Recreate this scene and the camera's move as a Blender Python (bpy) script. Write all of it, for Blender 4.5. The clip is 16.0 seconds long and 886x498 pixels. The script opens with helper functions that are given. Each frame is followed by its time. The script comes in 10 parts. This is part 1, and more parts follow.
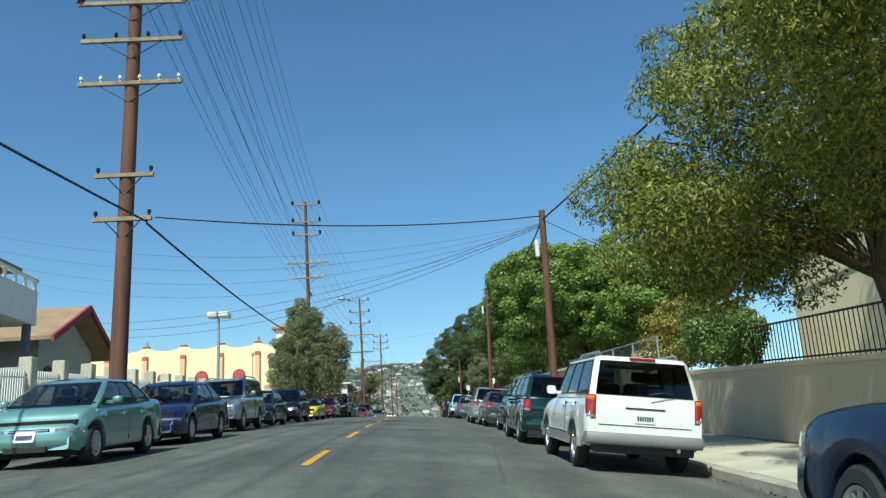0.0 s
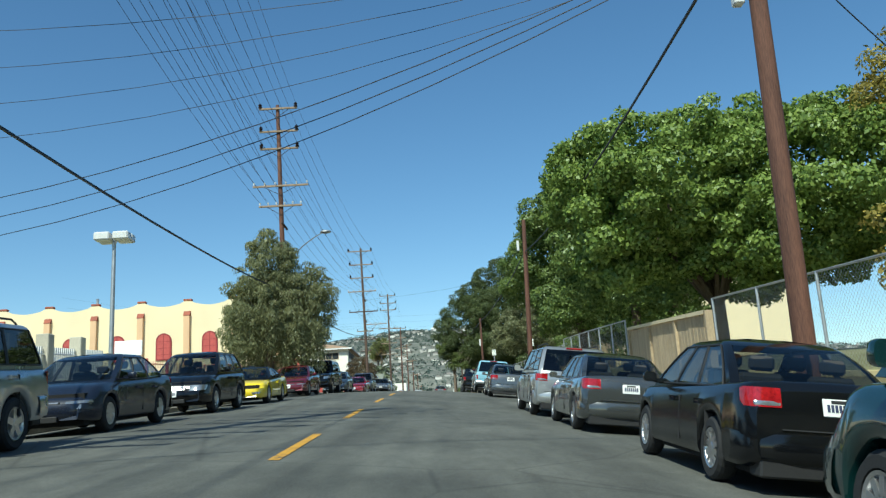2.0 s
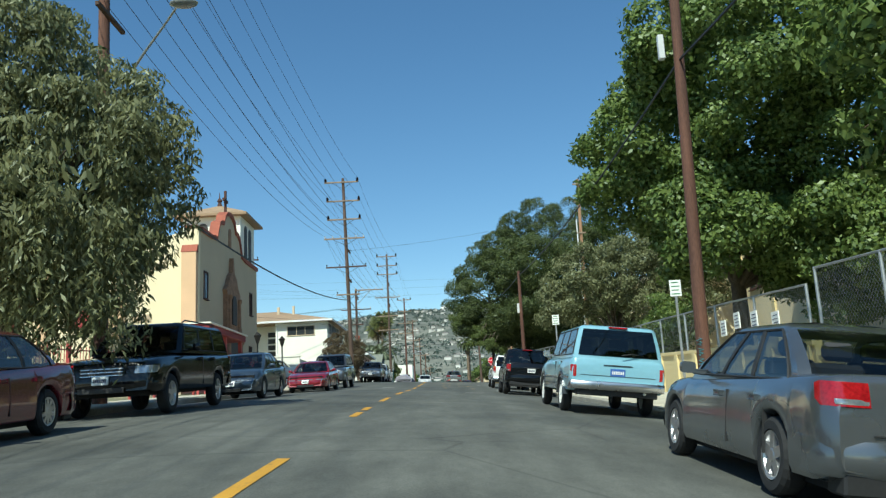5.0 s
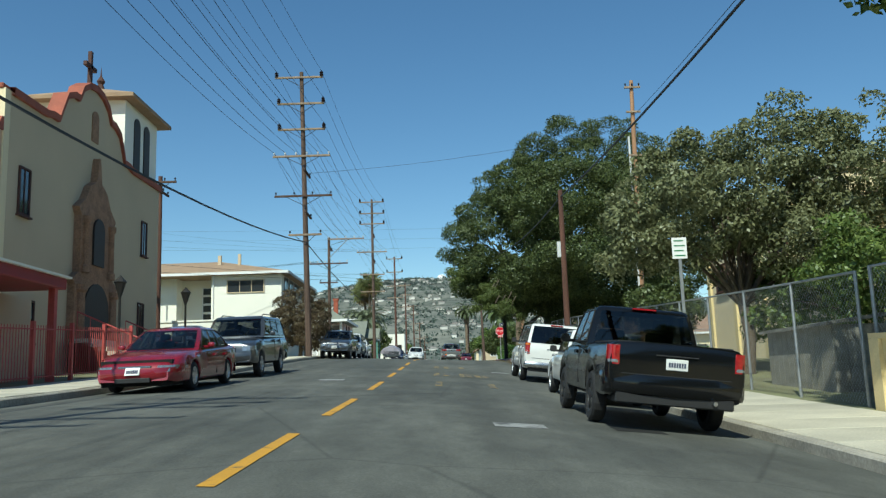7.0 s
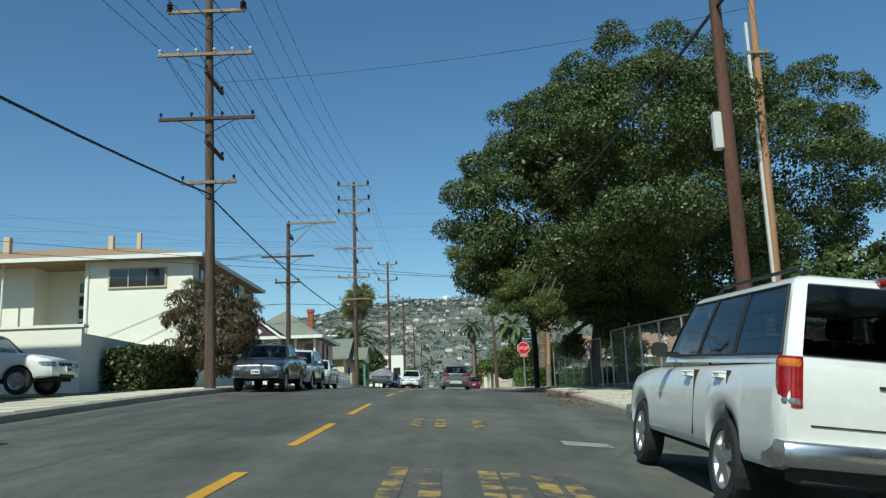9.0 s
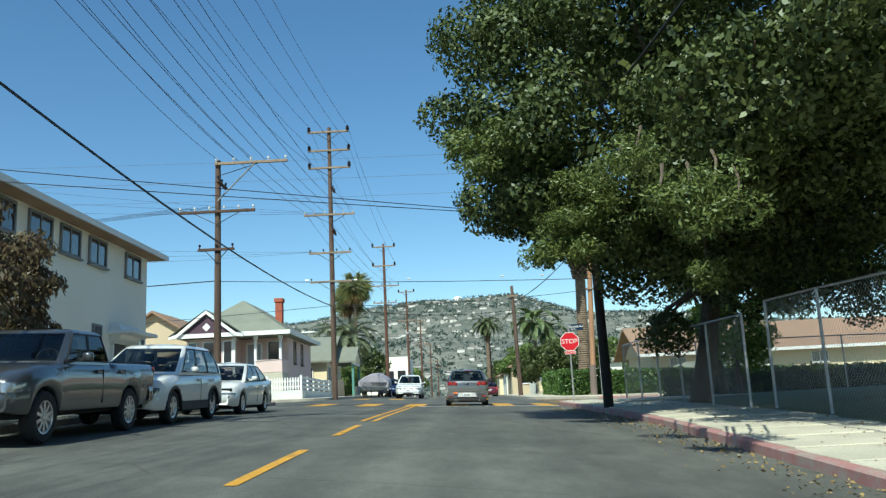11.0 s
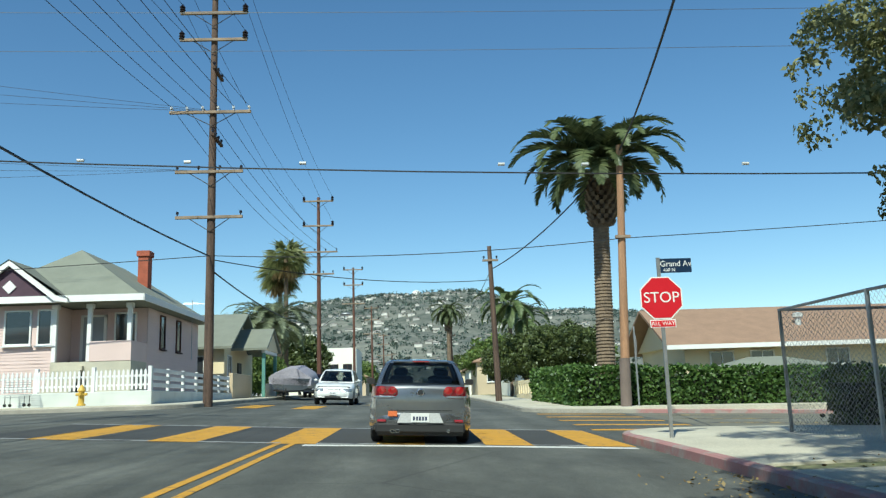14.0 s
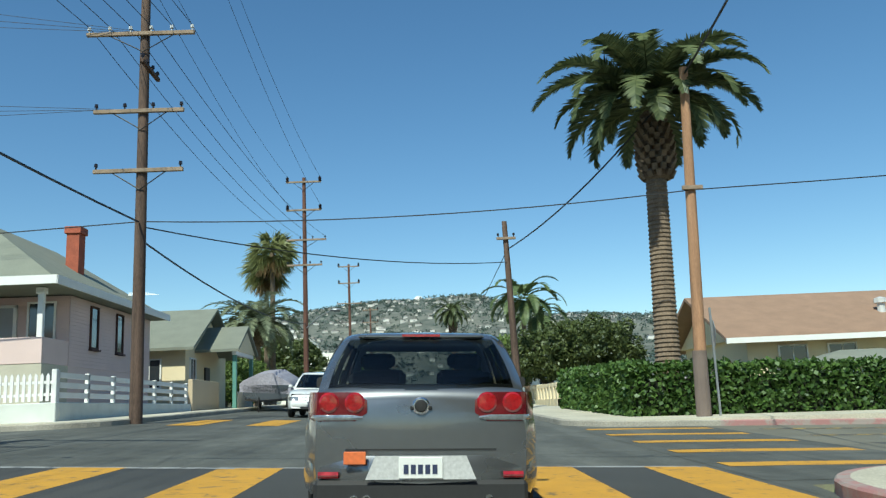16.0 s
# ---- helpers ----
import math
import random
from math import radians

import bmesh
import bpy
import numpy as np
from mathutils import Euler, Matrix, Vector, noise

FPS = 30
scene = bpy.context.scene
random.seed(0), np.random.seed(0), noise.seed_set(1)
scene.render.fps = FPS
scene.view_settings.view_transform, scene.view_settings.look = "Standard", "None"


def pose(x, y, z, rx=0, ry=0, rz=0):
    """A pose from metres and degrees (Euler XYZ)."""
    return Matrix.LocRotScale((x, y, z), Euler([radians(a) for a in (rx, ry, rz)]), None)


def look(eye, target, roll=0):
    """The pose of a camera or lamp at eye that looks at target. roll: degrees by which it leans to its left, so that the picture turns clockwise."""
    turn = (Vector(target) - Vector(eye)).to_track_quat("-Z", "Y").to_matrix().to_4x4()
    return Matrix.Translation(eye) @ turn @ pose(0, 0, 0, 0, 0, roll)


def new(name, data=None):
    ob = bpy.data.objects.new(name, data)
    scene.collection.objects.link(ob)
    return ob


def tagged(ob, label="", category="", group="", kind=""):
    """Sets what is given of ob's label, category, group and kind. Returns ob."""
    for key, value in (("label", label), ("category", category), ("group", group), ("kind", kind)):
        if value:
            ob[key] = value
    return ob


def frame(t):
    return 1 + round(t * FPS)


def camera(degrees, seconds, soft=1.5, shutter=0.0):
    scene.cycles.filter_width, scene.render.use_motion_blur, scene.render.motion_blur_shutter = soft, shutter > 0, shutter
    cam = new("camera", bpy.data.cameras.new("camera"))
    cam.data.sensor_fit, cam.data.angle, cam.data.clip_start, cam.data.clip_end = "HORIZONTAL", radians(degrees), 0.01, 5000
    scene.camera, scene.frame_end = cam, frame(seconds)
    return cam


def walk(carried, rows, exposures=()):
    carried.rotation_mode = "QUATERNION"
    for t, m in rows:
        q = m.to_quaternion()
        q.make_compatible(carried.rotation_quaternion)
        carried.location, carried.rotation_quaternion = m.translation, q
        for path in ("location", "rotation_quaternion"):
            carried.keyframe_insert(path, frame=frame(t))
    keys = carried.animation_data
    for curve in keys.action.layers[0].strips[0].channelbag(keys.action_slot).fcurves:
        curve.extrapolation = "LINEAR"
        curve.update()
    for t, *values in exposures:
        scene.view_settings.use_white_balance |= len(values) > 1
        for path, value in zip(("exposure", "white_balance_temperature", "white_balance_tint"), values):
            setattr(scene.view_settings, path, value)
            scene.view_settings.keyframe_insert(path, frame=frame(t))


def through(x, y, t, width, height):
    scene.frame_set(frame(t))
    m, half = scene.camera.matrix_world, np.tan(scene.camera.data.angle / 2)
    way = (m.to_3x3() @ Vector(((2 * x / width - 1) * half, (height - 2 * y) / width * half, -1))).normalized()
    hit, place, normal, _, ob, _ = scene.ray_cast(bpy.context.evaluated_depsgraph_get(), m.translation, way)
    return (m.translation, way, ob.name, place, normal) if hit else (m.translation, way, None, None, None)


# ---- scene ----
cam = camera(56.66, 16.0, soft=1.3, shutter=0.0)
# seconds, place, tilt, lean, turn
PATH = [
    (0, -0.776, 0.002, 1.107, 104.787, 3.15, -1.022),
    (0.5, -0.805, 4.582, 1.488, 104.577, 3.122, -0.992),
    (1, -0.851, 9.097, 1.882, 103.529, 3.283, 0.039),
    (1.5, -0.919, 13.724, 2.295, 103.016, 3.337, -0.303),
    (2, -0.925, 18.653, 2.68, 102.552, 3.33, -0.159),
    (2.5, -0.937, 23.676, 3.098, 102.019, 3.115, 0.933),
    (3, -0.947, 28.523, 3.469, 101.415, 3.215, 1.659),
    (3.2, -0.96, 30.542, 3.614, 101.403, 3.265, 1.611),
    (5.3, -1.326, 51.738, 5.112, 101.132, 2.767, 0.191),
    (5.5, -1.317, 53.746, 5.248, 100.74, 2.551, 0.136),
    (6, -1.307, 58.838, 5.59, 99.821, 2.22, 0.155),
    (6.5, -1.338, 64.063, 5.905, 99.203, 1.807, -0.003),
    (7, -1.296, 69.422, 6.19, 99.104, 1.863, 0.086),
    (7.5, -1.224, 74.537, 6.429, 100.041, 2.536, 0.353),
    (8, -1.114, 79.703, 6.645, 100.5, 2.787, 0.561),
    (8.5, -1.067, 84.739, 6.787, 100.621, 1.965, 0.452),
    (9, -1.032, 89.775, 7.054, 100.669, 2.018, 0.456),
    (9.2, -1.015, 91.79, 7.158, 100.789, 2.034, 0.61),
    (11.3, -0.795, 110.001, 8.066, 100.804, 2.816, 1.345),
    (11.5, -0.802, 111.458, 8.132, 100.792, 2.834, 1.16),
    (12, -0.815, 115.085, 8.264, 100.626, 2.562, 0.617),
    (12.5, -0.783, 118.501, 8.367, 100.417, 2.405, 0.274),
    (13, -0.728, 121.789, 8.488, 100.264, 2.294, -0.384),
    (13.5, -0.665, 124.796, 8.595, 100.467, 1.97, -1.509),
    (14, -0.614, 127.54, 8.666, 100.363, 1.836, -1.647),
    (14.5, -0.602, 129.953, 8.699, 100.161, 1.967, -1.243),
    (15, -0.613, 132.126, 8.724, 100.09, 2.105, -0.958),
    (15.5, -0.601, 134.133, 8.737, 100.441, 2.282, -0.877),
    (16, -0.574, 135.973, 8.793, 100.794, 2.542, -1.415),
]

walk(cam, [(t, pose(x, y, z, rx, ry, rz)) for t, x, y, z, rx, ry, rz in PATH], [(t, e, 5920, -6) for t, e in ((0.0, 0.25), (3.0, 0.22), (5.5, 0.18), (7.0, 0.02), (8.0, 0.28), (9.0, -0.14), (11.5, 0.43), (12.0, 0.48), (12.5, 0.52), (13.0, 0.28), (14.5, 0.19), (16.0, 0.14))])

# ---- sky and sun ----
SUN_UP, SUN_AZ = 49.0, 199.5  # the sun stands behind the camera, to its left
world = bpy.data.worlds.new("sky")
scene.world = world
world.use_nodes = True
wn = world.node_tree.nodes
sky = wn.new("ShaderNodeTexSky")
sky.sky_type, sky.sun_disc = "NISHITA", False
sky.sun_elevation, sky.sun_rotation = radians(SUN_UP), radians(SUN_AZ)
sky.air_density, sky.dust_density, sky.ozone_density = 1.0, 0.15, 1.4
hs = wn.new("ShaderNodeHueSaturation")
hs.inputs["Saturation"].default_value = 1.16
world.node_tree.links.new(sky.outputs[0], hs.inputs["Color"])
world.node_tree.links.new(hs.outputs[0], wn["Background"].inputs[0])
wn["Background"].inputs[1].default_value = 0.112
sun_data = bpy.data.lights.new("sun", "SUN")
sun_data.energy, sun_data.angle, sun_data.color = 5.0, radians(0.53), (1.0, 0.93, 0.80)
SUN_DIR = Vector((math.sin(radians(SUN_AZ)) * math.cos(radians(SUN_UP)), math.cos(radians(SUN_AZ)) * math.cos(radians(SUN_UP)), math.sin(radians(SUN_UP))))
sun = new("sun", sun_data)
sun.matrix_world = look(SUN_DIR * 50, (0, 0, 0))

# ---- helpers ----
R = random.Random(7)


def part(name, bm, material, parent=None, label="", smooth=False, angle=35):
    me = bpy.data.meshes.new(name)
    bm.to_mesh(me)
    bm.free()
    me.materials.append(material)
    if smooth:
        me.polygons.foreach_set("use_smooth", [True] * len(me.polygons))
        me.set_sharp_from_angle(angle=radians(angle))
    ob = new(name, me)
    if parent is not None:
        ob.parent = parent
    return tagged(ob, label)


def shared(name, me, parent, m=None, label=""):
    ob = new(name, me)
    ob.parent = parent
    if m is not None:
        ob.matrix_basis = m
    return tagged(ob, label)


def data(name, verts, faces, material, smooth=False):
    me = bpy.data.meshes.new(name)
    me.from_pydata([tuple(v) for v in verts], [], faces)
    me.materials.append(material)
    if smooth:
        me.polygons.foreach_set("use_smooth", [True] * len(me.polygons))
    me.update()
    return me


def thing(name, m=None, label="", category="", group=""):
    ob = new(name)
    ob.empty_display_size = 0.2
    if m is not None:
        ob.matrix_basis = m
    return tagged(ob, label, category, group)


def box(bm, x0, x1, y0, y1, z0, z1, bevel=0.0, m=None):
    r = bmesh.ops.create_cube(bm, size=1.0)
    for v in r["verts"]:
        v.co = Vector(((x0 + x1) / 2 + v.co.x * (x1 - x0), (y0 + y1) / 2 + v.co.y * (y1 - y0), (z0 + z1) / 2 + v.co.z * (z1 - z0)))
        if m is not None:
            v.co = m @ v.co
    if bevel > 0:
        es = list({e for v in r["verts"] for e in v.link_edges})
        bmesh.ops.bevel(bm, geom=es, offset=bevel, segments=1, affect="EDGES")
    return bm


def tube(bm, p, q, r0, r1=None, n=8, caps=True):
    p, q = Vector(p), Vector(q)
    r1 = r0 if r1 is None else r1
    d = (q - p).normalized()
    a = d.orthogonal().normalized()
    b = d.cross(a)
    rings = []
    for c, r in ((p, r0), (q, r1)):
        rings.append([bm.verts.new(c + r * (math.cos(2 * math.pi * i / n) * a + math.sin(2 * math.pi * i / n) * b)) for i in range(n)])
    for i in range(n):
        bm.faces.new((rings[0][i], rings[0][(i + 1) % n], rings[1][(i + 1) % n], rings[1][i]))
    if caps:
        bm.faces.new(rings[0][::-1])
        bm.faces.new(rings[1])
    return bm


def polyline(bm, pts, rad, n=5):
    """One tube along these points, with a radius at each."""
    pts = [Vector(p) for p in pts]
    rings, a = [], None
    for i, (p, r) in enumerate(zip(pts, rad)):
        d = (pts[min(len(pts) - 1, i + 1)] - pts[max(0, i - 1)]).normalized()
        a = d.orthogonal() if a is None else a - d * a.dot(d)
        a = a.normalized() if a.length > 1e-5 else d.orthogonal().normalized()
        b = d.cross(a)
        rings.append([bm.verts.new(p + r * (math.cos(2 * math.pi * k / n) * a + math.sin(2 * math.pi * k / n) * b)) for k in range(n)])
    for u, v in zip(rings, rings[1:]):
        for k in range(n):
            bm.faces.new((u[k], u[(k + 1) % n], v[(k + 1) % n], v[k]))
    bm.faces.new(rings[0][::-1])
    bm.faces.new(rings[-1])
    return bm


def prism(bm, outline, thick, m=Matrix()):
    """A flat outline of (u, v) pushed out by thick along its third axis."""
    a = [bm.verts.new(m @ Vector((u, v, 0))) for u, v in outline]
    b = [bm.verts.new(m @ Vector((u, v, thick))) for u, v in outline]
    bm.faces.new(a[::-1])
    bm.faces.new(b)
    for i in range(len(a)):
        j = (i + 1) % len(a)
        bm.faces.new((a[i], a[j], b[j], b[i]))
    return bm


def lathe(bm, profile, n=20, axis="x"):
    """Turns (radius, along) points round an axis."""
    rings = []
    for r, t in profile:
        ring = []
        for i in range(n):
            a = 2 * math.pi * i / n
            c = (t, r * math.cos(a), r * math.sin(a)) if axis == "x" else (r * math.cos(a), r * math.sin(a), t)
            ring.append(bm.verts.new(c))
        rings.append(ring)
    for p, q in zip(rings, rings[1:]):
        for i in range(n):
            bm.faces.new((p[i], p[(i + 1) % n], q[(i + 1) % n], q[i]))
    bmesh.ops.recalc_face_normals(bm, faces=bm.faces)
    return bm


# ---- materials ----
def surface(name, base, rough=0.7, metal=0.0, vary=0.2, scale=1.5, fine=40.0, bump=0.15, coat=0.0, tint=None, stretch=(1, 1, 1), rand=0.0, island=0.0, spec=0.5, depth=0.01):
    mt = bpy.data.materials.new(name)
    mt.use_nodes = True
    nt = mt.node_tree
    n, l = nt.nodes, nt.links
    bs = n["Principled BSDF"]
    tc, mp = n.new("ShaderNodeTexCoord"), n.new("ShaderNodeMapping")
    mp.inputs["Scale"].default_value = stretch
    l.new(tc.outputs["Object"], mp.inputs[0])
    big, small = n.new("ShaderNodeTexNoise"), n.new("ShaderNodeTexNoise")
    big.inputs["Scale"].default_value, small.inputs["Scale"].default_value = scale, fine
    big.inputs["Detail"].default_value, small.inputs["Detail"].default_value = 5, 4
    l.new(mp.outputs[0], big.inputs[0])
    l.new(mp.outputs[0], small.inputs[0])
    add = n.new("ShaderNodeMath")
    add.operation = "ADD"
    l.new(big.outputs[0], add.inputs[0])
    l.new(small.outputs[0], add.inputs[1])
    ramp = n.new("ShaderNodeMapRange")
    ramp.inputs[1].default_value, ramp.inputs[2].default_value = 0.7, 1.3
    l.new(add.outputs[0], ramp.inputs[0])
    mix = n.new("ShaderNodeMixRGB")
    dark = tuple(c * (1 - vary) for c in base)
    lite = tuple(min(0.9, c * (1 + vary)) for c in (tint or base))
    mix.inputs[1].default_value, mix.inputs[2].default_value = (*dark, 1), (*lite, 1)
    l.new(ramp.outputs[0], mix.inputs[0])
    out = mix.outputs[0]
    if rand or island:
        info = n.new("ShaderNodeObjectInfo") if rand else n.new("ShaderNodeNewGeometry")
        mr = n.new("ShaderNodeMapRange")
        k = rand or island
        mr.inputs[3].default_value, mr.inputs[4].default_value = 1 - k, 1 + k
        l.new(info.outputs["Random" if rand else "Random Per Island"], mr.inputs[0])
        hs = n.new("ShaderNodeHueSaturation")
        l.new(mr.outputs[0], hs.inputs["Value"])
        l.new(out, hs.inputs["Color"])
        out = hs.outputs[0]
    l.new(out, bs.inputs["Base Color"])
    bs.inputs["Metallic"].default_value = metal
    rr = n.new("ShaderNodeMapRange")
    rr.inputs[3].default_value, rr.inputs[4].default_value = max(0.02, rough - 0.08), min(1, rough + 0.08)
    l.new(big.outputs[0], rr.inputs[0])
    l.new(rr.outputs[0], bs.inputs["Roughness"])
    bs.inputs["Specular IOR Level"].default_value = spec
    bs.inputs["Coat Weight"].default_value = coat
    bs.inputs["Coat Roughness"].default_value = 0.06
    if bump:
        bp = n.new("ShaderNodeBump")
        bp.inputs["Strength"].default_value, bp.inputs["Distance"].default_value = bump, depth
        l.new(small.outputs[0], bp.inputs["Height"])
        l.new(bp.outputs[0], bs.inputs["Normal"])
    return mt


def leafy(name, base, light, through=0.35, spread=0.35):
    mt = bpy.data.materials.new(name)
    mt.use_nodes = True
    nt = mt.node_tree
    n, l = nt.nodes, nt.links
    n.remove(n["Principled BSDF"])
    geo = n.new("ShaderNodeNewGeometry")
    mix = n.new("ShaderNodeMixRGB")
    mix.inputs[1].default_value, mix.inputs[2].default_value = (*base, 1), (*light, 1)
    l.new(geo.outputs["Random Per Island"], mix.inputs[0])
    dif, tra, gl = n.new("ShaderNodeBsdfDiffuse"), n.new("ShaderNodeBsdfTranslucent"), n.new("ShaderNodeBsdfGlossy")
    gl.inputs["Roughness"].default_value = 0.45
    gl.inputs["Color"].default_value = (0.5, 0.55, 0.5, 1)
    l.new(mix.outputs[0], dif.inputs[0])
    l.new(mix.outputs[0], tra.inputs[0])
    a, b = n.new("ShaderNodeMixShader"), n.new("ShaderNodeMixShader")
    a.inputs[0].default_value, b.inputs[0].default_value = through, 0.05
    l.new(dif.outputs[0], a.inputs[1])
    l.new(tra.outputs[0], a.inputs[2])
    l.new(a.outputs[0], b.inputs[1])
    l.new(gl.outputs[0], b.inputs[2])
    l.new(b.outputs[0], n["Material Output"].inputs[0])
    return mt


def paint(name, base, rough=0.3, metal=0.0, coat=1.0):
    return surface(name, base, rough, metal, vary=0.05, scale=0.8, fine=9.0, bump=0.0, coat=coat)


def worn(name, base, under, amount=0.5, scale=5.0):
    """Road paint worn through to the asphalt."""
    mt = surface(name, base, 0.75, vary=0.12, scale=2, fine=60, bump=0.2)
    nt = mt.node_tree
    n, l = nt.nodes, nt.links
    bs = n["Principled BSDF"]
    src = bs.inputs["Base Color"].links[0].from_socket
    tc, no, st = n.new("ShaderNodeTexCoord"), n.new("ShaderNodeTexNoise"), n.new("ShaderNodeMapRange")
    no.inputs["Scale"].default_value, no.inputs["Detail"].default_value, no.inputs["Roughness"].default_value = scale, 8, 0.7
    st.inputs[1].default_value, st.inputs[2].default_value = amount, amount + 0.12
    mix = n.new("ShaderNodeMixRGB")
    l.new(tc.outputs["Object"], no.inputs[0])
    l.new(no.outputs[0], st.inputs[0])
    l.new(st.outputs[0], mix.inputs[0])
    l.new(src, mix.inputs[1])
    mix.inputs[2].default_value = (*under, 1)
    l.new(mix.outputs[0], bs.inputs["Base Color"])
    return mt


def asphalt():
    mt = surface("asphalt", (0.074, 0.076, 0.066), 0.88, vary=0.28, scale=0.35, fine=55, bump=0.5, depth=0.007, tint=(0.098, 0.099, 0.086))
    nt = mt.node_tree
    n, l = nt.nodes, nt.links
    bs = n["Principled BSDF"]
    src = bs.inputs["Base Color"].links[0].from_socket
    tc, mp = n.new("ShaderNodeTexCoord"), n.new("ShaderNodeMapping")
    mp.inputs["Scale"].default_value = (1.1, 0.02, 1)
    l.new(tc.outputs["Object"], mp.inputs[0])
    streak = n.new("ShaderNodeTexNoise")
    streak.inputs["Scale"].default_value, streak.inputs["Detail"].default_value = 1.0, 3
    l.new(mp.outputs[0], streak.inputs[0])
    mr = n.new("ShaderNodeMapRange")
    mr.inputs[1].default_value, mr.inputs[2].default_value, mr.inputs[3].default_value, mr.inputs[4].default_value = 0.3, 0.7, 0.84, 1.16
    l.new(streak.outputs[0], mr.inputs[0])
    m1 = n.new("ShaderNodeMixRGB")
    m1.blend_type, m1.inputs[0].default_value = "MULTIPLY", 1.0
    l.new(src, m1.inputs[1])
    l.new(mr.outputs[0], m1.inputs[2])
    # oil-dark lane middle between paler tyre tracks, and blotches
    sp, co, sh, lm = n.new("ShaderNodeSeparateXYZ"), n.new("ShaderNodeMath"), n.new("ShaderNodeMath"), n.new("ShaderNodeMapRange")
    sh.operation, sh.inputs[1].default_value, sh.inputs[2].default_value = "MULTIPLY_ADD", 2 * math.pi / 1.5, 2 * math.pi * 0.65 / 1.5
    co.operation = "COSINE"
    lm.inputs[1].default_value, lm.inputs[2].default_value, lm.inputs[3].default_value, lm.inputs[4].default_value = -1, 1, 1.07, 0.90
    l.new(tc.outputs["Object"], sp.inputs[0])
    l.new(sp.outputs[0], sh.inputs[0])
    l.new(sh.outputs[0], co.inputs[0])
    l.new(co.outputs[0], lm.inputs[0])
    bl, bm_, mp2 = n.new("ShaderNodeTexNoise"), n.new("ShaderNodeMapRange"), n.new("ShaderNodeMapping")
    mp2.inputs["Scale"].default_value = (1.6, 0.55, 1)
    bl.inputs["Scale"].default_value, bl.inputs["Detail"].default_value, bl.inputs["Roughness"].default_value = 1.7, 9, 0.72
    bm_.inputs[1].default_value, bm_.inputs[2].default_value, bm_.inputs[3].default_value, bm_.inputs[4].default_value = 0.3, 0.7, 0.72, 1.26
    l.new(tc.outputs["Object"], mp2.inputs[0])
    l.new(mp2.outputs[0], bl.inputs[0])
    l.new(bl.outputs[0], bm_.inputs[0])
    m3, m4 = n.new("ShaderNodeMixRGB"), n.new("ShaderNodeMixRGB")
    for mm, a_, b_ in ((m3, m1.outputs[0], lm.outputs[0]), (m4, m3.outputs[0], bm_.outputs[0])):
        mm.blend_type, mm.inputs[0].default_value = "MULTIPLY", 1.0
        l.new(a_, mm.inputs[1])
        l.new(b_, mm.inputs[2])
    m1 = m4
    # cracks and tar seams
    vo, warp = n.new("ShaderNodeTexVoronoi"), n.new("ShaderNodeTexNoise")
    vo.feature = "DISTANCE_TO_EDGE"
    vo.inputs["Scale"].default_value, warp.inputs["Scale"].default_value = 0.17, 0.8
    av = n.new("ShaderNodeVectorMath")
    l.new(tc.outputs["Object"], av.inputs[0])
    l.new(warp.outputs[1], av.inputs[1])
    l.new(av.outputs[0], vo.inputs[0])
    cr = n.new("ShaderNodeMapRange")
    cr.inputs[1].default_value, cr.inputs[2].default_value, cr.inputs[3].default_value, cr.inputs[4].default_value = 0.001, 0.006, 0.74, 1.0
    l.new(vo.outputs["Distance"], cr.inputs[0])
    m2 = n.new("ShaderNodeMixRGB")
    m2.blend_type, m2.inputs[0].default_value = "MULTIPLY", 1.0
    l.new(m1.outputs[0], m2.inputs[1])
    l.new(cr.outputs[0], m2.inputs[2])
    l.new(m2.outputs[0], bs.inputs["Base Color"])
    return mt


def glass_dark(name, base=(0.012, 0.014, 0.016)):
    mt = surface(name, base, 0.05, vary=0.05, bump=0.0, spec=0.7)
    mt.node_tree.nodes["Principled BSDF"].inputs["Coat Weight"].default_value = 0.5
    return mt


def car_glass(name, tint):
    """Clear or tinted glazing: the gloss grows towards the edges, the rest lets light through."""
    mt = bpy.data.materials.new(name)
    mt.use_nodes = True
    n, l = mt.node_tree.nodes, mt.node_tree.links
    n.remove(n["Principled BSDF"])
    tr, gl, lw, mx = n.new("ShaderNodeBsdfTransparent"), n.new("ShaderNodeBsdfGlossy"), n.new("ShaderNodeLayerWeight"), n.new("ShaderNodeMixShader")
    pw, mr = n.new("ShaderNodeMath"), n.new("ShaderNodeMapRange")
    pw.operation, pw.inputs[1].default_value = "POWER", 4.0
    mr.inputs[3].default_value, mr.inputs[4].default_value = 0.05, 0.9
    l.new(lw.outputs["Facing"], pw.inputs[0])
    l.new(pw.outputs[0], mr.inputs[0])
    tr.inputs[0].default_value = (tint, tint * 1.06, tint * 1.04, 1)
    gl.inputs["Roughness"].default_value = 0.02
    l.new(mr.outputs[0], mx.inputs[0])
    l.new(tr.outputs[0], mx.inputs[1])
    l.new(gl.outputs[0], mx.inputs[2])
    l.new(mx.outputs[0], n["Material Output"].inputs[0])
    return mt


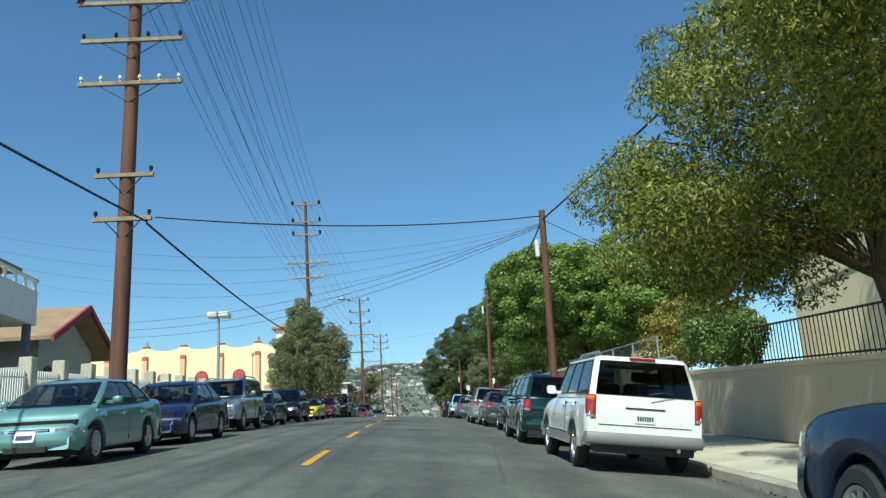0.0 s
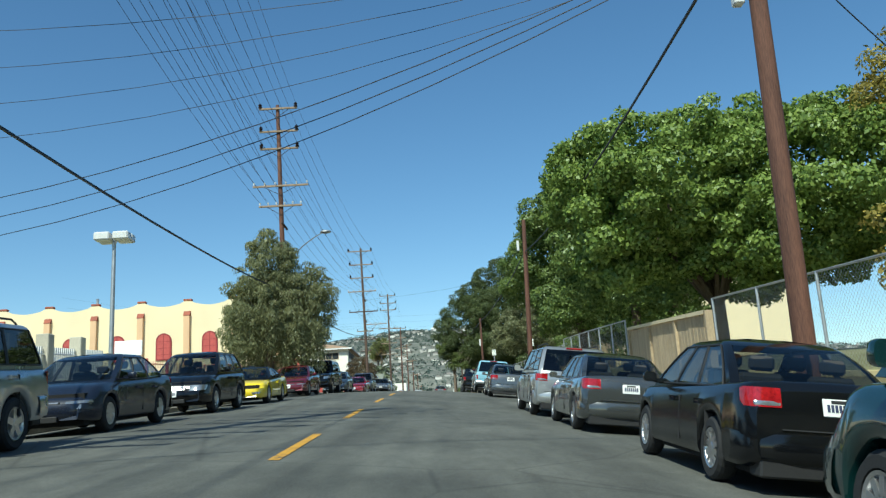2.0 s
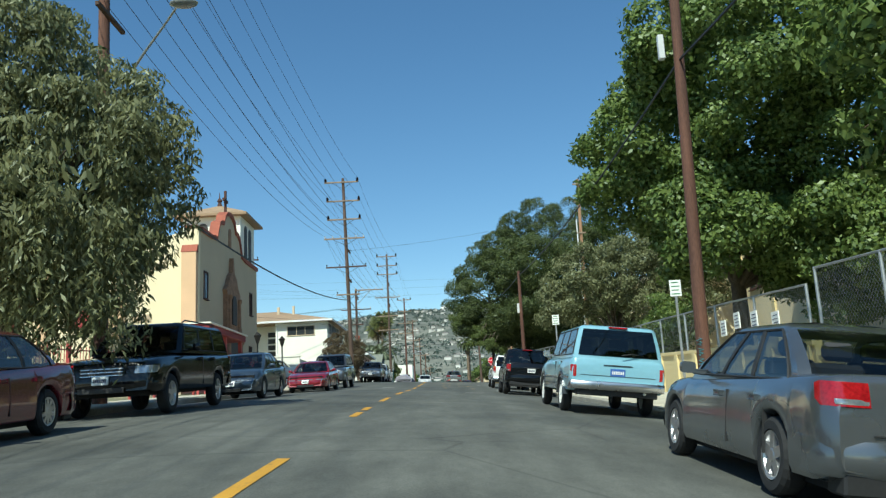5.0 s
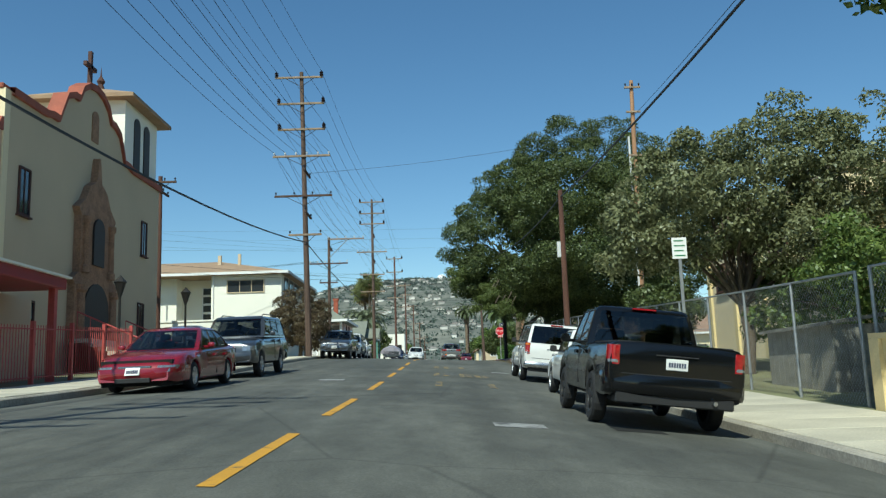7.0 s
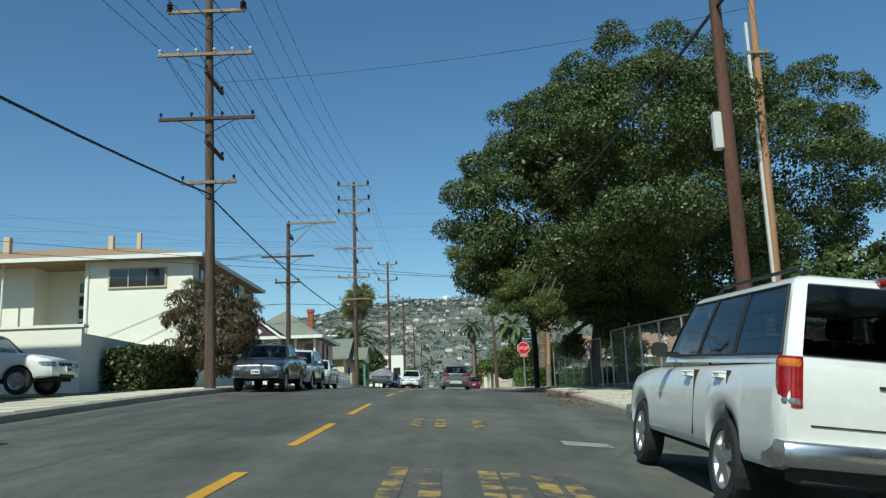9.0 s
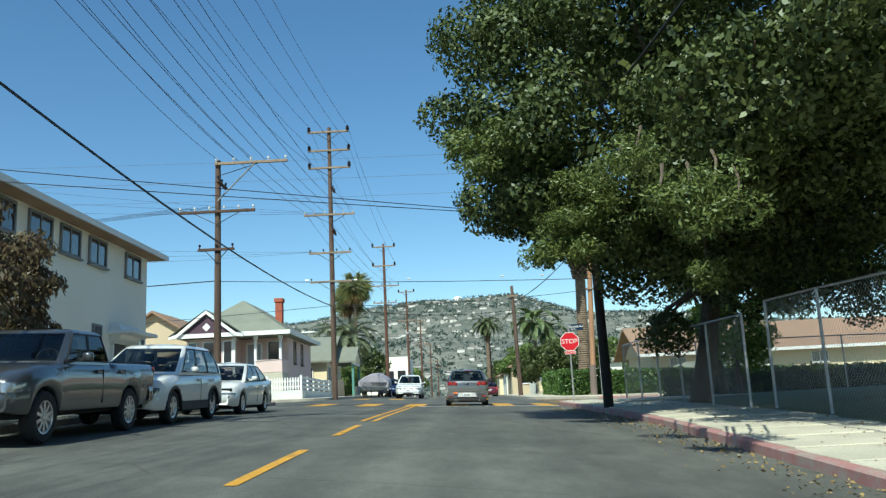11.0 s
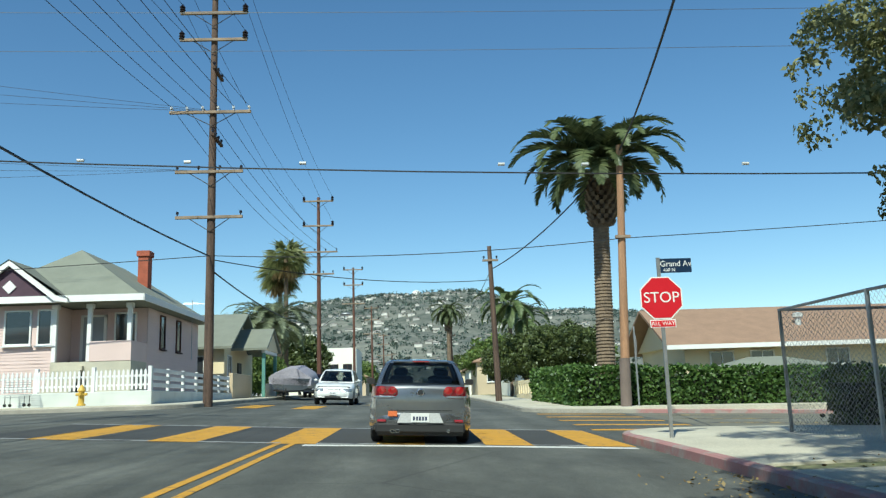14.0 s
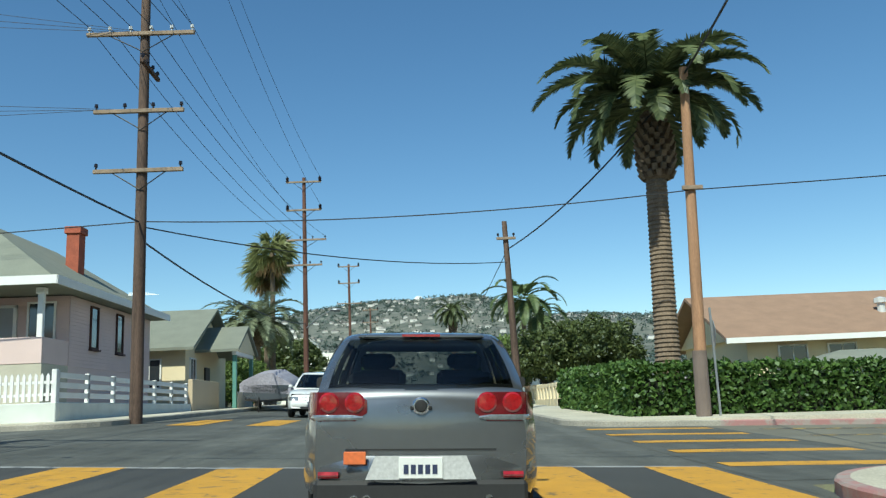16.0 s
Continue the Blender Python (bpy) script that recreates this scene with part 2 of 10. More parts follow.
ASPHALT = asphalt()
FRESH = surface("dark_patched_asphalt", (0.048, 0.048, 0.046), 0.9, vary=0.25, scale=0.8, fine=50, bump=0.4, depth=0.006)
YELLOW = worn("yellow_road_paint", (0.52, 0.27, 0.025), (0.08, 0.075, 0.06), 0.56)
OLDYELLOW = worn("faded_yellow_road_paint", (0.36, 0.25, 0.06), (0.075, 0.074, 0.07), 0.40, 3.2)
WHITE_LINE = worn("white_road_paint", (0.62, 0.61, 0.57), (0.09, 0.09, 0.09), 0.58)
FADED_WHITE = worn("faded_white_road_paint", (0.30, 0.30, 0.29), (0.085, 0.085, 0.085), 0.5, 3.0)
CONCRETE = surface("concrete", (0.47, 0.435, 0.345), 0.9, vary=0.22, scale=0.7, fine=30, bump=0.25, rand=0.10)
PALE_ROAD = surface("pale_worn_asphalt", (0.16, 0.15, 0.115), 0.9, vary=0.28, scale=0.5, fine=40, bump=0.3)
KERB = surface("kerb_concrete", (0.33, 0.305, 0.255), 0.9, vary=0.3, scale=1.2, fine=25, bump=0.3)
KERB_RED = worn("red_kerb_paint", (0.36, 0.185, 0.175), (0.33, 0.275, 0.245), 0.47, 2.2)
DIRT = surface("dry_earth", (0.20, 0.165, 0.11), 0.95, vary=0.35, scale=0.3, fine=8, bump=0.4, tint=(0.16, 0.17, 0.08))
POLE = surface("creosoted_pole_wood", (0.085, 0.036, 0.024), 0.85, vary=0.4, scale=1.5, fine=30, bump=0.5, stretch=(4, 4, 0.25), tint=(0.12, 0.055, 0.036))
POLE_AGED = surface("old_dark_pole_wood", (0.05, 0.03, 0.023), 0.85, vary=0.5, scale=1.5, fine=30, bump=0.5, stretch=(4, 4, 0.25), tint=(0.11, 0.07, 0.05))
POLE_PALE = surface("weathered_pole_wood", (0.36, 0.20, 0.11), 0.85, vary=0.35, scale=1.5, fine=30, bump=0.5, stretch=(4, 4, 0.25))
POLE_DARK = surface("black_tarred_pole_wood", (0.022, 0.018, 0.016), 0.8, vary=0.4, scale=1.5, fine=30, bump=0.5, stretch=(4, 4, 0.25))
ARM = surface("grey_crossarm_wood", (0.27, 0.20, 0.14), 0.9, vary=0.35, scale=3, fine=40, bump=0.4)
ARM_DARK = surface("dark_crossarm_wood", (0.085, 0.05, 0.035), 0.9, vary=0.35, scale=3, fine=40, bump=0.4)
PORCELAIN = surface("dark_glazed_porcelain", (0.02, 0.015, 0.014), 0.2, vary=0.2, bump=0)
PORCELAIN_W = surface("pale_porcelain", (0.6, 0.6, 0.58), 0.25, vary=0.1, bump=0)
STEEL = surface("galvanised_steel", (0.38, 0.39, 0.40), 0.45, 0.7, vary=0.15, scale=6, bump=0.05)
DARK_STEEL = surface("dark_painted_steel", (0.025, 0.022, 0.02), 0.5, 0.3, vary=0.2, bump=0.05)
WIRE = surface("black_wire", (0.012, 0.012, 0.014), 0.6, vary=0.1, bump=0)
WIRE_PALE = surface("bare_conductor", (0.10, 0.11, 0.12), 0.5, 0.5, vary=0.1, bump=0)
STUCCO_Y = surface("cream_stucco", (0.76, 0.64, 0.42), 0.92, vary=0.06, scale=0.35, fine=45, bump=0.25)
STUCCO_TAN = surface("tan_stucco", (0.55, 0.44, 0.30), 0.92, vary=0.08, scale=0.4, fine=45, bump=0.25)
STUCCO_W = surface("white_stucco", (0.85, 0.82, 0.72), 0.92, vary=0.05, scale=0.4, fine=45, bump=0.25)
STUCCO_P = surface("peach_stucco_pier", (0.66, 0.43, 0.26), 0.92, vary=0.08, scale=0.6, fine=45, bump=0.2)
WALL_BEIGE = surface("beige_painted_block", (0.60, 0.50, 0.33), 0.9, vary=0.10, scale=0.5, fine=30, bump=0.25)
WALL_YEL = surface("pale_yellow_painted_wall", (0.70, 0.57, 0.30), 0.9, vary=0.08, scale=0.5, fine=30, bump=0.2)
CAP_TERRA = surface("terracotta_coping", (0.30, 0.085, 0.05), 0.8, vary=0.25, scale=2, fine=25, bump=0.3)
ROOF_TILE = surface("tan_roof_tile", (0.31, 0.21, 0.13), 0.85, vary=0.25, scale=1.5, fine=20, bump=0.3, island=0.18)
SHINGLE_GREY = surface("grey_green_asphalt_shingle", (0.20, 0.21, 0.17), 0.95, vary=0.12, scale=1.5, fine=30, bump=0.4, island=0.14)
SHINGLE_BROWN = surface("brown_asphalt_shingle", (0.29, 0.185, 0.125), 0.95, vary=0.15, scale=1.5, fine=30, bump=0.4, island=0.16)
RED_PAINT = surface("dull_red_paint", (0.24, 0.025, 0.03), 0.6, vary=0.2, scale=2, bump=0.05)
RED_FENCE = surface("faded_red_steel", (0.42, 0.07, 0.06), 0.55, vary=0.2, scale=4, bump=0.05)
STONE_BROWN = surface("carved_brown_stone", (0.30, 0.17, 0.10), 0.9, vary=0.35, scale=2.5, fine=18, bump=0.7, depth=0.03)
WOOD_WHITE = surface("white_painted_wood", (0.78, 0.77, 0.74), 0.6, vary=0.06, scale=2, bump=0.08)
WOOD_PINK = surface("pink_painted_clapboard", (0.68, 0.52, 0.48), 0.75, vary=0.05, scale=1, bump=0.1)
WOOD_PURPLE = surface("plum_painted_shingles", (0.075, 0.04, 0.06), 0.8, vary=0.2, scale=2, bump=0.2)
WOOD_DARK = surface("dark_stained_wood", (0.07, 0.03, 0.022), 0.8, vary=0.3, scale=2, bump=0.2)
WOOD_FENCE = surface("weathered_tan_boards", (0.36, 0.28, 0.18), 0.9, vary=0.25, scale=1.5, fine=25, bump=0.3, stretch=(1, 3, 0.4))
BLUE_GREY = surface("slate_blue_siding", (0.13, 0.15, 0.21), 0.75, vary=0.1, scale=1, bump=0.1)
BRICK_RED = surface("red_brick", (0.33, 0.09, 0.05), 0.9, vary=0.25, scale=3, fine=20, bump=0.4)
# Dark wood of doors; also paints the shade of hollow arches.
DOOR_AND_SHADE_DARK = surface("dark_doors_and_hollow_shade", (0.035, 0.025, 0.02), 0.6, vary=0.3, scale=2, bump=0.1)
WINDOW = glass_dark("window_glass", (0.03, 0.035, 0.04))
CAR_GLASS = car_glass("clear_car_glass", 0.5)
CAR_GLASS_DARK = car_glass("privacy_car_glass", 0.12)
SEAT_CLOTH = surface("dark_seat_cloth", (0.035, 0.035, 0.038), 0.9, vary=0.2, scale=3, bump=0.1)
BARK = surface("grey_brown_bark", (0.11, 0.085, 0.06), 0.95, vary=0.4, scale=2, fine=14, bump=0.8, depth=0.03, stretch=(2, 2, 0.5))
PALM_BARK = surface("ringed_palm_bark", (0.15, 0.11, 0.075), 0.95, vary=0.35, scale=3, fine=20, bump=0.6, depth=0.02, island=0.2)
RUBBER = surface("tyre_rubber", (0.018, 0.018, 0.019), 0.8, vary=0.2, scale=6, bump=0.1)
ALLOY = surface("alloy_wheel", (0.55, 0.55, 0.56), 0.3, 0.9, vary=0.1, bump=0)
DARK_WELL = surface("black_underbody", (0.008, 0.008, 0.008), 0.9, vary=0.2, bump=0)
TRIM = surface("black_plastic_trim", (0.02, 0.02, 0.021), 0.6, vary=0.15, bump=0.05)
GREY_TRIM = surface("grey_plastic_cladding", (0.20, 0.20, 0.195), 0.55, vary=0.1, bump=0.05)
CHROME = surface("chrome", (0.62, 0.62, 0.63), 0.28, 1.0, vary=0.05, bump=0)
TAIL_RED = surface("red_lamp_lens", (0.30, 0.008, 0.012), 0.14, vary=0.35, scale=14, bump=0, coat=0.8)
TAIL_AMBER = surface("amber_lamp_lens", (0.6, 0.17, 0.02), 0.12, vary=0.1, bump=0, coat=0.8)
LAMP_CLEAR = surface("clear_lamp_lens", (0.34, 0.36, 0.38), 0.12, 0.6, vary=0.3, scale=12, bump=0, coat=0.8)
PLATE = surface("number_plate_white", (0.74, 0.74, 0.72), 0.45, vary=0.05, bump=0)
PLATE_BLUE = surface("number_plate_blue", (0.05, 0.12, 0.36), 0.45, vary=0.05, bump=0)
INK = surface("dark_blue_ink", (0.03, 0.04, 0.09), 0.6, vary=0.05, bump=0)
SIGN_RED = surface("red_sign_sheeting", (0.56, 0.012, 0.025), 0.4, vary=0.06, bump=0)
SIGN_WHITE = surface("white_sign_sheeting", (0.80, 0.80, 0.78), 0.45, vary=0.04, bump=0)
SIGN_BLUE = surface("dark_blue_sign_enamel", (0.012, 0.032, 0.075), 0.4, vary=0.08, bump=0)
HYDRANT = surface("yellow_hydrant_paint", (0.62, 0.40, 0.06), 0.5, vary=0.1, bump=0.05)
TARP = surface("grey_boat_cover", (0.31, 0.29, 0.33), 0.6, vary=0.2, scale=2, fine=12, bump=0.6, depth=0.04)
LEAF_JAC = leafy("yellow_green_feathery_leaves", (0.05, 0.08, 0.016), (0.34, 0.34, 0.06), 0.36)
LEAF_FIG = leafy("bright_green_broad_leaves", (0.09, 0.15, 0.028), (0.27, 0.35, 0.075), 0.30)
LEAF_MID = leafy("mid_green_leaves", (0.065, 0.11, 0.026), (0.20, 0.26, 0.065), 0.30)
LEAF_GREY = leafy("grey_green_leaves", (0.10, 0.115, 0.05), (0.26, 0.265, 0.13), 0.32)
LEAF_DARK = leafy("dark_green_leathery_leaves", (0.03, 0.046, 0.015), (0.115, 0.14, 0.042), 0.2)
# Lighter copy of the dark fig leaves; the sunlight is in its colour.
LEAF_SUNLIT = leafy("sunlit_olive_green_leaves", (0.055, 0.08, 0.02), (0.19, 0.23, 0.065), 0.3)
LEAF_PALE = leafy("pale_grey_green_leaves", (0.13, 0.15, 0.055), (0.34, 0.33, 0.15), 0.35)
LEAF_WILLOW = leafy("dull_olive_pendant_leaves", (0.105, 0.12, 0.052), (0.27, 0.27, 0.125), 0.38)
LEAF_RUST = leafy("rusty_brown_leaves", (0.075, 0.045, 0.03), (0.14, 0.11, 0.055), 0.25)
LEAF_IVY = leafy("glossy_ivy_leaves", (0.035, 0.075, 0.018), (0.12, 0.20, 0.045), 0.25)
LEAF_YEL = leafy("yellowing_olive_leaves", (0.13, 0.12, 0.025), (0.42, 0.33, 0.07), 0.35)
LEAF_PALM = leafy("palm_leaflets", (0.05, 0.07, 0.03), (0.15, 0.175, 0.075), 0.25)
LEAF_DATE = leafy("pale_grey_green_palm_leaflets", (0.10, 0.12, 0.075), (0.26, 0.285, 0.17), 0.25)
LEAF_PLUME = leafy("soft_green_palm_plumes", (0.08, 0.12, 0.05), (0.2, 0.25, 0.10), 0.3)
LEAF_FAN = leafy("yellow_green_fan_leaves", (0.10, 0.12, 0.045), (0.29, 0.30, 0.12), 0.3)
LEAF_DRY = leafy("dry_palm_leaves", (0.20, 0.13, 0.06), (0.30, 0.21, 0.10), 0.2)
LITTER = leafy("dry_fallen_leaves", (0.16, 0.10, 0.04), (0.36, 0.27, 0.12), 0.1)
# Distance haze is mixed into the scrub's blue-grey greens.
LEAF_HILL = leafy("hazed_hillside_scrub", (0.055, 0.08, 0.07), (0.10, 0.13, 0.11), 0.1)

# ---- lie of the land ----
KNOT_Y = (-140, -60, 0, 9.1, 18.6, 28.5, 51.7, 58.8, 64.1, 69.4, 74.5, 79.7, 84.7, 89.8, 110, 115, 121.8, 127.5, 136, 145, 160, 190, 230, 300, 420, 520)
KNOT_Z = (-10.5, -4.6, 0.18, 0.95, 1.75, 2.54, 4.18, 4.66, 4.98, 5.26, 5.5, 5.72, 5.9, 6.12, 7.12, 7.33, 7.56, 7.73, 7.88, 8.04, 8.38, 8.85, 9.2, 8.6, 6.0, 5.0)
_ty = np.arange(-140, 520, 0.5)
_tz = np.interp(_ty, KNOT_Y, KNOT_Z)
_tz = np.convolve(np.pad(_tz, 8, mode="edge"), np.ones(17) / 17, mode="valid")
MID, KL, KR = -2.95, -8.95, 3.3  # centre line and the two kerb faces
NEAR, FAR = 145.5, 158.0  # kerbs of the crossing street


def bend(y):
    """The street bends a little at its lower end."""
    return 0.0133 * max(0.0, 42.0 - y)


def crown(y):
    return float(np.interp(y, (100, 125), (0.0065, 0.001)))


def side_fall(x, y):
    """The crossing street falls away to the right."""
    f = min(1.0, max(0.0, (y - 139.0) / 8.0)) * min(1.0, max(0.0, (235.0 - y) / 40.0))
    return 0.035 * f * min(26.0, max(0.0, x - KR - 0.4))


def road_z(x, y):
    drop = side_fall(x, y)
    d = x - MID - bend(y)
    d = max(KL - MID, min(KR - MID, d))
    fall = float(np.interp(y, (115, 140), (0.055, 0.036))) if d > 0 else 0.055
    return float(np.interp(y, _ty, _tz)) - fall * d - crown(y) * d * d - drop


def walk_z(x, y):
    k = KL if x < MID else KR
    off = max(0.0, (k + bend(y) - x) if x < MID else (x - k - bend(y)))
    return road_z(k + bend(y), y) + 0.15 + 0.015 * min(off, 12) - side_fall(x, y) * 1.2


def slope(y):
    return (road_z(MID, y + 0.5) - road_z(MID, y - 0.5))


def lot_z(x, y):
    z = walk_z(x, y)
    if x > 6.4 + bend(y) and y < 60:
        z += 1.15 * min(1, max(0, (60 - y) / 6))
    return z


def seat(x, y, turn=0.0, dz=0.0):
    """A pose on the road, tilted with it."""
    z = road_z(x, y)
    fy = Vector((0, 1, slope(y))).normalized()
    e = 0.8
    fx = Vector((2 * e, 0, road_z(x + e, y) - road_z(x - e, y))).normalized()
    up = fx.cross(fy).normalized()
    fx = fy.cross(up)
    m = Matrix((fx, fy, up)).transposed().to_4x4()
    return Matrix.Translation((x, y, z + dz)) @ m @ pose(0, 0, 0, 0, 0, turn)


def sheet(name, xs, ys, zf, material, label, kind="structure", shift=True):
    verts, faces = [], []
    for y in ys:
        for x in xs:
            xx = x + (bend(y) if shift else 0)
            verts.append((xx, y, zf(xx, y)))
    w = len(xs)
    for j in range(len(ys) - 1):
        for i in range(w - 1):
            faces.append((j * w + i, j * w + i + 1, (j + 1) * w + i + 1, (j + 1) * w + i))
    ob = new(name, data(name, verts, faces, material, smooth=True))
    return tagged(ob, label, kind=kind)


def span(a, b, step):
    n = max(1, int(round(abs(b - a) / step)))
    return [a + (b - a) * i / n for i in range(n + 1)]


HILL_X = (-2600, -1500, -700, -280, -128, -40, 85, 140, 190, 230, 357, 470, 900, 1500, 2600)
HILL_Z = (40, 60, 104, 144, 164, 175, 166, 153, 142, 143, 127, 114, 88, 60, 40)


def far_z(x, y):
    """The land out to the horizon, with the hill across the end of the street."""
    base = lot_z(x, y) if y < 500 else 5.0
    if y > 420:
        t = min(1.0, max(0.0, (y - 480) / 1020))
        ridge = float(np.interp(x, HILL_X, HILL_Z))
        n = noise.noise(Vector((x * 0.006, y * 0.006, 3))) * 20 + noise.noise(Vector((x * 0.02, y * 0.02, 9))) * 6
        base = base * (1 - t) + (ridge * (3 * t * t - 2 * t ** 3) + n * min(1, 2 * t) * (1 - 0.6 * t * t))
    return base


def ground_z(x, y):
    d = x - bend(y)
    if KL - 0.3 < d < KR + 0.3 and y < 480:
        return road_z(x, y) - 0.3
    if NEAR - 0.5 < y < FAR + 0.5 and abs(x) < 110:
        return road_z(x, y) - 0.3
    return far_z(x, y) - 0.03


gx = [-2600, -1500, -1000] + span(-800, -60, 20) + span(-55, -15, 5) + [-13, -11.6, -10, -9.2, -8.8, -5, 0, 3.1, 3.6, 4.6, 6.25, 6.55, 8, 10, 13] + span(16, 60, 5) + span(80, 900, 20) + [1100, 1600, 2600]
gy = [-140, -100, -60] + span(-40, 140, 4) + [144, 147.5, 148.5, 152, 157, 161, 162.2, 166] + span(170, 320, 8) + span(340, 480, 14) + span(500, 1640, 15) + [1800, 2200, 3200]
# Hillside base colours are lifted and blued to carry the distance haze.
HILLSIDE = surface("hazed_dry_hillside", (0.085, 0.105, 0.09), 0.95, vary=0.35, scale=0.012, fine=0.09, bump=0.0, tint=(0.15, 0.15, 0.125))
ground = sheet("ground", gx, gy, ground_z, DIRT, "dry earth ground running out to the hills", shift=False)
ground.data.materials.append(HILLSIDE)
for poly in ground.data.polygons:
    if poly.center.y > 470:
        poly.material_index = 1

road = sheet("road", [KL, -7.5, -6, -4.5, MID, -1.5, 0, 1.5, 2.5, KR], span(-130, 470, 1.5), road_z, ASPHALT, "worn grey asphalt road with cracks and faint tyre streaks")
sheet("side_road", span(-110, KL, 6), span(NEAR, FAR, 1.9), lambda x, y: road_z(x, y) + 0.004, ASPHALT, "worn grey asphalt of the crossing street")
sheet("side_road", span(KR, KR + 3.4, 1.7), span(NEAR - 3.4, NEAR, 1.7), lambda x, y: road_z(x, y) + 0.002, ASPHALT, "worn asphalt at the corner")
sheet("side_road", span(KR, KR + 3.4, 1.7), span(FAR, FAR + 3.4, 1.7), lambda x, y: road_z(x, y) + 0.002, ASPHALT, "worn asphalt at the corner")
sheet("side_road", span(KL - 3.4, KL, 1.7), span(NEAR - 3.4, NEAR, 1.7), lambda x, y: road_z(x, y) + 0.002, ASPHALT, "worn asphalt at the corner")
sheet("side_road", span(KL - 3.4, KL, 1.7), span(FAR, FAR + 3.4, 1.7), lambda x, y: road_z(x, y) + 0.002, ASPHALT, "worn asphalt at the corner")
sheet("side_road", span(KR, 6.8, 1.2), span(NEAR, FAR, 1.9), lambda x, y: road_z(x, y) + 0.004, ASPHALT, "worn grey asphalt of the crossing street")
sheet("side_road", span(6.8, 110, 6), span(NEAR, FAR, 1.9), lambda x, y: road_z(x, y) + 0.004, PALE_ROAD, "pale worn asphalt of the crossing street")


def kerb(name, pts, material, label, h=0.15, w=0.16):
    """A kerb stone run along points (x, y); the walk lies on its left."""
    verts, faces = [], []
    for i, (x, y) in enumerate(pts):
        a, b = pts[max(0, i - 1)], pts[min(len(pts) - 1, i + 1)]
        t = Vector((b[0] - a[0], b[1] - a[1], 0)).normalized()
        nrm = Vector((-t.y, t.x, 0))
        z = road_z(x, y)
        for off, up in ((0, -0.3), (0, h - 0.02), (0.025, h + 0.004), (w, h + 0.006), (w, -0.3)):
            verts.append((x + nrm.x * off, y + nrm.y * off, z + up))
    for i in range(len(pts) - 1):
        for k in range(4):
            a = i * 5 + k
            faces.append((a, a + 5, a + 6, a + 1))
    return tagged(new(name, data(name, verts, faces, material)), label, kind="structure")


def arc(cx, cy, r, a0, a1, n=8):
    return [(cx + r * math.cos(radians(a0 + (a1 - a0) * i / n)), cy + r * math.sin(radians(a0 + (a1 - a0) * i / n))) for i in range(n + 1)]


CR = 2.0
left_near = [(KL + bend(y), y) for y in span(-120, NEAR - CR, 2)] + arc(KL - CR, NEAR - CR, CR, 0, 90)[1:] + [(x, NEAR) for x in span(KL - CR - 2, -100, 5)]
right_near = ([(x, NEAR) for x in span(100, KR + CR + 2, 5)] + arc(KR + CR, NEAR - CR, CR, 90, 180))
right_low = [(KR + bend(y), y) for y in span(NEAR - CR - 0.5, 116, 2)]
right_lower = [(KR + bend(y), y) for y in span(116, -120, 2)]
left_far = [(x, FAR) for x in span(-100, KL - CR - 2, 5)] + arc(KL - CR, FAR + CR, CR, -90, 0) + [(KL, y) for y in span(FAR + CR + 1, 440, 4)]
right_far = [(KR, y) for y in span(440, FAR + CR + 1, 4)] + arc(KR + CR, FAR + CR, CR, 180, 270) + [(x, FAR) for x in span(KR + CR + 2, 100, 5)]
kerb("kerb", left_near, KERB, "grey concrete kerb, stained and chipped")
kerb("kerb", right_near + right_low, KERB_RED, "concrete kerb with faded red paint")
kerb("kerb", right_lower, KERB, "grey concrete kerb, stained and chipped")
kerb("kerb", left_far, KERB, "grey concrete kerb, stained and chipped")
turn_in = [k for k, p in enumerate(right_far) if p[0] > 7.0][0]
kerb("kerb", right_far[:turn_in + 1], KERB, "grey concrete kerb, stained and chipped")
kerb("kerb", right_far[turn_in:], KERB_RED, "concrete kerb with faded red paint")
kerb("kerb", [(-8.955, y) for y in span(134.0, 144.0, 2)], KERB_RED, "concrete kerb with faded red paint", h=0.156)


def corner_walk(name, pts, label):
    """A paved corner, a fan of points (x, y)."""
    bm = bmesh.new()
    top = [bm.verts.new((x, y, walk_z(x, y) + 0.004)) for x, y in pts]
    low = [bm.verts.new((x, y, walk_z(x, y) - 0.3)) for x, y in pts]
    bm.faces.new(top)
    for i in range(len(pts)):
        j = (i + 1) % len(pts)
        bm.faces.new((low[i], low[j], top[j], top[i]))
    bmesh.ops.recalc_face_normals(bm, faces=bm.faces)
    bmesh.ops.triangulate(bm, faces=bm.faces)
    return tagged(part(name, bm, CONCRETE), label, kind="structure")


WK = 0.15
corner_walk("pavement", arc(KR + CR, NEAR - CR, CR - WK, 90, 180) + [(KR + WK, NEAR - 8), (9.5, NEAR - 8), (9.5, NEAR - WK)], "pale concrete corner pavement")
corner_walk("pavement", arc(KR + CR, FAR + CR, CR - WK, 180, 270) + [(60, FAR + WK), (60, FAR + 2.6), (KR + 3.0, FAR + 2.6), (KR + 3.0, FAR + 8), (KR + WK, FAR + 8)], "pale concrete corner pavement")
corner_walk("pavement", [(-60, FAR + WK)] + arc(KL - CR, FAR + CR, CR - WK, -90, 0) + [(KL - WK, FAR + 8), (KL - 1.9, FAR + 8), (KL - 1.9, FAR + 1.7), (-60, FAR + 1.7)], "pale concrete corner pavement")
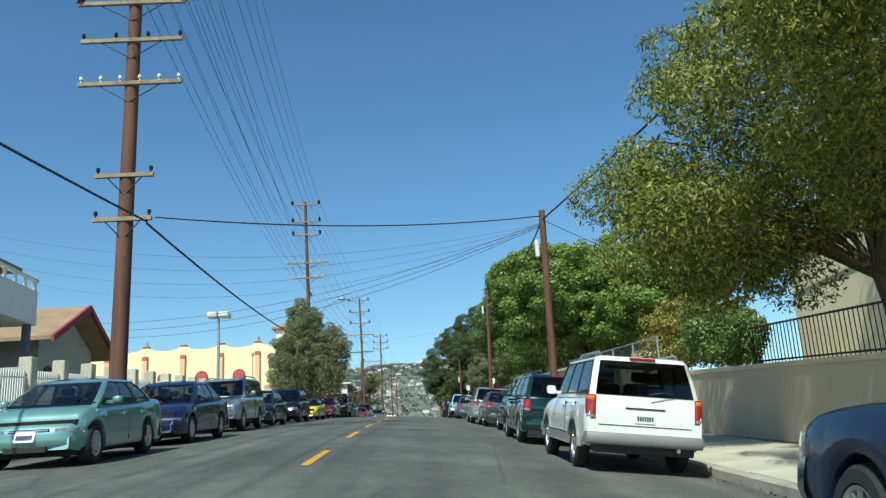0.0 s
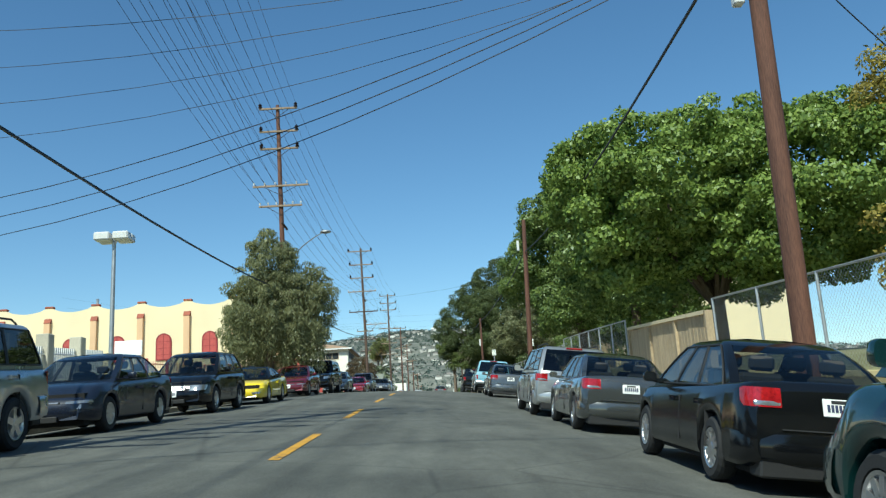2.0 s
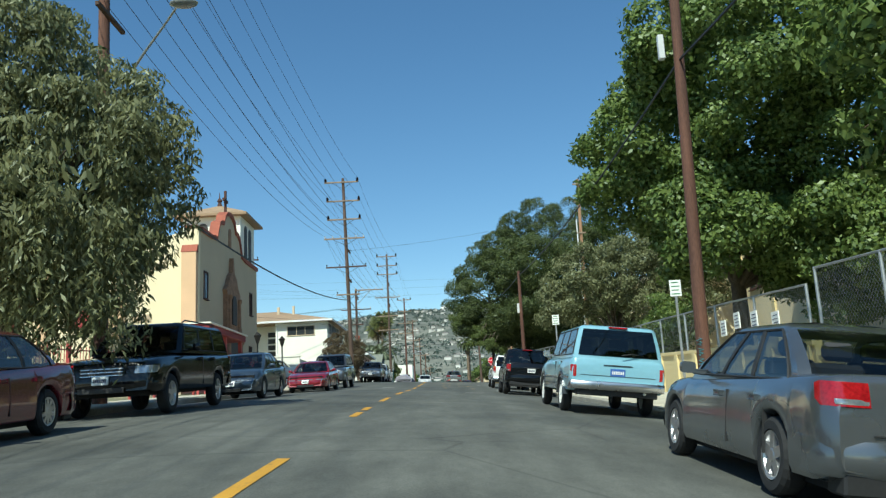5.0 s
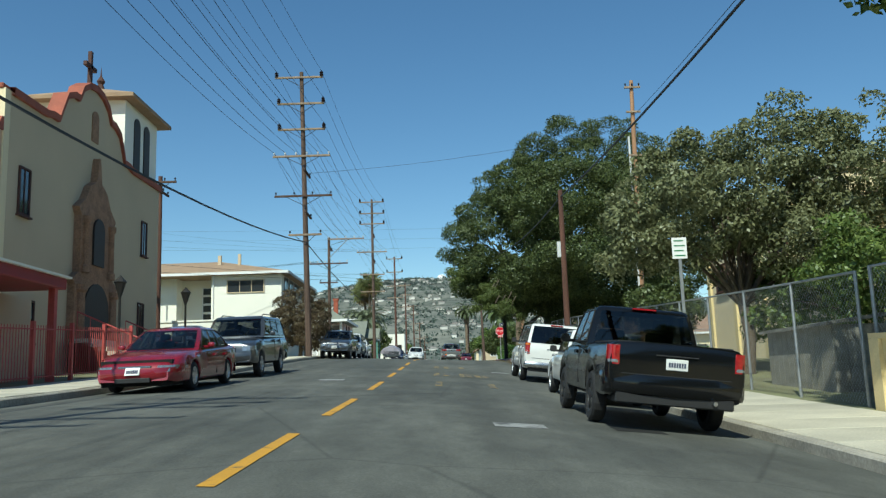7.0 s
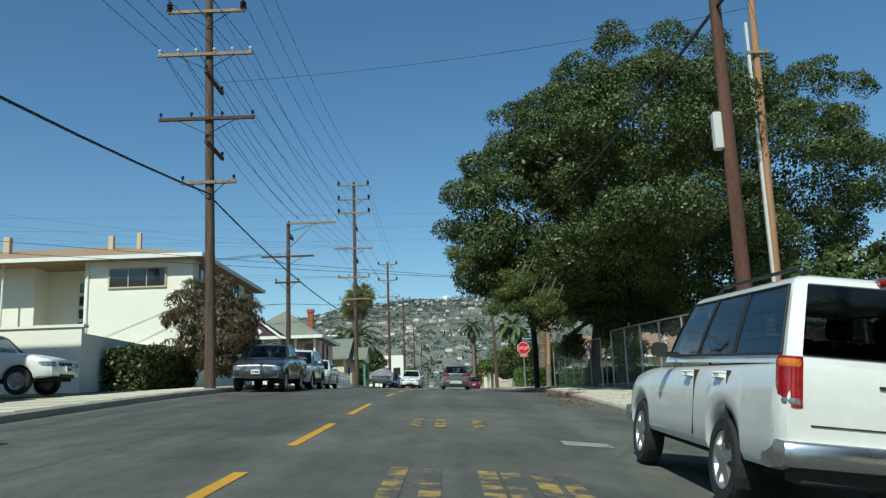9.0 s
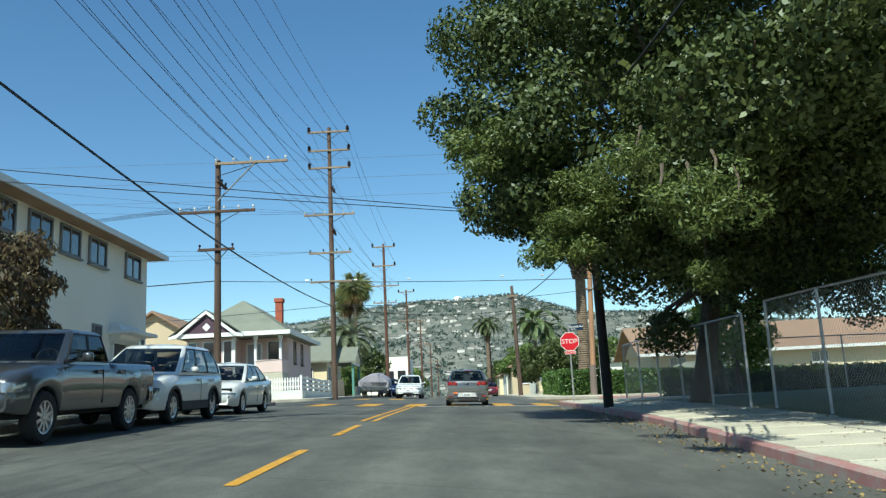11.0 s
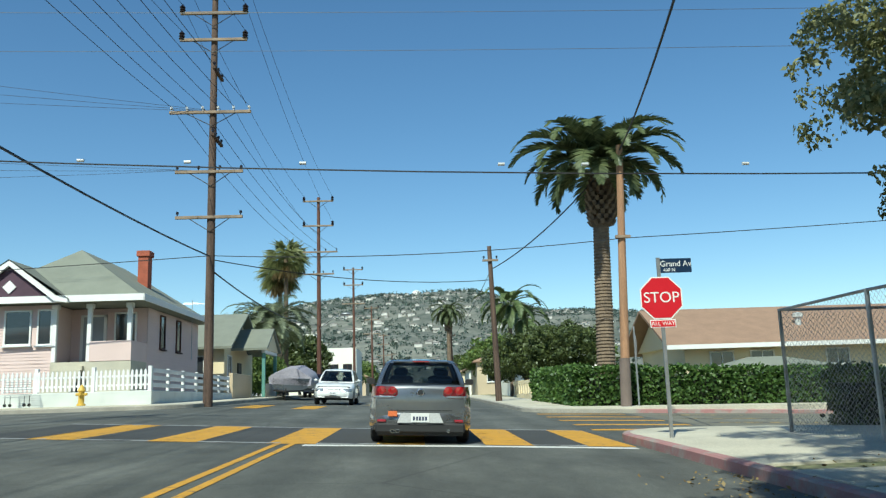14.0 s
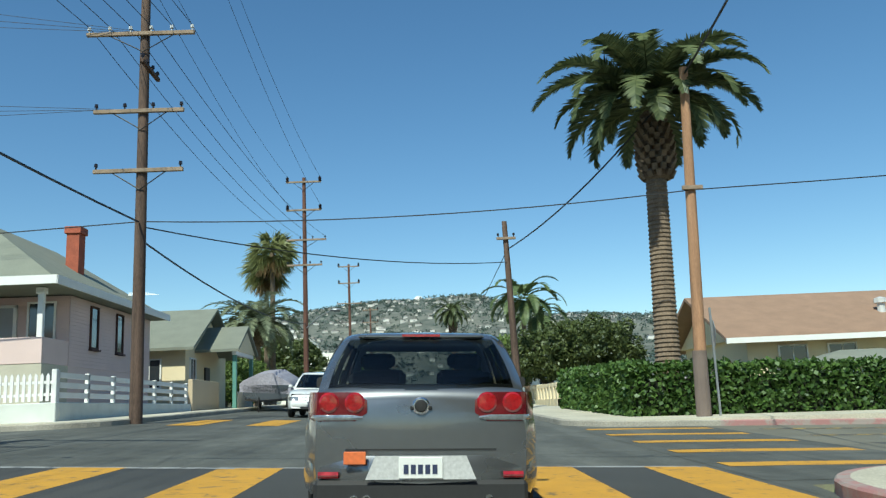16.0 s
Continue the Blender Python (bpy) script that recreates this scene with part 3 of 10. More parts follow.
corner_walk("pavement", [(-60, NEAR - 2.4), (KL - 2.5, NEAR - 2.4), (KL - 2.5, NEAR - 8), (KL - WK, NEAR - 8)] + arc(KL - CR, NEAR - CR, CR - WK, 0, 90) + [(-60, NEAR - WK)], "pale concrete corner pavement")

bm = bmesh.new()
box(bm, -1.3, 1.3, -0.742, 0.742, -0.12, 0.0, 0.012)
slab_me = bpy.data.meshes.new("slab")
bm.to_mesh(slab_me)
bm.free()
slab_me.materials.append(CONCRETE)


def slabs(name, xc, y0, y1, label):
    base = tagged(new(name), label, kind="structure")
    y = y0
    while y < y1:
        x = xc + bend(y)
        m = Matrix.Translation((x, y, walk_z(x, y) + 0.004)) @ Matrix.Rotation(math.atan(slope(y)), 4, "X") @ Matrix.Rotation(radians(R.uniform(-0.25, 0.25)), 4, "Y")
        shared("slab", slab_me, base, m)
        y += 1.5
    return base


slabs("pavement", KR + 0.16 + 1.3, -8, NEAR - 8, "pale concrete pavement slabs beside the retaining wall")
slabs("pavement", KL - 0.16 - 1.3, -2, NEAR - 8, "pale concrete pavement slabs along the houses")
slabs("pavement", KR + 0.16 + 1.3, FAR + 8.8, 225, "pale concrete pavement slabs past the hedge")
slabs("pavement", KL - 0.16 - 1.3, FAR + 8.8, 225, "pale concrete pavement slabs past the pink house")


def flat(name, pts, material, label, lift=0.006):
    """Paint on the road: a strip given by its two long sides, point by point."""
    verts, faces = [], []
    for (x0, y0), (x1, y1) in pts:
        verts += [(x0, y0, road_z(x0, y0) + lift), (x1, y1, road_z(x1, y1) + lift)]
    for i in range(len(pts) - 1):
        faces.append((2 * i, 2 * i + 1, 2 * i + 3, 2 * i + 2))
    return tagged(new(name, data(name, verts, faces, material)), label, kind="structure")


def line(x, y0, y1, w, material, label, name="lane_line"):
    return flat(name, [((x + bend(y) - w / 2, y), (x + bend(y) + w / 2, y)) for y in span(y0, y1, 1.0)], material, label)


for a, b in ((-3.5, -0.2), (4.3, 7.6), (12.3, 15.6), (20.3, 23.9), (27.9, 31.6), (36.0, 40.2), (45.2, 49.0), (53.2, 57.0), (62.9, 64.2), (64.8, 66.0), (69.0, 71.7), (75.2, 78.6), (81.0, 84.8), (87.9, 91.6), (94.4, 97.5), (99.9, 103.5), (105.8, 110.0), (115.4, 119.0), (121.7, 124.9)):
    line(MID, a, b, 0.13, YELLOW, "worn yellow dash of the centre line")
line(MID - 0.13, 126.5, 142.4, 0.11, YELLOW, "worn yellow line of the double centre line")
line(MID + 0.13, 126.5, 142.4, 0.11, YELLOW, "worn yellow line of the double centre line")
line(MID, 166.0, 230, 0.3, OLDYELLOW, "worn yellow centre line beyond the crossing")
flat("road_patch", [((x, 142.5), (x, 147.1)) for x in span(KL + 0.4, KR - 0.3, 1.0)], FRESH, "dark resurfaced asphalt strip under the crossing", 0.003)
flat("stop_line", [((x, 141.7), (x, 142.05)) for x in span(-2.6, KR - 0.2, 1.0)], WHITE_LINE, "white stop line across the lane")
for x in (-7.0, -4.9, -2.85, -0.95, 0.95, 2.75):
    w = 0.42
    flat("crossing_bar", [((x - w, y), (x + w, y)) for y in span(142.2, 147.2, 1.25)], YELLOW, "broad yellow bar of the pedestrian crossing")
for y in (142.35, 147.2):
    flat("crossing_line", [((x, y - 0.1), (x, y + 0.1)) for x in span(KL + 0.3, KR - 0.2, 1.5)], FADED_WHITE, "faded white edge line of the crossing")
for x in (-7.2, -5.0):
    flat("crossing_bar", [((x - 0.45, y), (x + 0.45, y)) for y in span(159.2, 163.6, 1.1)], YELLOW, "broad yellow bar of the far crossing")
for k in range(5):
    y = 147.45 + k * 2.35
    flat("crossing_bar", [((x, y - 0.28), (x, y + 0.28)) for x in span(3.5, 6.6, 1.0)], YELLOW, "broad yellow bar of the side crossing")
flat("crossing_line", [((x, 152.5), (x, 152.75)) for x in span(8.6, 60, 5)], FADED_WHITE, "faded white line in the side street")
for k in range(4):
    y = 148.4 + k * 2.6
    flat("crossing_bar", [((x, y - 0.25), (x, y + 0.25)) for x in span(7.6, 10.8, 1.0)], OLDYELLOW, "worn yellow bar in the side street")
flat("crossing_line", [((x, 154.8), (x, 155.0)) for x in span(-60, -11.5, 5)], FADED_WHITE, "faded white line in the side street")
for y0, xs in ((90.6, (-1.44, -0.02)), (96.2, (-1.55, -1.22, -0.69, -0.47, -0.18, 0.06)), (103.4, (-1.6, -1.2, -0.56))):
    for k, x in enumerate(xs):
        flat("road_letter", [((x - 0.09, y), (x + 0.09, y)) for y in span(y0, y0 + 2.0, 0.6)], OLDYELLOW, "worn yellow letter stroke on the road")
for x, y in ((-0.3, 80.4), (0.9, 101.5), (1.4, 80.9), (-4.4, 92.0)):
    flat("road_patch", [((x - 0.35, y + k * 0.2), (x + 0.35, y + k * 0.2)) for k in range(4)], DARK_WELL if x == 1.4 else FADED_WHITE, "small patch mark on the asphalt", 0.004)


# ---- vehicles ----
_tyres = {}


def tyre_meshes(r, style):
    if (r, style) in _tyres:
        return _tyres[(r, style)]
    w, ri = 0.21, r * 0.66
    bm = bmesh.new()
    lathe(bm, [(ri, -w / 2), (r - 0.04, -w / 2), (r - 0.008, -w / 2 + 0.03), (r, -0.04), (r, 0.04), (r - 0.008, w / 2 - 0.03), (r - 0.04, w / 2), (ri, w / 2), (ri, -w / 2)], 24)
    tyre = bpy.data.meshes.new("wheel")
    bm.to_mesh(tyre)
    bm.free()
    tyre.materials.append(RUBBER)
    bm = bmesh.new()
    lathe(bm, [(ri, -w / 2 + 0.02), (ri - 0.012, w / 2 - 0.005), (ri - 0.035, w / 2 - 0.012), (ri - 0.05, w / 2 - 0.06), (0.02, w / 2 - 0.075)], 24)
    lathe(bm, [(0.075, w / 2 - 0.075), (0.07, w / 2 - 0.02), (0.045, w / 2 - 0.008), (0.001, w / 2 - 0.006)], 12)
    n = 5 if style == "five" else 10 if style == "multi" else 7
    for i in range(n):
        m = Matrix.Rotation(2 * math.pi * i / n, 4, "X")
        hw = 0.045 if n == 5 else 0.026
        box(bm, w / 2 - 0.06, w / 2 - 0.015, -hw, hw, 0.05, ri - 0.02, 0.0, m)
    rim = bpy.data.meshes.new("rim")
    bm.to_mesh(rim)
    bm.free()
    rim.materials.append(ALLOY)
    _tyres[(r, style)] = (tyre, rim)
    return tyre, rim


# length, width, height, wheelbase, rear overhang, tyre radius, sill, hood, belt, tail height, then the cabin's
# base rear, roof rear, roof front, base front measured from the tail, and the roof's width share
KINDS = {
    "sedan": dict(L=4.65, W=1.78, H=1.45, wb=2.70, ro=1.02, r=0.32, sill=0.22, nose=0.64, hood=0.90, belt=0.91, tail=1.0, cab=(0.55, 1.42, 2.45, 3.48), rw=0.68),
    "hatch": dict(L=4.20, W=1.79, H=1.48, wb=2.58, ro=0.76, r=0.32, sill=0.22, nose=0.66, hood=0.95, belt=0.97, tail=0.98, cab=(0.10, 0.52, 2.25, 3.05), rw=0.72),
    "suv": dict(L=4.75, W=1.82, H=1.75, wb=2.78, ro=1.00, r=0.36, sill=0.36, nose=0.85, hood=1.10, belt=1.12, tail=1.12, cab=(0.05, 0.30, 2.55, 3.25), rw=0.78),
    "van": dict(L=5.0, W=1.93, H=1.72, wb=3.0, ro=1.02, r=0.33, sill=0.26, nose=0.72, hood=1.02, belt=1.08, tail=1.08, cab=(0.05, 0.42, 3.05, 4.05), rw=0.76),
    "pickup": dict(L=5.3, W=1.98, H=1.86, wb=3.15, ro=1.22, r=0.39, sill=0.44, nose=0.95, hood=1.18, belt=1.20, tail=1.22, cab=(2.0, 2.14, 3.22, 3.82), rw=0.76),
    "cross": dict(L=4.55, W=1.82, H=1.66, wb=2.62, ro=0.95, r=0.35, sill=0.29, nose=0.80, hood=1.02, belt=1.05, tail=1.08, cab=(0.10, 0.62, 2.30, 3.30), rw=0.70),
    "coupe": dict(L=4.85, W=1.88, H=1.30, wb=2.57, ro=1.10, r=0.33, sill=0.20, nose=0.52, hood=0.80, belt=0.84, tail=0.92, cab=(0.75, 1.75, 2.35, 3.35), rw=0.64),
}


def car(kind, colour, m, label, name="car", category="car", rims="multi", bumper=None, plate=PLATE, rails=False, lamps="tall", cladding=None, panes=3, stripe=None, rear_plate=True, mirror=None, amber=True, clad_h=0.17, seal=False, roof=None, **over):
    s = dict(KINDS[kind])
    s.update(over)
    L, W, H, ro, r = s["L"], s["W"], s["H"], s["ro"], s["r"]
    hw = W / 2
    ob = thing(name, m @ pose(0, -ro - s["wb"] / 2, 0), label, category)
    ya, yb = ro, ro + s["wb"]
    cab = s["cab"]
    ra = r + 0.06
    boxy = kind in ("suv", "van", "pickup")

    def low(y):
        z = s["sill"]
        if y < 0.25:
            z = max(z, s["sill"] + 0.10 * (1 - y / 0.25))
        if y > L - 0.3:
            z = max(z, s["sill"] + 0.05 * (y - L + 0.3) / 0.3)
        for c in (ya, yb):
            if abs(y - c) < ra:
                z = max(z, r + math.sqrt(max(0, ra * ra - (y - c) ** 2)) - 0.02)
        return z

    def top(y):
        rear = s["tail"] - (0.10 if y < 0.02 else 0.03 if y < 0.08 else 0)
        if kind == "pickup":
            base = s["tail"] if y < cab[0] else s["belt"]
            rear = base - (0.04 if y < 0.03 else 0)
        if y <= cab[0] or (boxy and y < 0.2):
            return rear
        if y <= cab[3]:
            f = (y - cab[0]) / (cab[3] - cab[0])
            return s["tail"] * (1 - f) + s["hood"] * f if kind != "pickup" else s["belt"]
        f = (y - cab[3]) / (L - cab[3])
        z = s["hood"] + (s["nose"] - s["hood"]) * (f ** 2.2)
        return z - (0.06 if y > L - 0.03 else 0)

    def wide(y):
        e = 1.0
        d = min(y, 1e9)
        cr, cut = (0.14, 0.05) if boxy else (0.45, 0.13) if kind == "hatch" else (0.35, 0.11)
        if d < cr:
            e -= cut * (1 - d / cr) ** 2
        d = L - y
        fr, fc = (0.5, 0.13) if boxy else (0.75, 0.22)
        if d < fr:
            e -= fc * (1 - d / fr) ** 2
        return hw * e

    rear_tuck, nose_tuck = {"sedan": (0.11, 0.17), "coupe": (0.10, 0.26), "hatch": (0.0, 0.15), "cross": (0.05, 0.16), "suv": (0.02, 0.07), "van": (0.04, 0.2), "pickup": (0.0, 0.05)}[kind]

    def tucked(v):
        """The ends lean in above the bumpers."""
        q = max(0.0, min(1.0, 1 - v.y / 0.6))
        u = max(0.0, min(1.3, (v.z - s["sill"] - 0.3) / (s["tail"] - s["sill"] - 0.3)))
        y = v.y + rear_tuck * q * q * u ** 1.4
        q = max(0.0, min(1.0, 1 - (L - v.y) / 0.8))
        u = max(0.0, min(1.3, (v.z - s["sill"] - 0.2) / (s["nose"] - s["sill"] - 0.2)))
        return Vector((v.x, y - nose_tuck * q * q * u ** 1.5, v.z))

    def fitted(bm):
        for v in bm.verts:
            v.co = tucked(v.co)
        return bm

    ys = set([0, 0.03, 0.08, 0.14, 0.2, 0.3, 0.4, L - 0.75, L - 0.6, L - 0.5, L - 0.4, L - 0.28, L - 0.2, L - 0.12, L - 0.06, L - 0.03, L] + list(cab))
    for c in (ya, yb):
        for k in range(13):
            ys.add(c - ra * math.cos(math.pi * k / 12))
        ys |= {c - ra - 0.001, c + ra + 0.001, c - ra - 0.06, c + ra + 0.06}
    ys |= set(span(ya + ra, yb - ra, 0.3)) | set(span(cab[3], L, 0.25))
    ys = sorted(y for y in ys if 0 <= y <= L)
    bm = bmesh.new()
    rings = []
    for y in ys:
        w, zb, zt = wide(y), low(y), top(y)
        h = zt - zb
        lip = min(0.10, 0.45 * h)
        flare = 1 + sum(0.016 * math.exp(-(((y - c) / (ra * 1.12)) ** 4)) for c in (ya, yb))
        half = [(w * (kx * (flare if kz < 0.7 else 1)), zb + kz * (h - 1.1 * lip)) for kx, kz in ((0.86, 0.0), (0.95, 0.02), (0.982, 0.12), (0.996, 0.34), (1.0, 0.56), (0.994, 0.80), (0.985, 0.92))]
        half += [(w * 0.968, zt - lip), (w * 0.945, zt - 0.5 * lip), (w * 0.905, zt - 0.15 * lip), (w * 0.84, zt), (w * 0.6, zt + 0.014), (w * 0.3, zt + 0.022)]
        ring = [bm.verts.new((x, y, z)) for x, z in half] + [bm.verts.new((0, y, zt + 0.025))] + [bm.verts.new((-x, y, z)) for x, z in half[::-1]]
        rings.append(ring)
    for p, q in zip(rings, rings[1:]):
        for i in range(len(p) - 1):
            bm.faces.new((p[i], p[i + 1], q[i + 1], q[i]))
    bm.faces.new(rings[0])
    bm.faces.new(rings[-1][::-1])
    fitted(bm)
    bmesh.ops.recalc_face_normals(bm, faces=bm.faces)
    body = part("body", bm, colour, ob, smooth=True, angle=40)

    # cabin
    rw, cw = s["rw"], s.get("cw", 0.925)

    def cabin(f, y, side=1.0):
        """Where the cabin's side lies at height share f."""
        zb = s["belt"] - 0.03
        z = zb + (H - zb) * f
        w0, w1 = hw * cw, hw * rw
        return Vector((side * (w0 + (w1 - w0) * (f ** (1.25 if boxy else 1.55))), y, z))

    def end(f, front):
        a, b = (cab[3], cab[2]) if front else (cab[0], cab[1])
        g = f ** 1.15 if front else f ** (1.6 if not boxy else 1.25)
        return a + (b - a) * g

    lo, hi = 0.10, 0.86
    glass_rows = (lo, 0.3, 0.5, 0.7, hi)
    back, fore = (0.13, 0.17) if boxy else (0.24, 0.20)

    def sides(f):
        """Where the side glass begins and ends at height share f."""
        g = max(0.0, min(1.0, (f - lo) / (hi - lo)))
        return end(f, False) + back + (0.10 - back) * g * 0.8, end(f, True) - fore + (fore - 0.08) * g

    bm = bmesh.new()
    loops = []
    b = 0.08
    br = 0.015 if boxy else 0.06
    for f, ws, ins in [(g, 1.0, 0.0) for g in (0.0,) + glass_rows] + [(0.93, 0.985, 0.015), (0.97, 0.945, 0.05), (0.993, 0.86, 0.12), (1.0, 0.72, 0.24)]:
        yr, yf = end(f, False), end(f, True)
        w = abs(cabin(f, 0).x) * ws
        z = cabin(f, 0).z
        rs, fe = sides(f)
        yr, yf = yr + ins, yf - ins
        half = [(w, rs)] + [(w, rs + (fe - rs) * k / panes) for k in range(1, panes)] + [(w, fe)]
        pts = [(-w, yr + 0.06), (-w * 0.9, yr), (-w * 0.45, yr - br * 0.75), (0, yr - br), (w * 0.45, yr - br * 0.75), (w * 0.9, yr), (w, yr + 0.06)]
        pts += half
        pts += [(w, yf - 0.06), (w * 0.9, yf), (w * 0.45, yf + b * 0.75), (0, yf + b), (-w * 0.45, yf + b * 0.75), (-w * 0.9, yf), (-w, yf - 0.06)]
        pts += [(-x, y) for x, y in half[::-1]]
        loops.append([bm.verts.new((x, y, z)) for x, y in pts])
    mid = (cab[1] + cab[2]) / 2
    rise = 0.02 if boxy else 0.035
    loops.append([bm.verts.new((v.co.x * 0.5, mid + (v.co.y - mid) * 0.6, H + rise * 0.8)) for v in loops[-1]])
    n = len(loops[0])
    glazed = set(range(1, 5)) | set(range(7, 7 + panes)) | set(range(9 + panes, 13 + panes)) | set(range(15 + panes, 15 + 2 * panes))
    for row, (p, q) in enumerate(zip(loops, loops[1:])):
        for i in range(n):
            if 1 <= row < len(glass_rows) and i in glazed:
                continue
            bm.faces.new((p[i], p[(i + 1) % n], q[(i + 1) % n], q[i]))
    cen = bm.verts.new((0, mid, H + rise))
    for i in range(n):
        bm.faces.new((loops[-1][i], loops[-1][(i + 1) % n], cen))
    bmesh.ops.recalc_face_normals(bm, faces=bm.faces)
    part("cabin", bm, roof or colour, ob, smooth=True, angle=50)
    dark = CAR_GLASS_DARK if boxy and not (kind == "pickup" and colour is P_WHITE) else CAR_GLASS

    def patch(name, cols, material):
        """A curved pane or strip through columns of points."""
        bm = bmesh.new()
        g = [[bm.verts.new(p) for p in c] for c in cols]
        for p, q in zip(g, g[1:]):
            for k in range(len(p) - 1):
                bm.faces.new((p[k], q[k], q[k + 1], p[k + 1]))
        bmesh.ops.recalc_face_normals(bm, faces=bm.faces)
        return part(name, bm, material, ob, smooth=True, angle=60)

    for side in (-1, 1):
        out = Vector((side * 0.005, 0, 0.0015))

        def at(u, f, g=0.0):
            a, c = sides(f)
            return cabin(f, a + (c - a) * u + g, side)

        for k in range(panes):
            patch("side_window", [[at(u, f) + out for f in glass_rows] for u in (k / panes, (k + 1) / panes)], CAR_GLASS if k == panes - 1 else dark)
            if k:
                patch("door_pillar", [[at(k / panes, f, g) + out * o for f in glass_rows] for g, o in ((-0.035, -5), (-0.035, 2.5), (0.035, 2.5), (0.035, -5))], TRIM)
        edge = [at(0, f) for f in glass_rows] + [at(k / 6, hi) for k in range(1, 6)] + [at(1, f) for f in glass_rows[::-1]] + [at(1 - k / 6, lo) for k in range(1, 7)]
        bm = bmesh.new()
        polyline(bm, [p + out * 1.5 for p in edge], [0.012] * len(edge), 5)
        part("window_seal", bm, CHROME if seal else TRIM, ob, smooth=True)
    for front in (True, False):
        sg = 1 if front else -1
        cols = []
        for u in (-0.9, -0.45, 0, 0.45, 0.9):
            bul = (b if front else br) * (0.0 if abs(u) > 0.6 else 0.75 if u else 1.0)
            cols.append([Vector((u * abs(cabin(f, 0).x), end(f, front) + sg * (bul + 0.007), cabin(f, 0).z + 0.003)) for f in (lo - 0.02, 0.3, 0.5, 0.7, hi + 0.01)])
        patch("windscreen" if front else "rear_window", cols, CAR_GLASS if front else dark)
    # seats behind the glass
    bm = bmesh.new()
    z0 = s["belt"]
    box(bm, -hw * 0.86, hw * 0.86, cab[0] + 0.1, cab[3] - 0.12, z0 + 0.03, z0 + 0.06)
    part("cabin_lining", bm, DARK_WELL, ob, "dark cabin lining")
    rows = [cab[2] - 0.55] + ([cab[2] - 1.45] if kind != "pickup" else [])
    for j, yy in enumerate(rows):
        for x in (-hw * 0.42, hw * 0.42):
            bm = bmesh.new()
            top_z = z0 + (H - z0) * (0.42 if j == 0 else 0.34)
            box(bm, x - 0.23, x + 0.23, yy - 0.08, yy + 0.06, z0 + 0.04, top_z, 0.04)
            box(bm, x - 0.13, x + 0.13, yy - 0.09, yy + 0.0, top_z + 0.02, top_z + (H - z0) * 0.32, 0.035)
            part("seat", bm, SEAT_CLOTH, ob)
    bm = bmesh.new()
    for k in range(16):
        p, q = [Vector((-hw * 0.42 + 0.18 * math.cos(2 * math.pi * j / 16), cab[2] + 0.12 - 0.06 * math.sin(2 * math.pi * j / 16), z0 + 0.06 + 0.17 * math.sin(2 * math.pi * j / 16))) for j in (k, k + 1)]
        tube(bm, p, q, 0.014, 0.014, 5, caps=False)
    part("steering_wheel", bm, TRIM, ob)

    # underbody, wheels
    bm = bmesh.new()
    box(bm, -hw * 0.80, hw * 0.80, 0.15, L - 0.2, s["sill"] - 0.06, s["belt"] - 0.2)
    part("underbody", bm, DARK_WELL, ob, "black underbody")
    tyre, rim = tyre_meshes(r, rims)
    for yy in (ya, yb):
        for side in (-1, 1):
            mm = pose(side * (hw - 0.115), yy, r, 0, 0, 0 if side > 0 else 180)
            w = shared("wheel", tyre, ob, mm)
            shared("rim", rim, w, None, "alloy wheel rim")
    bz = s["sill"] + 0.12
    bmat = bumper or colour
    bh = 0.22 if boxy else 0.2

    def bump(name, front):
        bm = bmesh.new()
        y0 = L - 0.03 if front else 0.03
        sg = 1 if front else -1
        e0 = wide(L if front else 0)
        half = [(wide(L - d if front else d) + 0.015, -d) for d in (0.34, 0.2, 0.1, 0.03)] + [(e0 * 0.95, 0.03), (e0 * 0.5, 0.07)]
        pts = [(-x, d) for x, d in half] + [(0, 0.085)] + half[::-1]
        prof = ((bz - 0.06, 0.05), (bz, 0.0), (bz + bh * 0.6, 0.0), (bz + bh, 0.03), (bz + bh + 0.01, 0.14))
        if boxy and bumper:
            half = [(hw * 0.985, -0.34), (hw * 0.99, -0.06), (hw * 0.97, 0.05), (hw * 0.9, 0.085), (hw * 0.5, 0.1)]
            pts = [(-x, d) for x, d in half] + [(0, 0.105)] + half[::-1]
            prof = ((bz - 0.07, 0.14), (bz - 0.07, 0.03), (bz - 0.05, 0.0), (bz + 0.02, -0.012), (bz + 0.09, 0.0), (bz + 0.11, 0.02), (bz + 0.115, 0.2))
        rows = []
        for x, d in pts:
            rows.append([bm.verts.new((x * (1 - 0.1 * max(0, t)), y0 + sg * (d - t), z)) for z, t in prof])
        for p, q in zip(rows, rows[1:]):
            for i in range(len(prof) - 1):
                bm.faces.new((p[i], q[i], q[i + 1], p[i + 1]))
        bmesh.ops.recalc_face_normals(bm, faces=bm.faces)
        part(name, bm, bmat, ob, smooth=True, angle=50)

    bump("rear_bumper", False)
    bm = bmesh.new()
    box(bm, -hw * 0.84, hw * 0.84, 0.02, 0.3, s["sill"] - 0.07, s["sill"] + 0.1, 0.02)
    part("rear_valance", bm, TRIM, ob, "black lower valance")
    bump("front_bumper", True)
    # lamps
    e0 = wide(0.0)
    tz = s["tail"]

    def wrap(name, side, inner, reach, za, zb, material, parent, label="", front=False, lift=0.012):
        """A lens that lies round a corner of the body, from a place across the end to a reach along the side."""
        sg = -1 if front else 1
        ye = L if front else 0.0
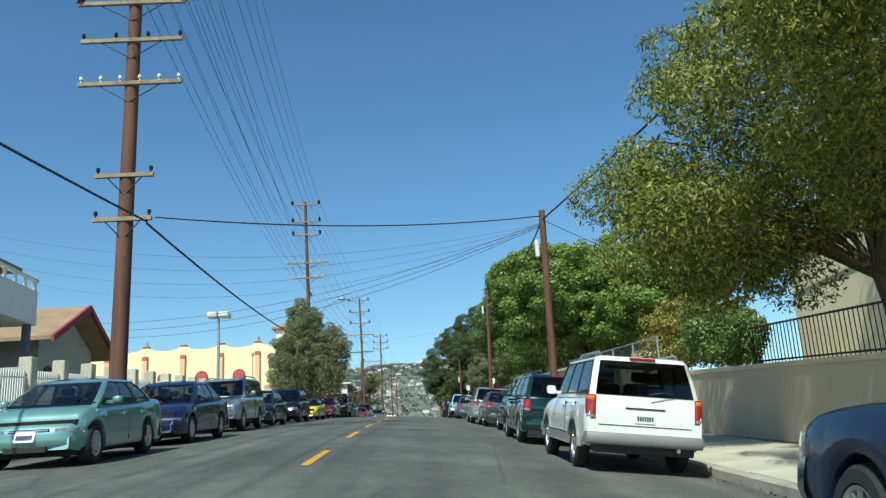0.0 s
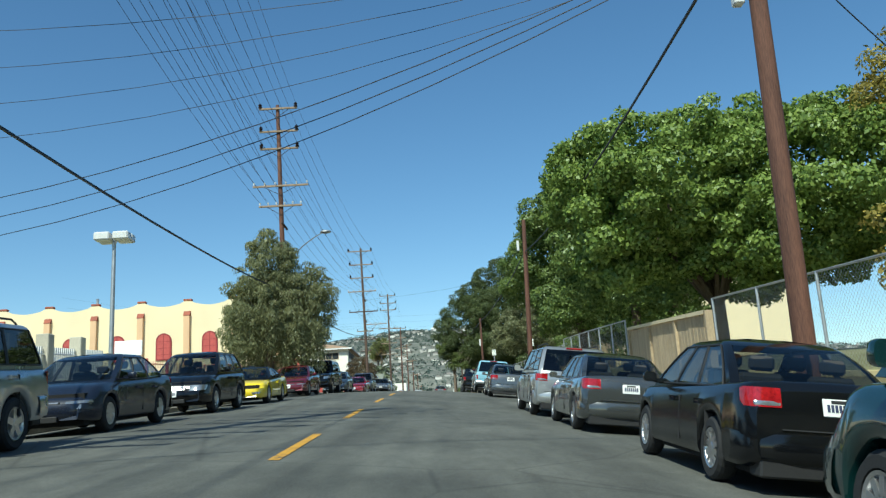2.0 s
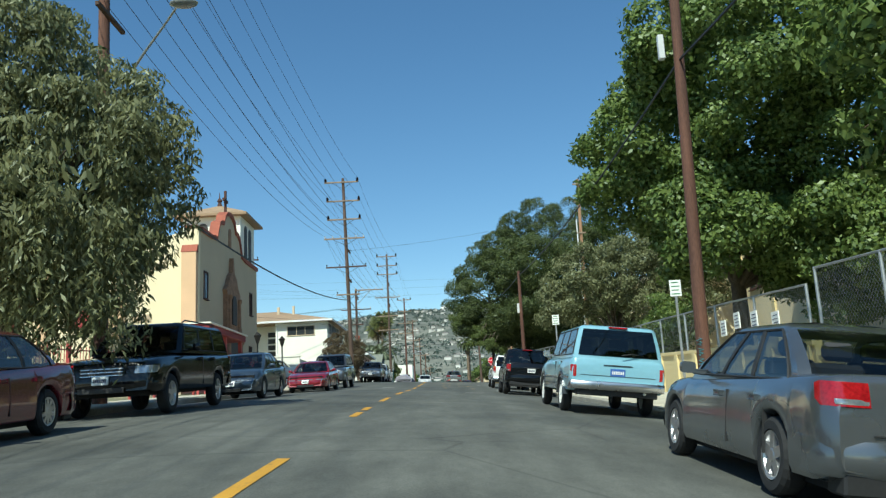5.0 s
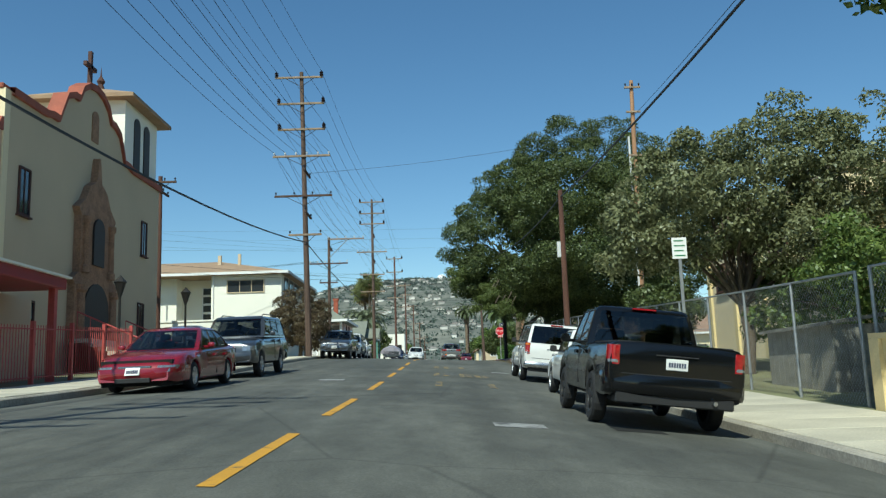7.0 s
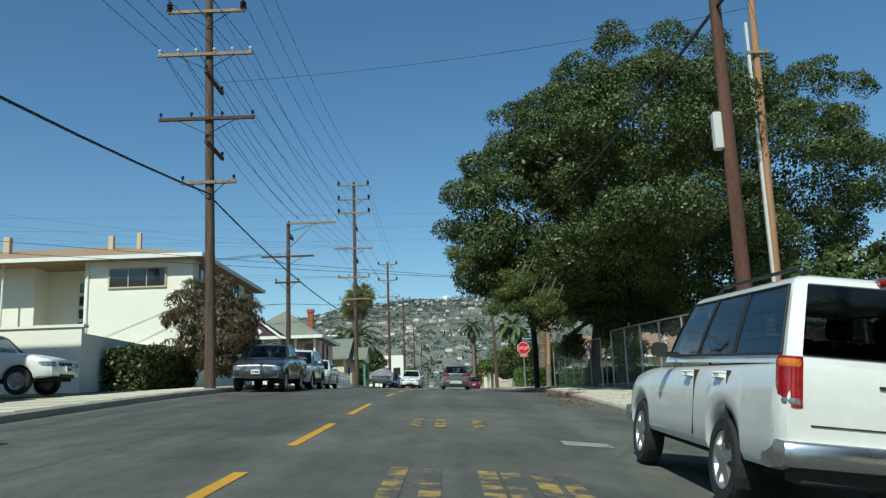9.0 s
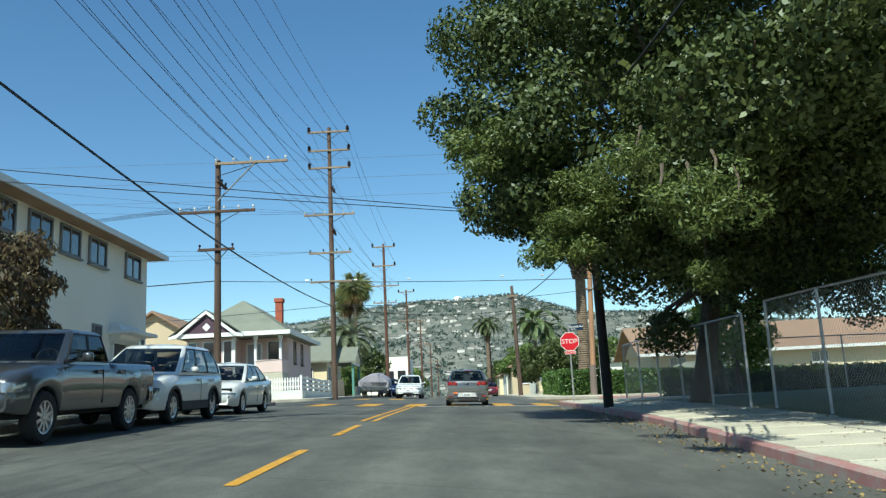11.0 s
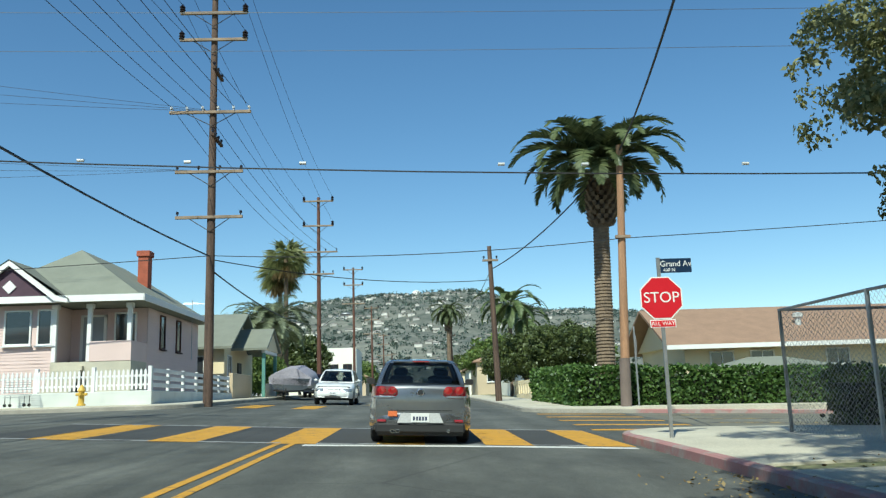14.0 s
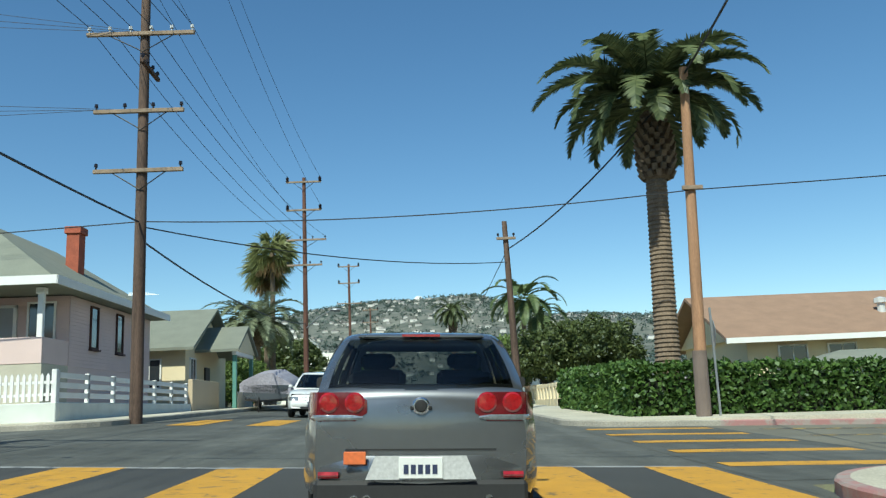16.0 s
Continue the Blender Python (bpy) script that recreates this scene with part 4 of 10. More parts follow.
        line = [(inner + (e0x - inner) * k / 3, 0.0) for e0x in [wide(ye) * 0.95] for k in range(4) if inner < e0x] + [(wide(abs(ye - d)) * 0.985, d) for d in (0.02, reach * 0.35, reach * 0.7, reach)]
        bm = bmesh.new()
        cols = []
        for i, (x, d) in enumerate(line):
            pa, pb = line[max(0, i - 1)], line[min(len(line) - 1, i + 1)]
            t = Vector((pb[0] - pa[0], pb[1] - pa[1])).normalized()
            nx, ny = t.y, -t.x
            k = lift if 0 < i < len(line) - 1 else lift * 0.3
            cut = 0.0 if i < len(line) - 1 else 0.25 * (zb - za)
            mid = (za + zb) / 2
            cols.append([bm.verts.new((side * (x + nx * o), ye + sg * (d + ny * o), z)) for z, o in ((za + cut, -0.02), (za + cut, k * 0.6), (mid, k), (zb - cut * 0.4, k * 0.6), (zb - cut * 0.4, -0.02))])
        for p, q in zip(cols, cols[1:]):
            for i in range(4):
                bm.faces.new((p[i], q[i], q[i + 1], p[i + 1]))
        fitted(bm)
        bmesh.ops.recalc_face_normals(bm, faces=bm.faces)
        if bm.faces[:]:
            return part(name, bm, material, parent, label, smooth=True, angle=50)

    LENS = {"tall": (0.13, 0.13, 0.32, 0.05), "column": (0.11, 0.12, 0.34, -0.02), "wide": (0.24, 0.22, 0.225, 0.05), "slab": (0.09, 0.10, 0.42, 0.18)}
    for side in (-1, 1):
        if lamps in LENS:
            win, rc, zl, zh = LENS[lamps]
            tl = wrap("tail_lamp", side, e0 - win, rc, tz - zl, tz - zh, TAIL_RED, ob, "red tail lamp lens")
            if lamps in ("tall", "column"):
                if amber:
                    wrap("indicator", side, e0 - win + 0.012, rc * 0.8, tz - zh - 0.075, tz - zh - 0.02, TAIL_AMBER, tl, "amber indicator lens", lift=0.017)
                wrap("reversing_lamp", side, e0 - win + 0.012, rc * 0.5, tz - zl + 0.02, tz - zl + 0.065, LAMP_CLEAR, tl, "clear reversing lamp", lift=0.017)
            if lamps == "wide":
                wrap("reversing_lamp", side, e0 - win + 0.01, 0.03, tz - zl + 0.015, tz - zl + 0.055, LAMP_CLEAR, tl, "clear reversing lamp", lift=0.016)
        hl = wrap("headlamp", side, wide(L) - 0.26, 0.34, s["nose"] - 0.19, s["nose"] - 0.05, LAMP_CLEAR, ob, "clear headlamp", front=True, lift=0.016)
        bm = bmesh.new()
        my = cab[3] - 0.52
        mzz = s["belt"] + 0.08
        bmesh.ops.create_uvsphere(bm, u_segments=12, v_segments=8, radius=1.0)
        mk = 1.25 if boxy else 1.0
        for v in bm.verts:
            c = Vector([math.copysign(abs(q) ** 0.6, q) for q in v.co])
            v.co = Vector((side * (hw + 0.115) + c.x * 0.085, my + (c.y if c.y > -0.4 else -0.4) * 0.075, mzz + 0.01 + c.z * 0.062 * mk))
        box(bm, side * (hw * 0.92), side * (hw + 0.05), my - 0.02, my + 0.02, mzz - 0.05, mzz - 0.01, 0.008)
        part("mirror", bm, mirror or colour, ob, smooth=True)
        for k in range(1 if (kind in ("coupe",) or (kind == "pickup" and panes < 2)) else 2):
            bm = bmesh.new()
            yy = cab[3] - 1.28 - 0.92 * k
            box(bm, side * (hw * 0.97), side * (hw + 0.025), yy, yy + 0.17, s["belt"] - 0.16, s["belt"] - 0.12, 0.008)
            part("door_handle", bm, colour, ob)
            # door seams
            bm = bmesh.new()
            box(bm, side * (hw * 0.9), side * (hw + 0.002), yy - 0.12, yy - 0.112, s["sill"] + 0.1, s["belt"] - 0.1)
            part("door_seam", bm, TRIM, ob)
    # plates
    for yy, sg, zz, ok in ((0.0, -1, tz - (0.2 if lamps == "wide" and not boxy else 0.36 if not boxy else 0.27 if not bumper or kind != "suv" else 0.30), rear_plate), (L + 0.075, 1, s["sill"] + 0.26, True)):
        if not ok:
            continue
        bm = bmesh.new()
        box(bm, -0.155, 0.155, yy - 0.012 if sg < 0 else yy - 0.02, yy + 0.012 if sg < 0 else yy + 0.03, zz - 0.08, zz + 0.08, 0.008)
        pl = part("number_plate", fitted(bm), plate, ob, "number plate")
        bm = bmesh.new()
        for k in range(7):
            x = -0.108 + 0.036 * k
            box(bm, x - 0.012, x + 0.012, yy - 0.018 if sg < 0 else yy + 0.025, yy - 0.009 if sg < 0 else yy + 0.036, zz - 0.035, zz + 0.03)
        part("plate_bar", fitted(bm), INK if plate is PLATE else PLATE, pl)
    # grille, seams, handle
    bm = bmesh.new()
    gz0, gz1 = s["nose"] - (0.24 if boxy else 0.17), s["nose"] - 0.05
    ef = wide(L)
    box(bm, -ef * 0.48, ef * 0.48, L - 0.05, L + 0.03, gz0, gz1, 0.02)
    gr = part("grille", fitted(bm), TRIM, ob, "black grille")
    bm = bmesh.new()
    for k in range(3):
        z = gz0 + (gz1 - gz0) * (k + 0.5) / 3
        box(bm, -ef * 0.46, ef * 0.46, L + 0.02, L + 0.036, z - 0.008, z + 0.008)
    part("grille_bar", fitted(bm), CHROME, gr, "chrome grille bars")
    bm = bmesh.new()
    box(bm, -ef * 0.5, ef * 0.5, L + 0.02, L + 0.066, s["sill"] + 0.02, s["sill"] + 0.12, 0.01)
    part("air_intake", bm, TRIM, ob)
    bm = bmesh.new()
    if kind == "pickup" or boxy:
        box(bm, -hw * 0.78, hw * 0.78, -0.006, 0.02, s["sill"] + 0.34, s["sill"] + 0.35)
        box(bm, -0.3, 0.3, -0.02, 0.0, tz - 0.165, tz - 0.145, 0.006)
    else:
        box(bm, -hw * 0.62, hw * 0.62, -0.006, 0.02, s["sill"] + 0.36, s["sill"] + 0.37)
        box(bm, -0.08, 0.08, -0.02, 0.0, tz - 0.16, tz - 0.13, 0.006)
    part("tailgate_handle", fitted(bm), TRIM, ob)
    if rails:
        for side in (-1, 1):
            bm = bmesh.new()
            x = side * hw * rw * 0.86
            polyline(bm, [(x, cab[1] + 0.15, H), (x, cab[1] + 0.3, H + 0.065), (x, cab[2] - 0.5, H + 0.065), (x, cab[2] - 0.3, H + 0.01)], [0.016] * 4, 6)
            part("roof_rail", bm, rails if not isinstance(rails, bool) else TRIM, ob)
    if cladding:
        for side in (-1, 1):
            bm = bmesh.new()
            box(bm, side * hw * 0.96, side * (hw + 0.018), ya + ra + 0.02, yb - ra - 0.02, s["sill"] - 0.01, s["sill"] + clad_h, 0.012)
            part("side_cladding", bm, cladding, ob)
            for c in (ya, yb):
                bm = bmesh.new()
                pts = [(c - (ra + 0.045) * math.cos(math.pi * k / 10), r - 0.02 + (ra + 0.045) * math.sin(math.pi * k / 10)) for k in range(11)]
                pin = [(c - (ra - 0.01) * math.cos(math.pi * k / 10), r - 0.02 + (ra - 0.01) * math.sin(math.pi * k / 10)) for k in range(11)]
                for k in range(10):
                    q = [pts[k], pts[k + 1], pin[k + 1], pin[k]]
                    a = [bm.verts.new((side * (hw + 0.022), y, z)) for y, z in q]
                    b = [bm.verts.new((side * hw * 0.9, y, z)) for y, z in q]
                    bm.faces.new(a)
                    for i in range(4):
                        bm.faces.new((a[i], b[i], b[(i + 1) % 4], a[(i + 1) % 4]))
                bmesh.ops.recalc_face_normals(bm, faces=bm.faces)
                part("wheel_arch_trim", bm, cladding, ob)
    if stripe:
        for side in (-1, 1):
            bm = bmesh.new()
            box(bm, side * hw * 0.97, side * (hw + 0.006), 0.15, L - 0.5, s["sill"] + 0.26, s["sill"] + 0.30)
            part("side_stripe", bm, stripe, ob)
    if kind in ("suv", "van", "cross"):
        bm = bmesh.new()
        zz = s["belt"] + 0.06
        polyline(bm, [(0.05, -0.06, zz), (0.25, -0.035, zz + 0.04), (0.42, 0.0, zz + 0.03)], [0.012, 0.01, 0.008], 5)
        part("rear_wiper", bm, TRIM, ob)
        bm = bmesh.new()
        box(bm, -0.2, 0.2, cab[1] - 0.07, cab[1] + 0.1, H - 0.06, H - 0.025, 0.008)
        part("brake_lamp", bm, TAIL_RED, ob)
    if kind == "pickup":
        # The bed is closed; a dark slab on top paints its shaded hollow.
        bm = bmesh.new()
        box(bm, -hw * 0.82, hw * 0.82, 0.1, cab[0] - 0.06, s["tail"] - 0.02, s["tail"] + 0.022)
        part("bed_liner", bm, TRIM, ob)
        bm = bmesh.new()
        box(bm, -0.2, 0.2, cab[1] - 0.07, cab[1] + 0.1, H - 0.05, H - 0.02, 0.008)
        part("brake_lamp", bm, TAIL_RED, ob)
    bm = bmesh.new()
    tube(bm, (hw * 0.55, -0.06, s["sill"] + 0.02), (hw * 0.55, 0.4, s["sill"] + 0.02), 0.03, n=10)
    part("exhaust_pipe", bm, CHROME, ob)
    return ob


P_TEAL = paint("pale_teal_car_paint", (0.20, 0.36, 0.35), 0.3, 0.5)
P_NAVY = paint("navy_car_paint", (0.012, 0.018, 0.065), 0.25, 0.2, coat=0.5)
P_SILVER = paint("silver_car_paint", (0.42, 0.43, 0.43), 0.3, 0.7)
P_BLACK = paint("black_car_paint", (0.005, 0.0055, 0.0065), 0.14, coat=0.0)
P_BLUEBLACK = paint("blue_black_car_paint", (0.012, 0.016, 0.030), 0.25, 0.1, coat=0.3)
P_YELLOW = paint("bright_yellow_car_paint", (0.80, 0.60, 0.015), 0.3)
P_MAROON = paint("maroon_car_paint", (0.13, 0.012, 0.022), 0.25, 0.3)
P_RED = paint("deep_red_car_paint", (0.22, 0.006, 0.015), 0.25, 0.1)
P_GREY = paint("charcoal_car_paint", (0.085, 0.09, 0.098), 0.28, 0.6)
P_GREYBLUE = paint("grey_blue_car_paint", (0.055, 0.078, 0.11), 0.3, 0.5)
P_WHITE = paint("white_car_paint", (0.74, 0.74, 0.72), 0.3)
P_LIGHTBLUE = paint("light_blue_car_paint", (0.22, 0.42, 0.52), 0.35)
P_GREEN = paint("dark_green_car_paint", (0.006, 0.032, 0.032), 0.22, 0.3)
P_GOLF = paint("grey_metallic_car_paint", (0.20, 0.205, 0.215), 0.28, 0.75)
P_ASH = paint("ash_grey_car_paint", (0.105, 0.11, 0.108), 0.26, 0.7)
P_SLATE = paint("slate_grey_car_paint", (0.15, 0.16, 0.17), 0.28, 0.7)
P_BLUE = paint("dark_blue_car_paint", (0.010, 0.018, 0.045), 0.25, 0.1, coat=0.3)


def up(x, axle, wb, **k):
    """Pose of a car that faces up the street, its rear axle at this place."""
    y = axle + wb / 2
    return seat(x + bend(y), y)


def down(x, axle, wb):
    """Pose of a car that faces down the street, its front axle at this place."""
    y = axle + wb / 2
    return seat(x + bend(y), y, 180)


car("suv", P_BLUE, up(2.14, 2.5, 2.7), "dark blue sport utility vehicle parked at the kerb", wb=2.7, W=1.84, nose=0.92)
car("suv", P_WHITE, up(2.06, 13.58, 2.83), "white sport utility vehicle with grey lower cladding and roof rails", bumper=GREY_TRIM, rails=STEEL, cladding=GREY_TRIM, wb=2.83, L=4.85, W=1.80, H=1.76, lamps="column", rims="five", mirror=P_WHITE)
car("van", P_GREEN, up(2.05, 20.6, 2.83), "dark green minivan with roof rails and a yellow bumper sticker", wb=2.83, L=4.75, W=1.80, H=1.66, rails=True, lamps="tall", rims="multi", amber=False)
car("sedan", P_BLACK, up(2.4, 27.2, 2.62), "black compact sedan with a rear spoiler", wb=2.62, L=4.45, W=1.72, lamps="wide")
car("sedan", P_ASH, up(2.33, 34.5, 2.70), "ash grey sedan with bright red tail lamps", lamps="wide", rims="multi", W=1.76, seal=True)
car("van", P_SILVER, up(2.28, 39.8, 3.0), "silver minivan with wide red tail lamps", lamps="wide", rims="five", rails=True)
car("sedan", P_SLATE, up(2.15, 55.7, 2.85), "slate grey sedan with five-spoke wheels", wb=2.85, L=4.85, W=1.82, lamps="wide", rims="five")
blue_wagon = car("suv", P_LIGHTBLUE, up(2.12, 67.3, 3.29), "light blue old station wagon truck with chrome bumper", wb=3.29, L=5.55, W=2.0, H=1.86, ro=1.3, r=0.39, sill=0.46, belt=1.18, tail=1.18, hood=1.18, nose=0.98, cab=(0.05, 0.22, 3.2, 3.72), bumper=CHROME, lamps="slab", plate=PLATE_BLUE, stripe=CHROME, cladding=P_GREY, clad_h=0.25, rims="seven", mirror=CHROME)
black_truck = car("pickup", P_BLACK, up(1.86, 82.2, 3.05), "black full-size pickup truck with twin exhausts", amber=False, wb=2.85, L=4.85, lamps="tall", rims="five", panes=2)
car("pickup", P_WHITE, up(2.22, 88.0, 2.75), "white compact pickup truck with a dark tailgate badge", wb=2.75, L=4.8, W=1.72, H=1.60, ro=1.15, r=0.34, sill=0.36, belt=1.02, tail=1.06, hood=1.0, nose=0.82, cab=(1.72, 1.86, 2.75, 3.3), lamps="column", rims="five", panes=1, mirror=TRIM)
car("suv", P_WHITE, up(2.15, 96.9, 2.95), "white full-size sport utility vehicle with a chrome rear bumper", wb=2.95, L=5.05, W=1.98, H=1.88, ro=1.22, r=0.38, sill=0.42, belt=1.22, tail=1.22, hood=1.15, nose=0.98, cab=(0.05, 0.28, 2.75, 3.45), bumper=CHROME, lamps="column", rims="five", rails=True, mirror=TRIM)

car("sedan", P_TEAL, down(-7.22, 13.6, 2.5), "pale teal compact sedan with a curved hood", wb=2.5, L=4.15, W=1.66, H=1.38, lamps="wide")
car("sedan", P_NAVY, down(-7.35, 19.6, 2.75), "navy blue sedan parked at the kerb", wb=2.75, L=4.75, W=1.80, lamps="wide")
car("suv", P_SILVER, down(-7.75, 27.4, 2.72), "silver sport utility vehicle with roof rails", wb=2.72, L=4.6, rails=True, lamps="tall", rims="five")
car("sedan", P_BLUEBLACK, down(-7.85, 33.9, 2.70), "blue-black sedan parked at the kerb", lamps="wide")
car("cross", P_BLACK, down(-7.75, 41.0, 2.62), "black rounded compact crossover at the kerb", lamps="tall", rims="five")
car("coupe", P_YELLOW, down(-7.75, 47.8, 2.57), "bright yellow low sports coupe with a black roof", lamps="wide", rims="five", mirror=P_BLACK, rear_plate=True, roof=P_BLACK)
car("sedan", P_MAROON, down(-7.8, 57.6, 2.88), "maroon sedan with a chrome grille", wb=2.88, L=4.85, lamps="tall")
car("suv", P_BLACK, down(-7.8, 65.4, 3.30), "black long full-size sport utility vehicle", wb=3.30, L=5.6, W=2.0, H=1.90, ro=1.25, r=0.39, sill=0.44, belt=1.24, tail=1.24, hood=1.18, nose=1.0, cab=(0.05, 0.25, 3.2, 3.85), lamps="tall", rims="five", rails=True)
car("sedan", P_GREYBLUE, down(-7.75, 74.2, 2.60), "grey-blue compact sedan parked at the kerb", wb=2.60, L=4.5, W=1.70, lamps="wide")
car("sedan", P_RED, down(-7.85, 88.2, 2.85), "deep red luxury sedan with a wide grille", wb=2.85, L=5.1, W=1.90, lamps="tall", rims="five")
car("suv", P_GREY, down(-7.9, 95.1, 3.02), "charcoal full-size sport utility vehicle with a chrome grille", wb=3.02, L=5.2, W=2.0, H=1.92, ro=1.2, r=0.39, sill=0.42, belt=1.24, tail=1.24, hood=1.18, nose=1.0, cab=(0.05, 0.28, 2.95, 3.65), rims="five", rails=True)
car("pickup", P_WHITE, Matrix.Translation((-14.6, 113.6, walk_z(-14.6, 113.6))) @ pose(0, 0, 0, 0, 0, -90), "white pickup truck standing across a driveway", wb=3.25, L=5.4, W=1.92, H=1.80, panes=2)
car("pickup", P_GREY, down(-7.85, 119.9, 3.1), "charcoal pickup truck with a dark grille", wb=3.1, L=5.2, W=1.85, H=1.75, panes=2)
car("cross", P_WHITE, down(-7.75, 125.0, 2.70), "white crossover vehicle parked at the kerb", cladding=TRIM, wb=2.70, L=4.68, W=1.88, H=1.70, lamps="tall", rims="five")
car("sedan", P_WHITE, down(-7.8, 131.0, 2.64), "white compact sedan parked near the corner", wb=2.64, L=4.55, W=1.72, lamps="wide", rims="five")
# beyond the crossing
car("cross", P_WHITE, down(-4.6, 167.0, 2.86), "white crossover vehicle waiting at the far stop line", wb=2.86, L=4.7, W=1.85, H=1.68, rims="five")
car("sedan", P_WHITE, down(-7.9, 193.5, 2.7), "white sedan parked beyond the crossing")
car("sedan", P_SILVER, down(-7.9, 203.5, 2.7), "silver sedan parked beyond the crossing")
car("suv", P_NAVY, down(-7.9, 187.0, 2.7), "dark blue sport utility vehicle parked behind the boat", H=1.7)
car("sedan", P_MAROON, up(2.1, 196.0, 2.7), "maroon sedan parked at the kerb")
car("suv", P_BLACK, up(2.1, 205.0, 2.7), "black sport utility vehicle parked at the kerb")


# ---- poles and wires ----
def insulator(bm, x, y, z, big=False):
    if big:
        prof = [(0.04, -0.1), (0.04, 0.0)] + [q for k in range(3) for q in ((0.13, k * 0.11), (0.09, k * 0.11 + 0.07), (0.04, k * 0.11 + 0.08))] + [(0.04, 0.36), (0.001, 0.37)]
    else:
        prof = [(0.025, 0.0), (0.025, 0.1), (0.06, 0.1), (0.05, 0.2), (0.001, 0.21)]
    start = len(bm.verts)
    lathe(bm, prof, 8, "z")
    bm.verts.ensure_lookup_table()
    for v in bm.verts[start:]:
        v.co += Vector((x, y, z))


def utility_pole(x, y, top, arms, label, lean=(0, 0), material=POLE, r0=0.19, r1=0.12, base=None, dark_arms=False):
    """arms: height, reach left, reach right, count of insulators, big ones, along the street."""
    z0 = walk_z(x, y) if base is None else base
    ob = thing("utility_pole", Matrix.Translation((x, y, z0)), label, "utility pole", "poles along the street")
    h = top - z0
    bm = bmesh.new()
    n = 6
    polyline(bm, [(lean[0] * k / n, lean[1] * k / n, h * k / n - (0.5 if k == 0 else 0)) for k in range(n + 1)], [r0 + (r1 - r0) * k / n for k in range(n + 1)], 12)
    part("post", bm, material, ob, smooth=True)
    ends = []
    for arm in arms:
        z, l, r, cnt, big = arm[:5]
        along = len(arm) > 5 and arm[5]
        z -= z0
        fx, fy = lean[0] * z / h, lean[1] * z / h
        bm = bmesh.new()
        if along:
            box(bm, fx + 0.12, fx + 0.24, fy + l, fy + r, z - 0.06, z + 0.06, 0.008)
        else:
            box(bm, fx + l, fx + r, fy - 0.24, fy - 0.13, z - 0.06, z + 0.06, 0.008)
        a = part("crossarm", bm, ARM_DARK if dark_arms or (len(arm) > 6 and arm[6]) else ARM, ob)
        if not along:
            for sd in (l, r):
                if abs(sd) > 0.7:
                    bm = bmesh.new()
                    tube(bm, (fx + sd * 0.6, fy - 0.19, z - 0.05), (fx, fy - 0.19, z - 0.6), 0.018, 0.018, 5)
                    part("brace", bm, DARK_STEEL, a)
        if cnt:
            for k in range(cnt):
                bm = bmesh.new()
                f = k / (cnt - 1) if cnt > 1 else 0.5
                px = l + 0.08 + (r - l - 0.16) * f
                if along:
                    insulator(bm, fx + 0.18, fy + px, z + 0.05, big)
                else:
                    insulator(bm, fx + px, fy - 0.19, z + 0.05, big)
                    ends.append(Vector((x + fx + px, y + fy - 0.19, z0 + z + (0.4 if big else 0.24))))
                part("insulator", bm, PORCELAIN if big or cnt < 5 else PORCELAIN_W, a, "glazed insulator")
    return ob, ends


def cable(a, b, sag, r=0.012, material=WIRE, label="thin black overhead wire", n=14, category="wire"):
    a, b = Vector(a), Vector(b)
    bm = bmesh.new()
    pts = []
    for k in range(n + 1):
        t = k / n
        p = a.lerp(b, t)
        p.z -= sag * 4 * t * (1 - t)
        pts.append(p)
    polyline(bm, pts, [r] * (n + 1), 4)
    ob = part("overhead_wire", bm, material)
    return tagged(ob, label, category, "overhead wires")


A, e1 = utility_pole(-9.25 + bend(22.5), 22.4, 26.2, [(25.8, -1.5, 1.5, 2, True), (24.1, -1.5, 1.5, 2, True), (22.4, -1.5, 1.5, 2, True), (20.3, -1.7, 1.7, 6, False), (18.8, -1.5, 1.5, 4, False), (16.9, -1.5, 1.5, 2, True), (15.1, -1.65, 1.55, 2, True), (13.85, -1.5, 1.5, 4, False), (12.45, -1.5, 1.5, 6, False), (9.58, -0.85, 0.8, 2, False), (8.28, -0.85, 0.8, 2, False)], "tall reddish-brown wooden utility pole with several crossarms", lean=(0.08, 0), r0=0.24, r1=0.14)
Bp, e2 = utility_pole(-10.2, 70.0, 24.5, [(24.2, -1.2, 1.3, 2, True), (22.6, -1.2, 1.3, 2, True), (21.4, -1.2, 1.3, 2, True), (18.85, -1.75, 1.85, 6, False), (17.5, -1.4, 1.4, 6, False), (16.2, -0.9, 0.9, 0, False, True, True)], "tall brown wooden utility pole with three pairs of insulators", lean=(-0.35, 0), dark_arms=False)
C, e3 = utility_pole(-9.25, 118.4, 25.5, [(25.1, -1.6, 1.35, 2, True), (23.4, -1.5, 1.4, 2, True), (21.75, -1.5, 1.4, 2, True), (20.05, -1.85, 1.65, 6, False), (17.55, -1.8, 1.7, 4, False, False, True), (15.15, -1.0, 1.0, 2, False), (19.0, -1.1, 1.1, 2, False, True, True), (16.4, -1.1, 1.1, 2, False, True, True)], "tall dark wooden utility pole with many crossarms", lean=(-0.35, 0), dark_arms=False, material=POLE_AGED)
D, e4 = utility_pole(-11.5, 144.0, 19.55, [(19.35, -0.1, 3.25, 5, False), (17.1, -1.75, 1.75, 6, False, False, True), (15.35, -0.85, 0.8, 3, False, False, True), (18.4, -0.7, 0.7, 3, False, True, True)], "brown wooden pole with one long offset crossarm", r0=0.17, material=POLE_AGED)
bm = bmesh.new()
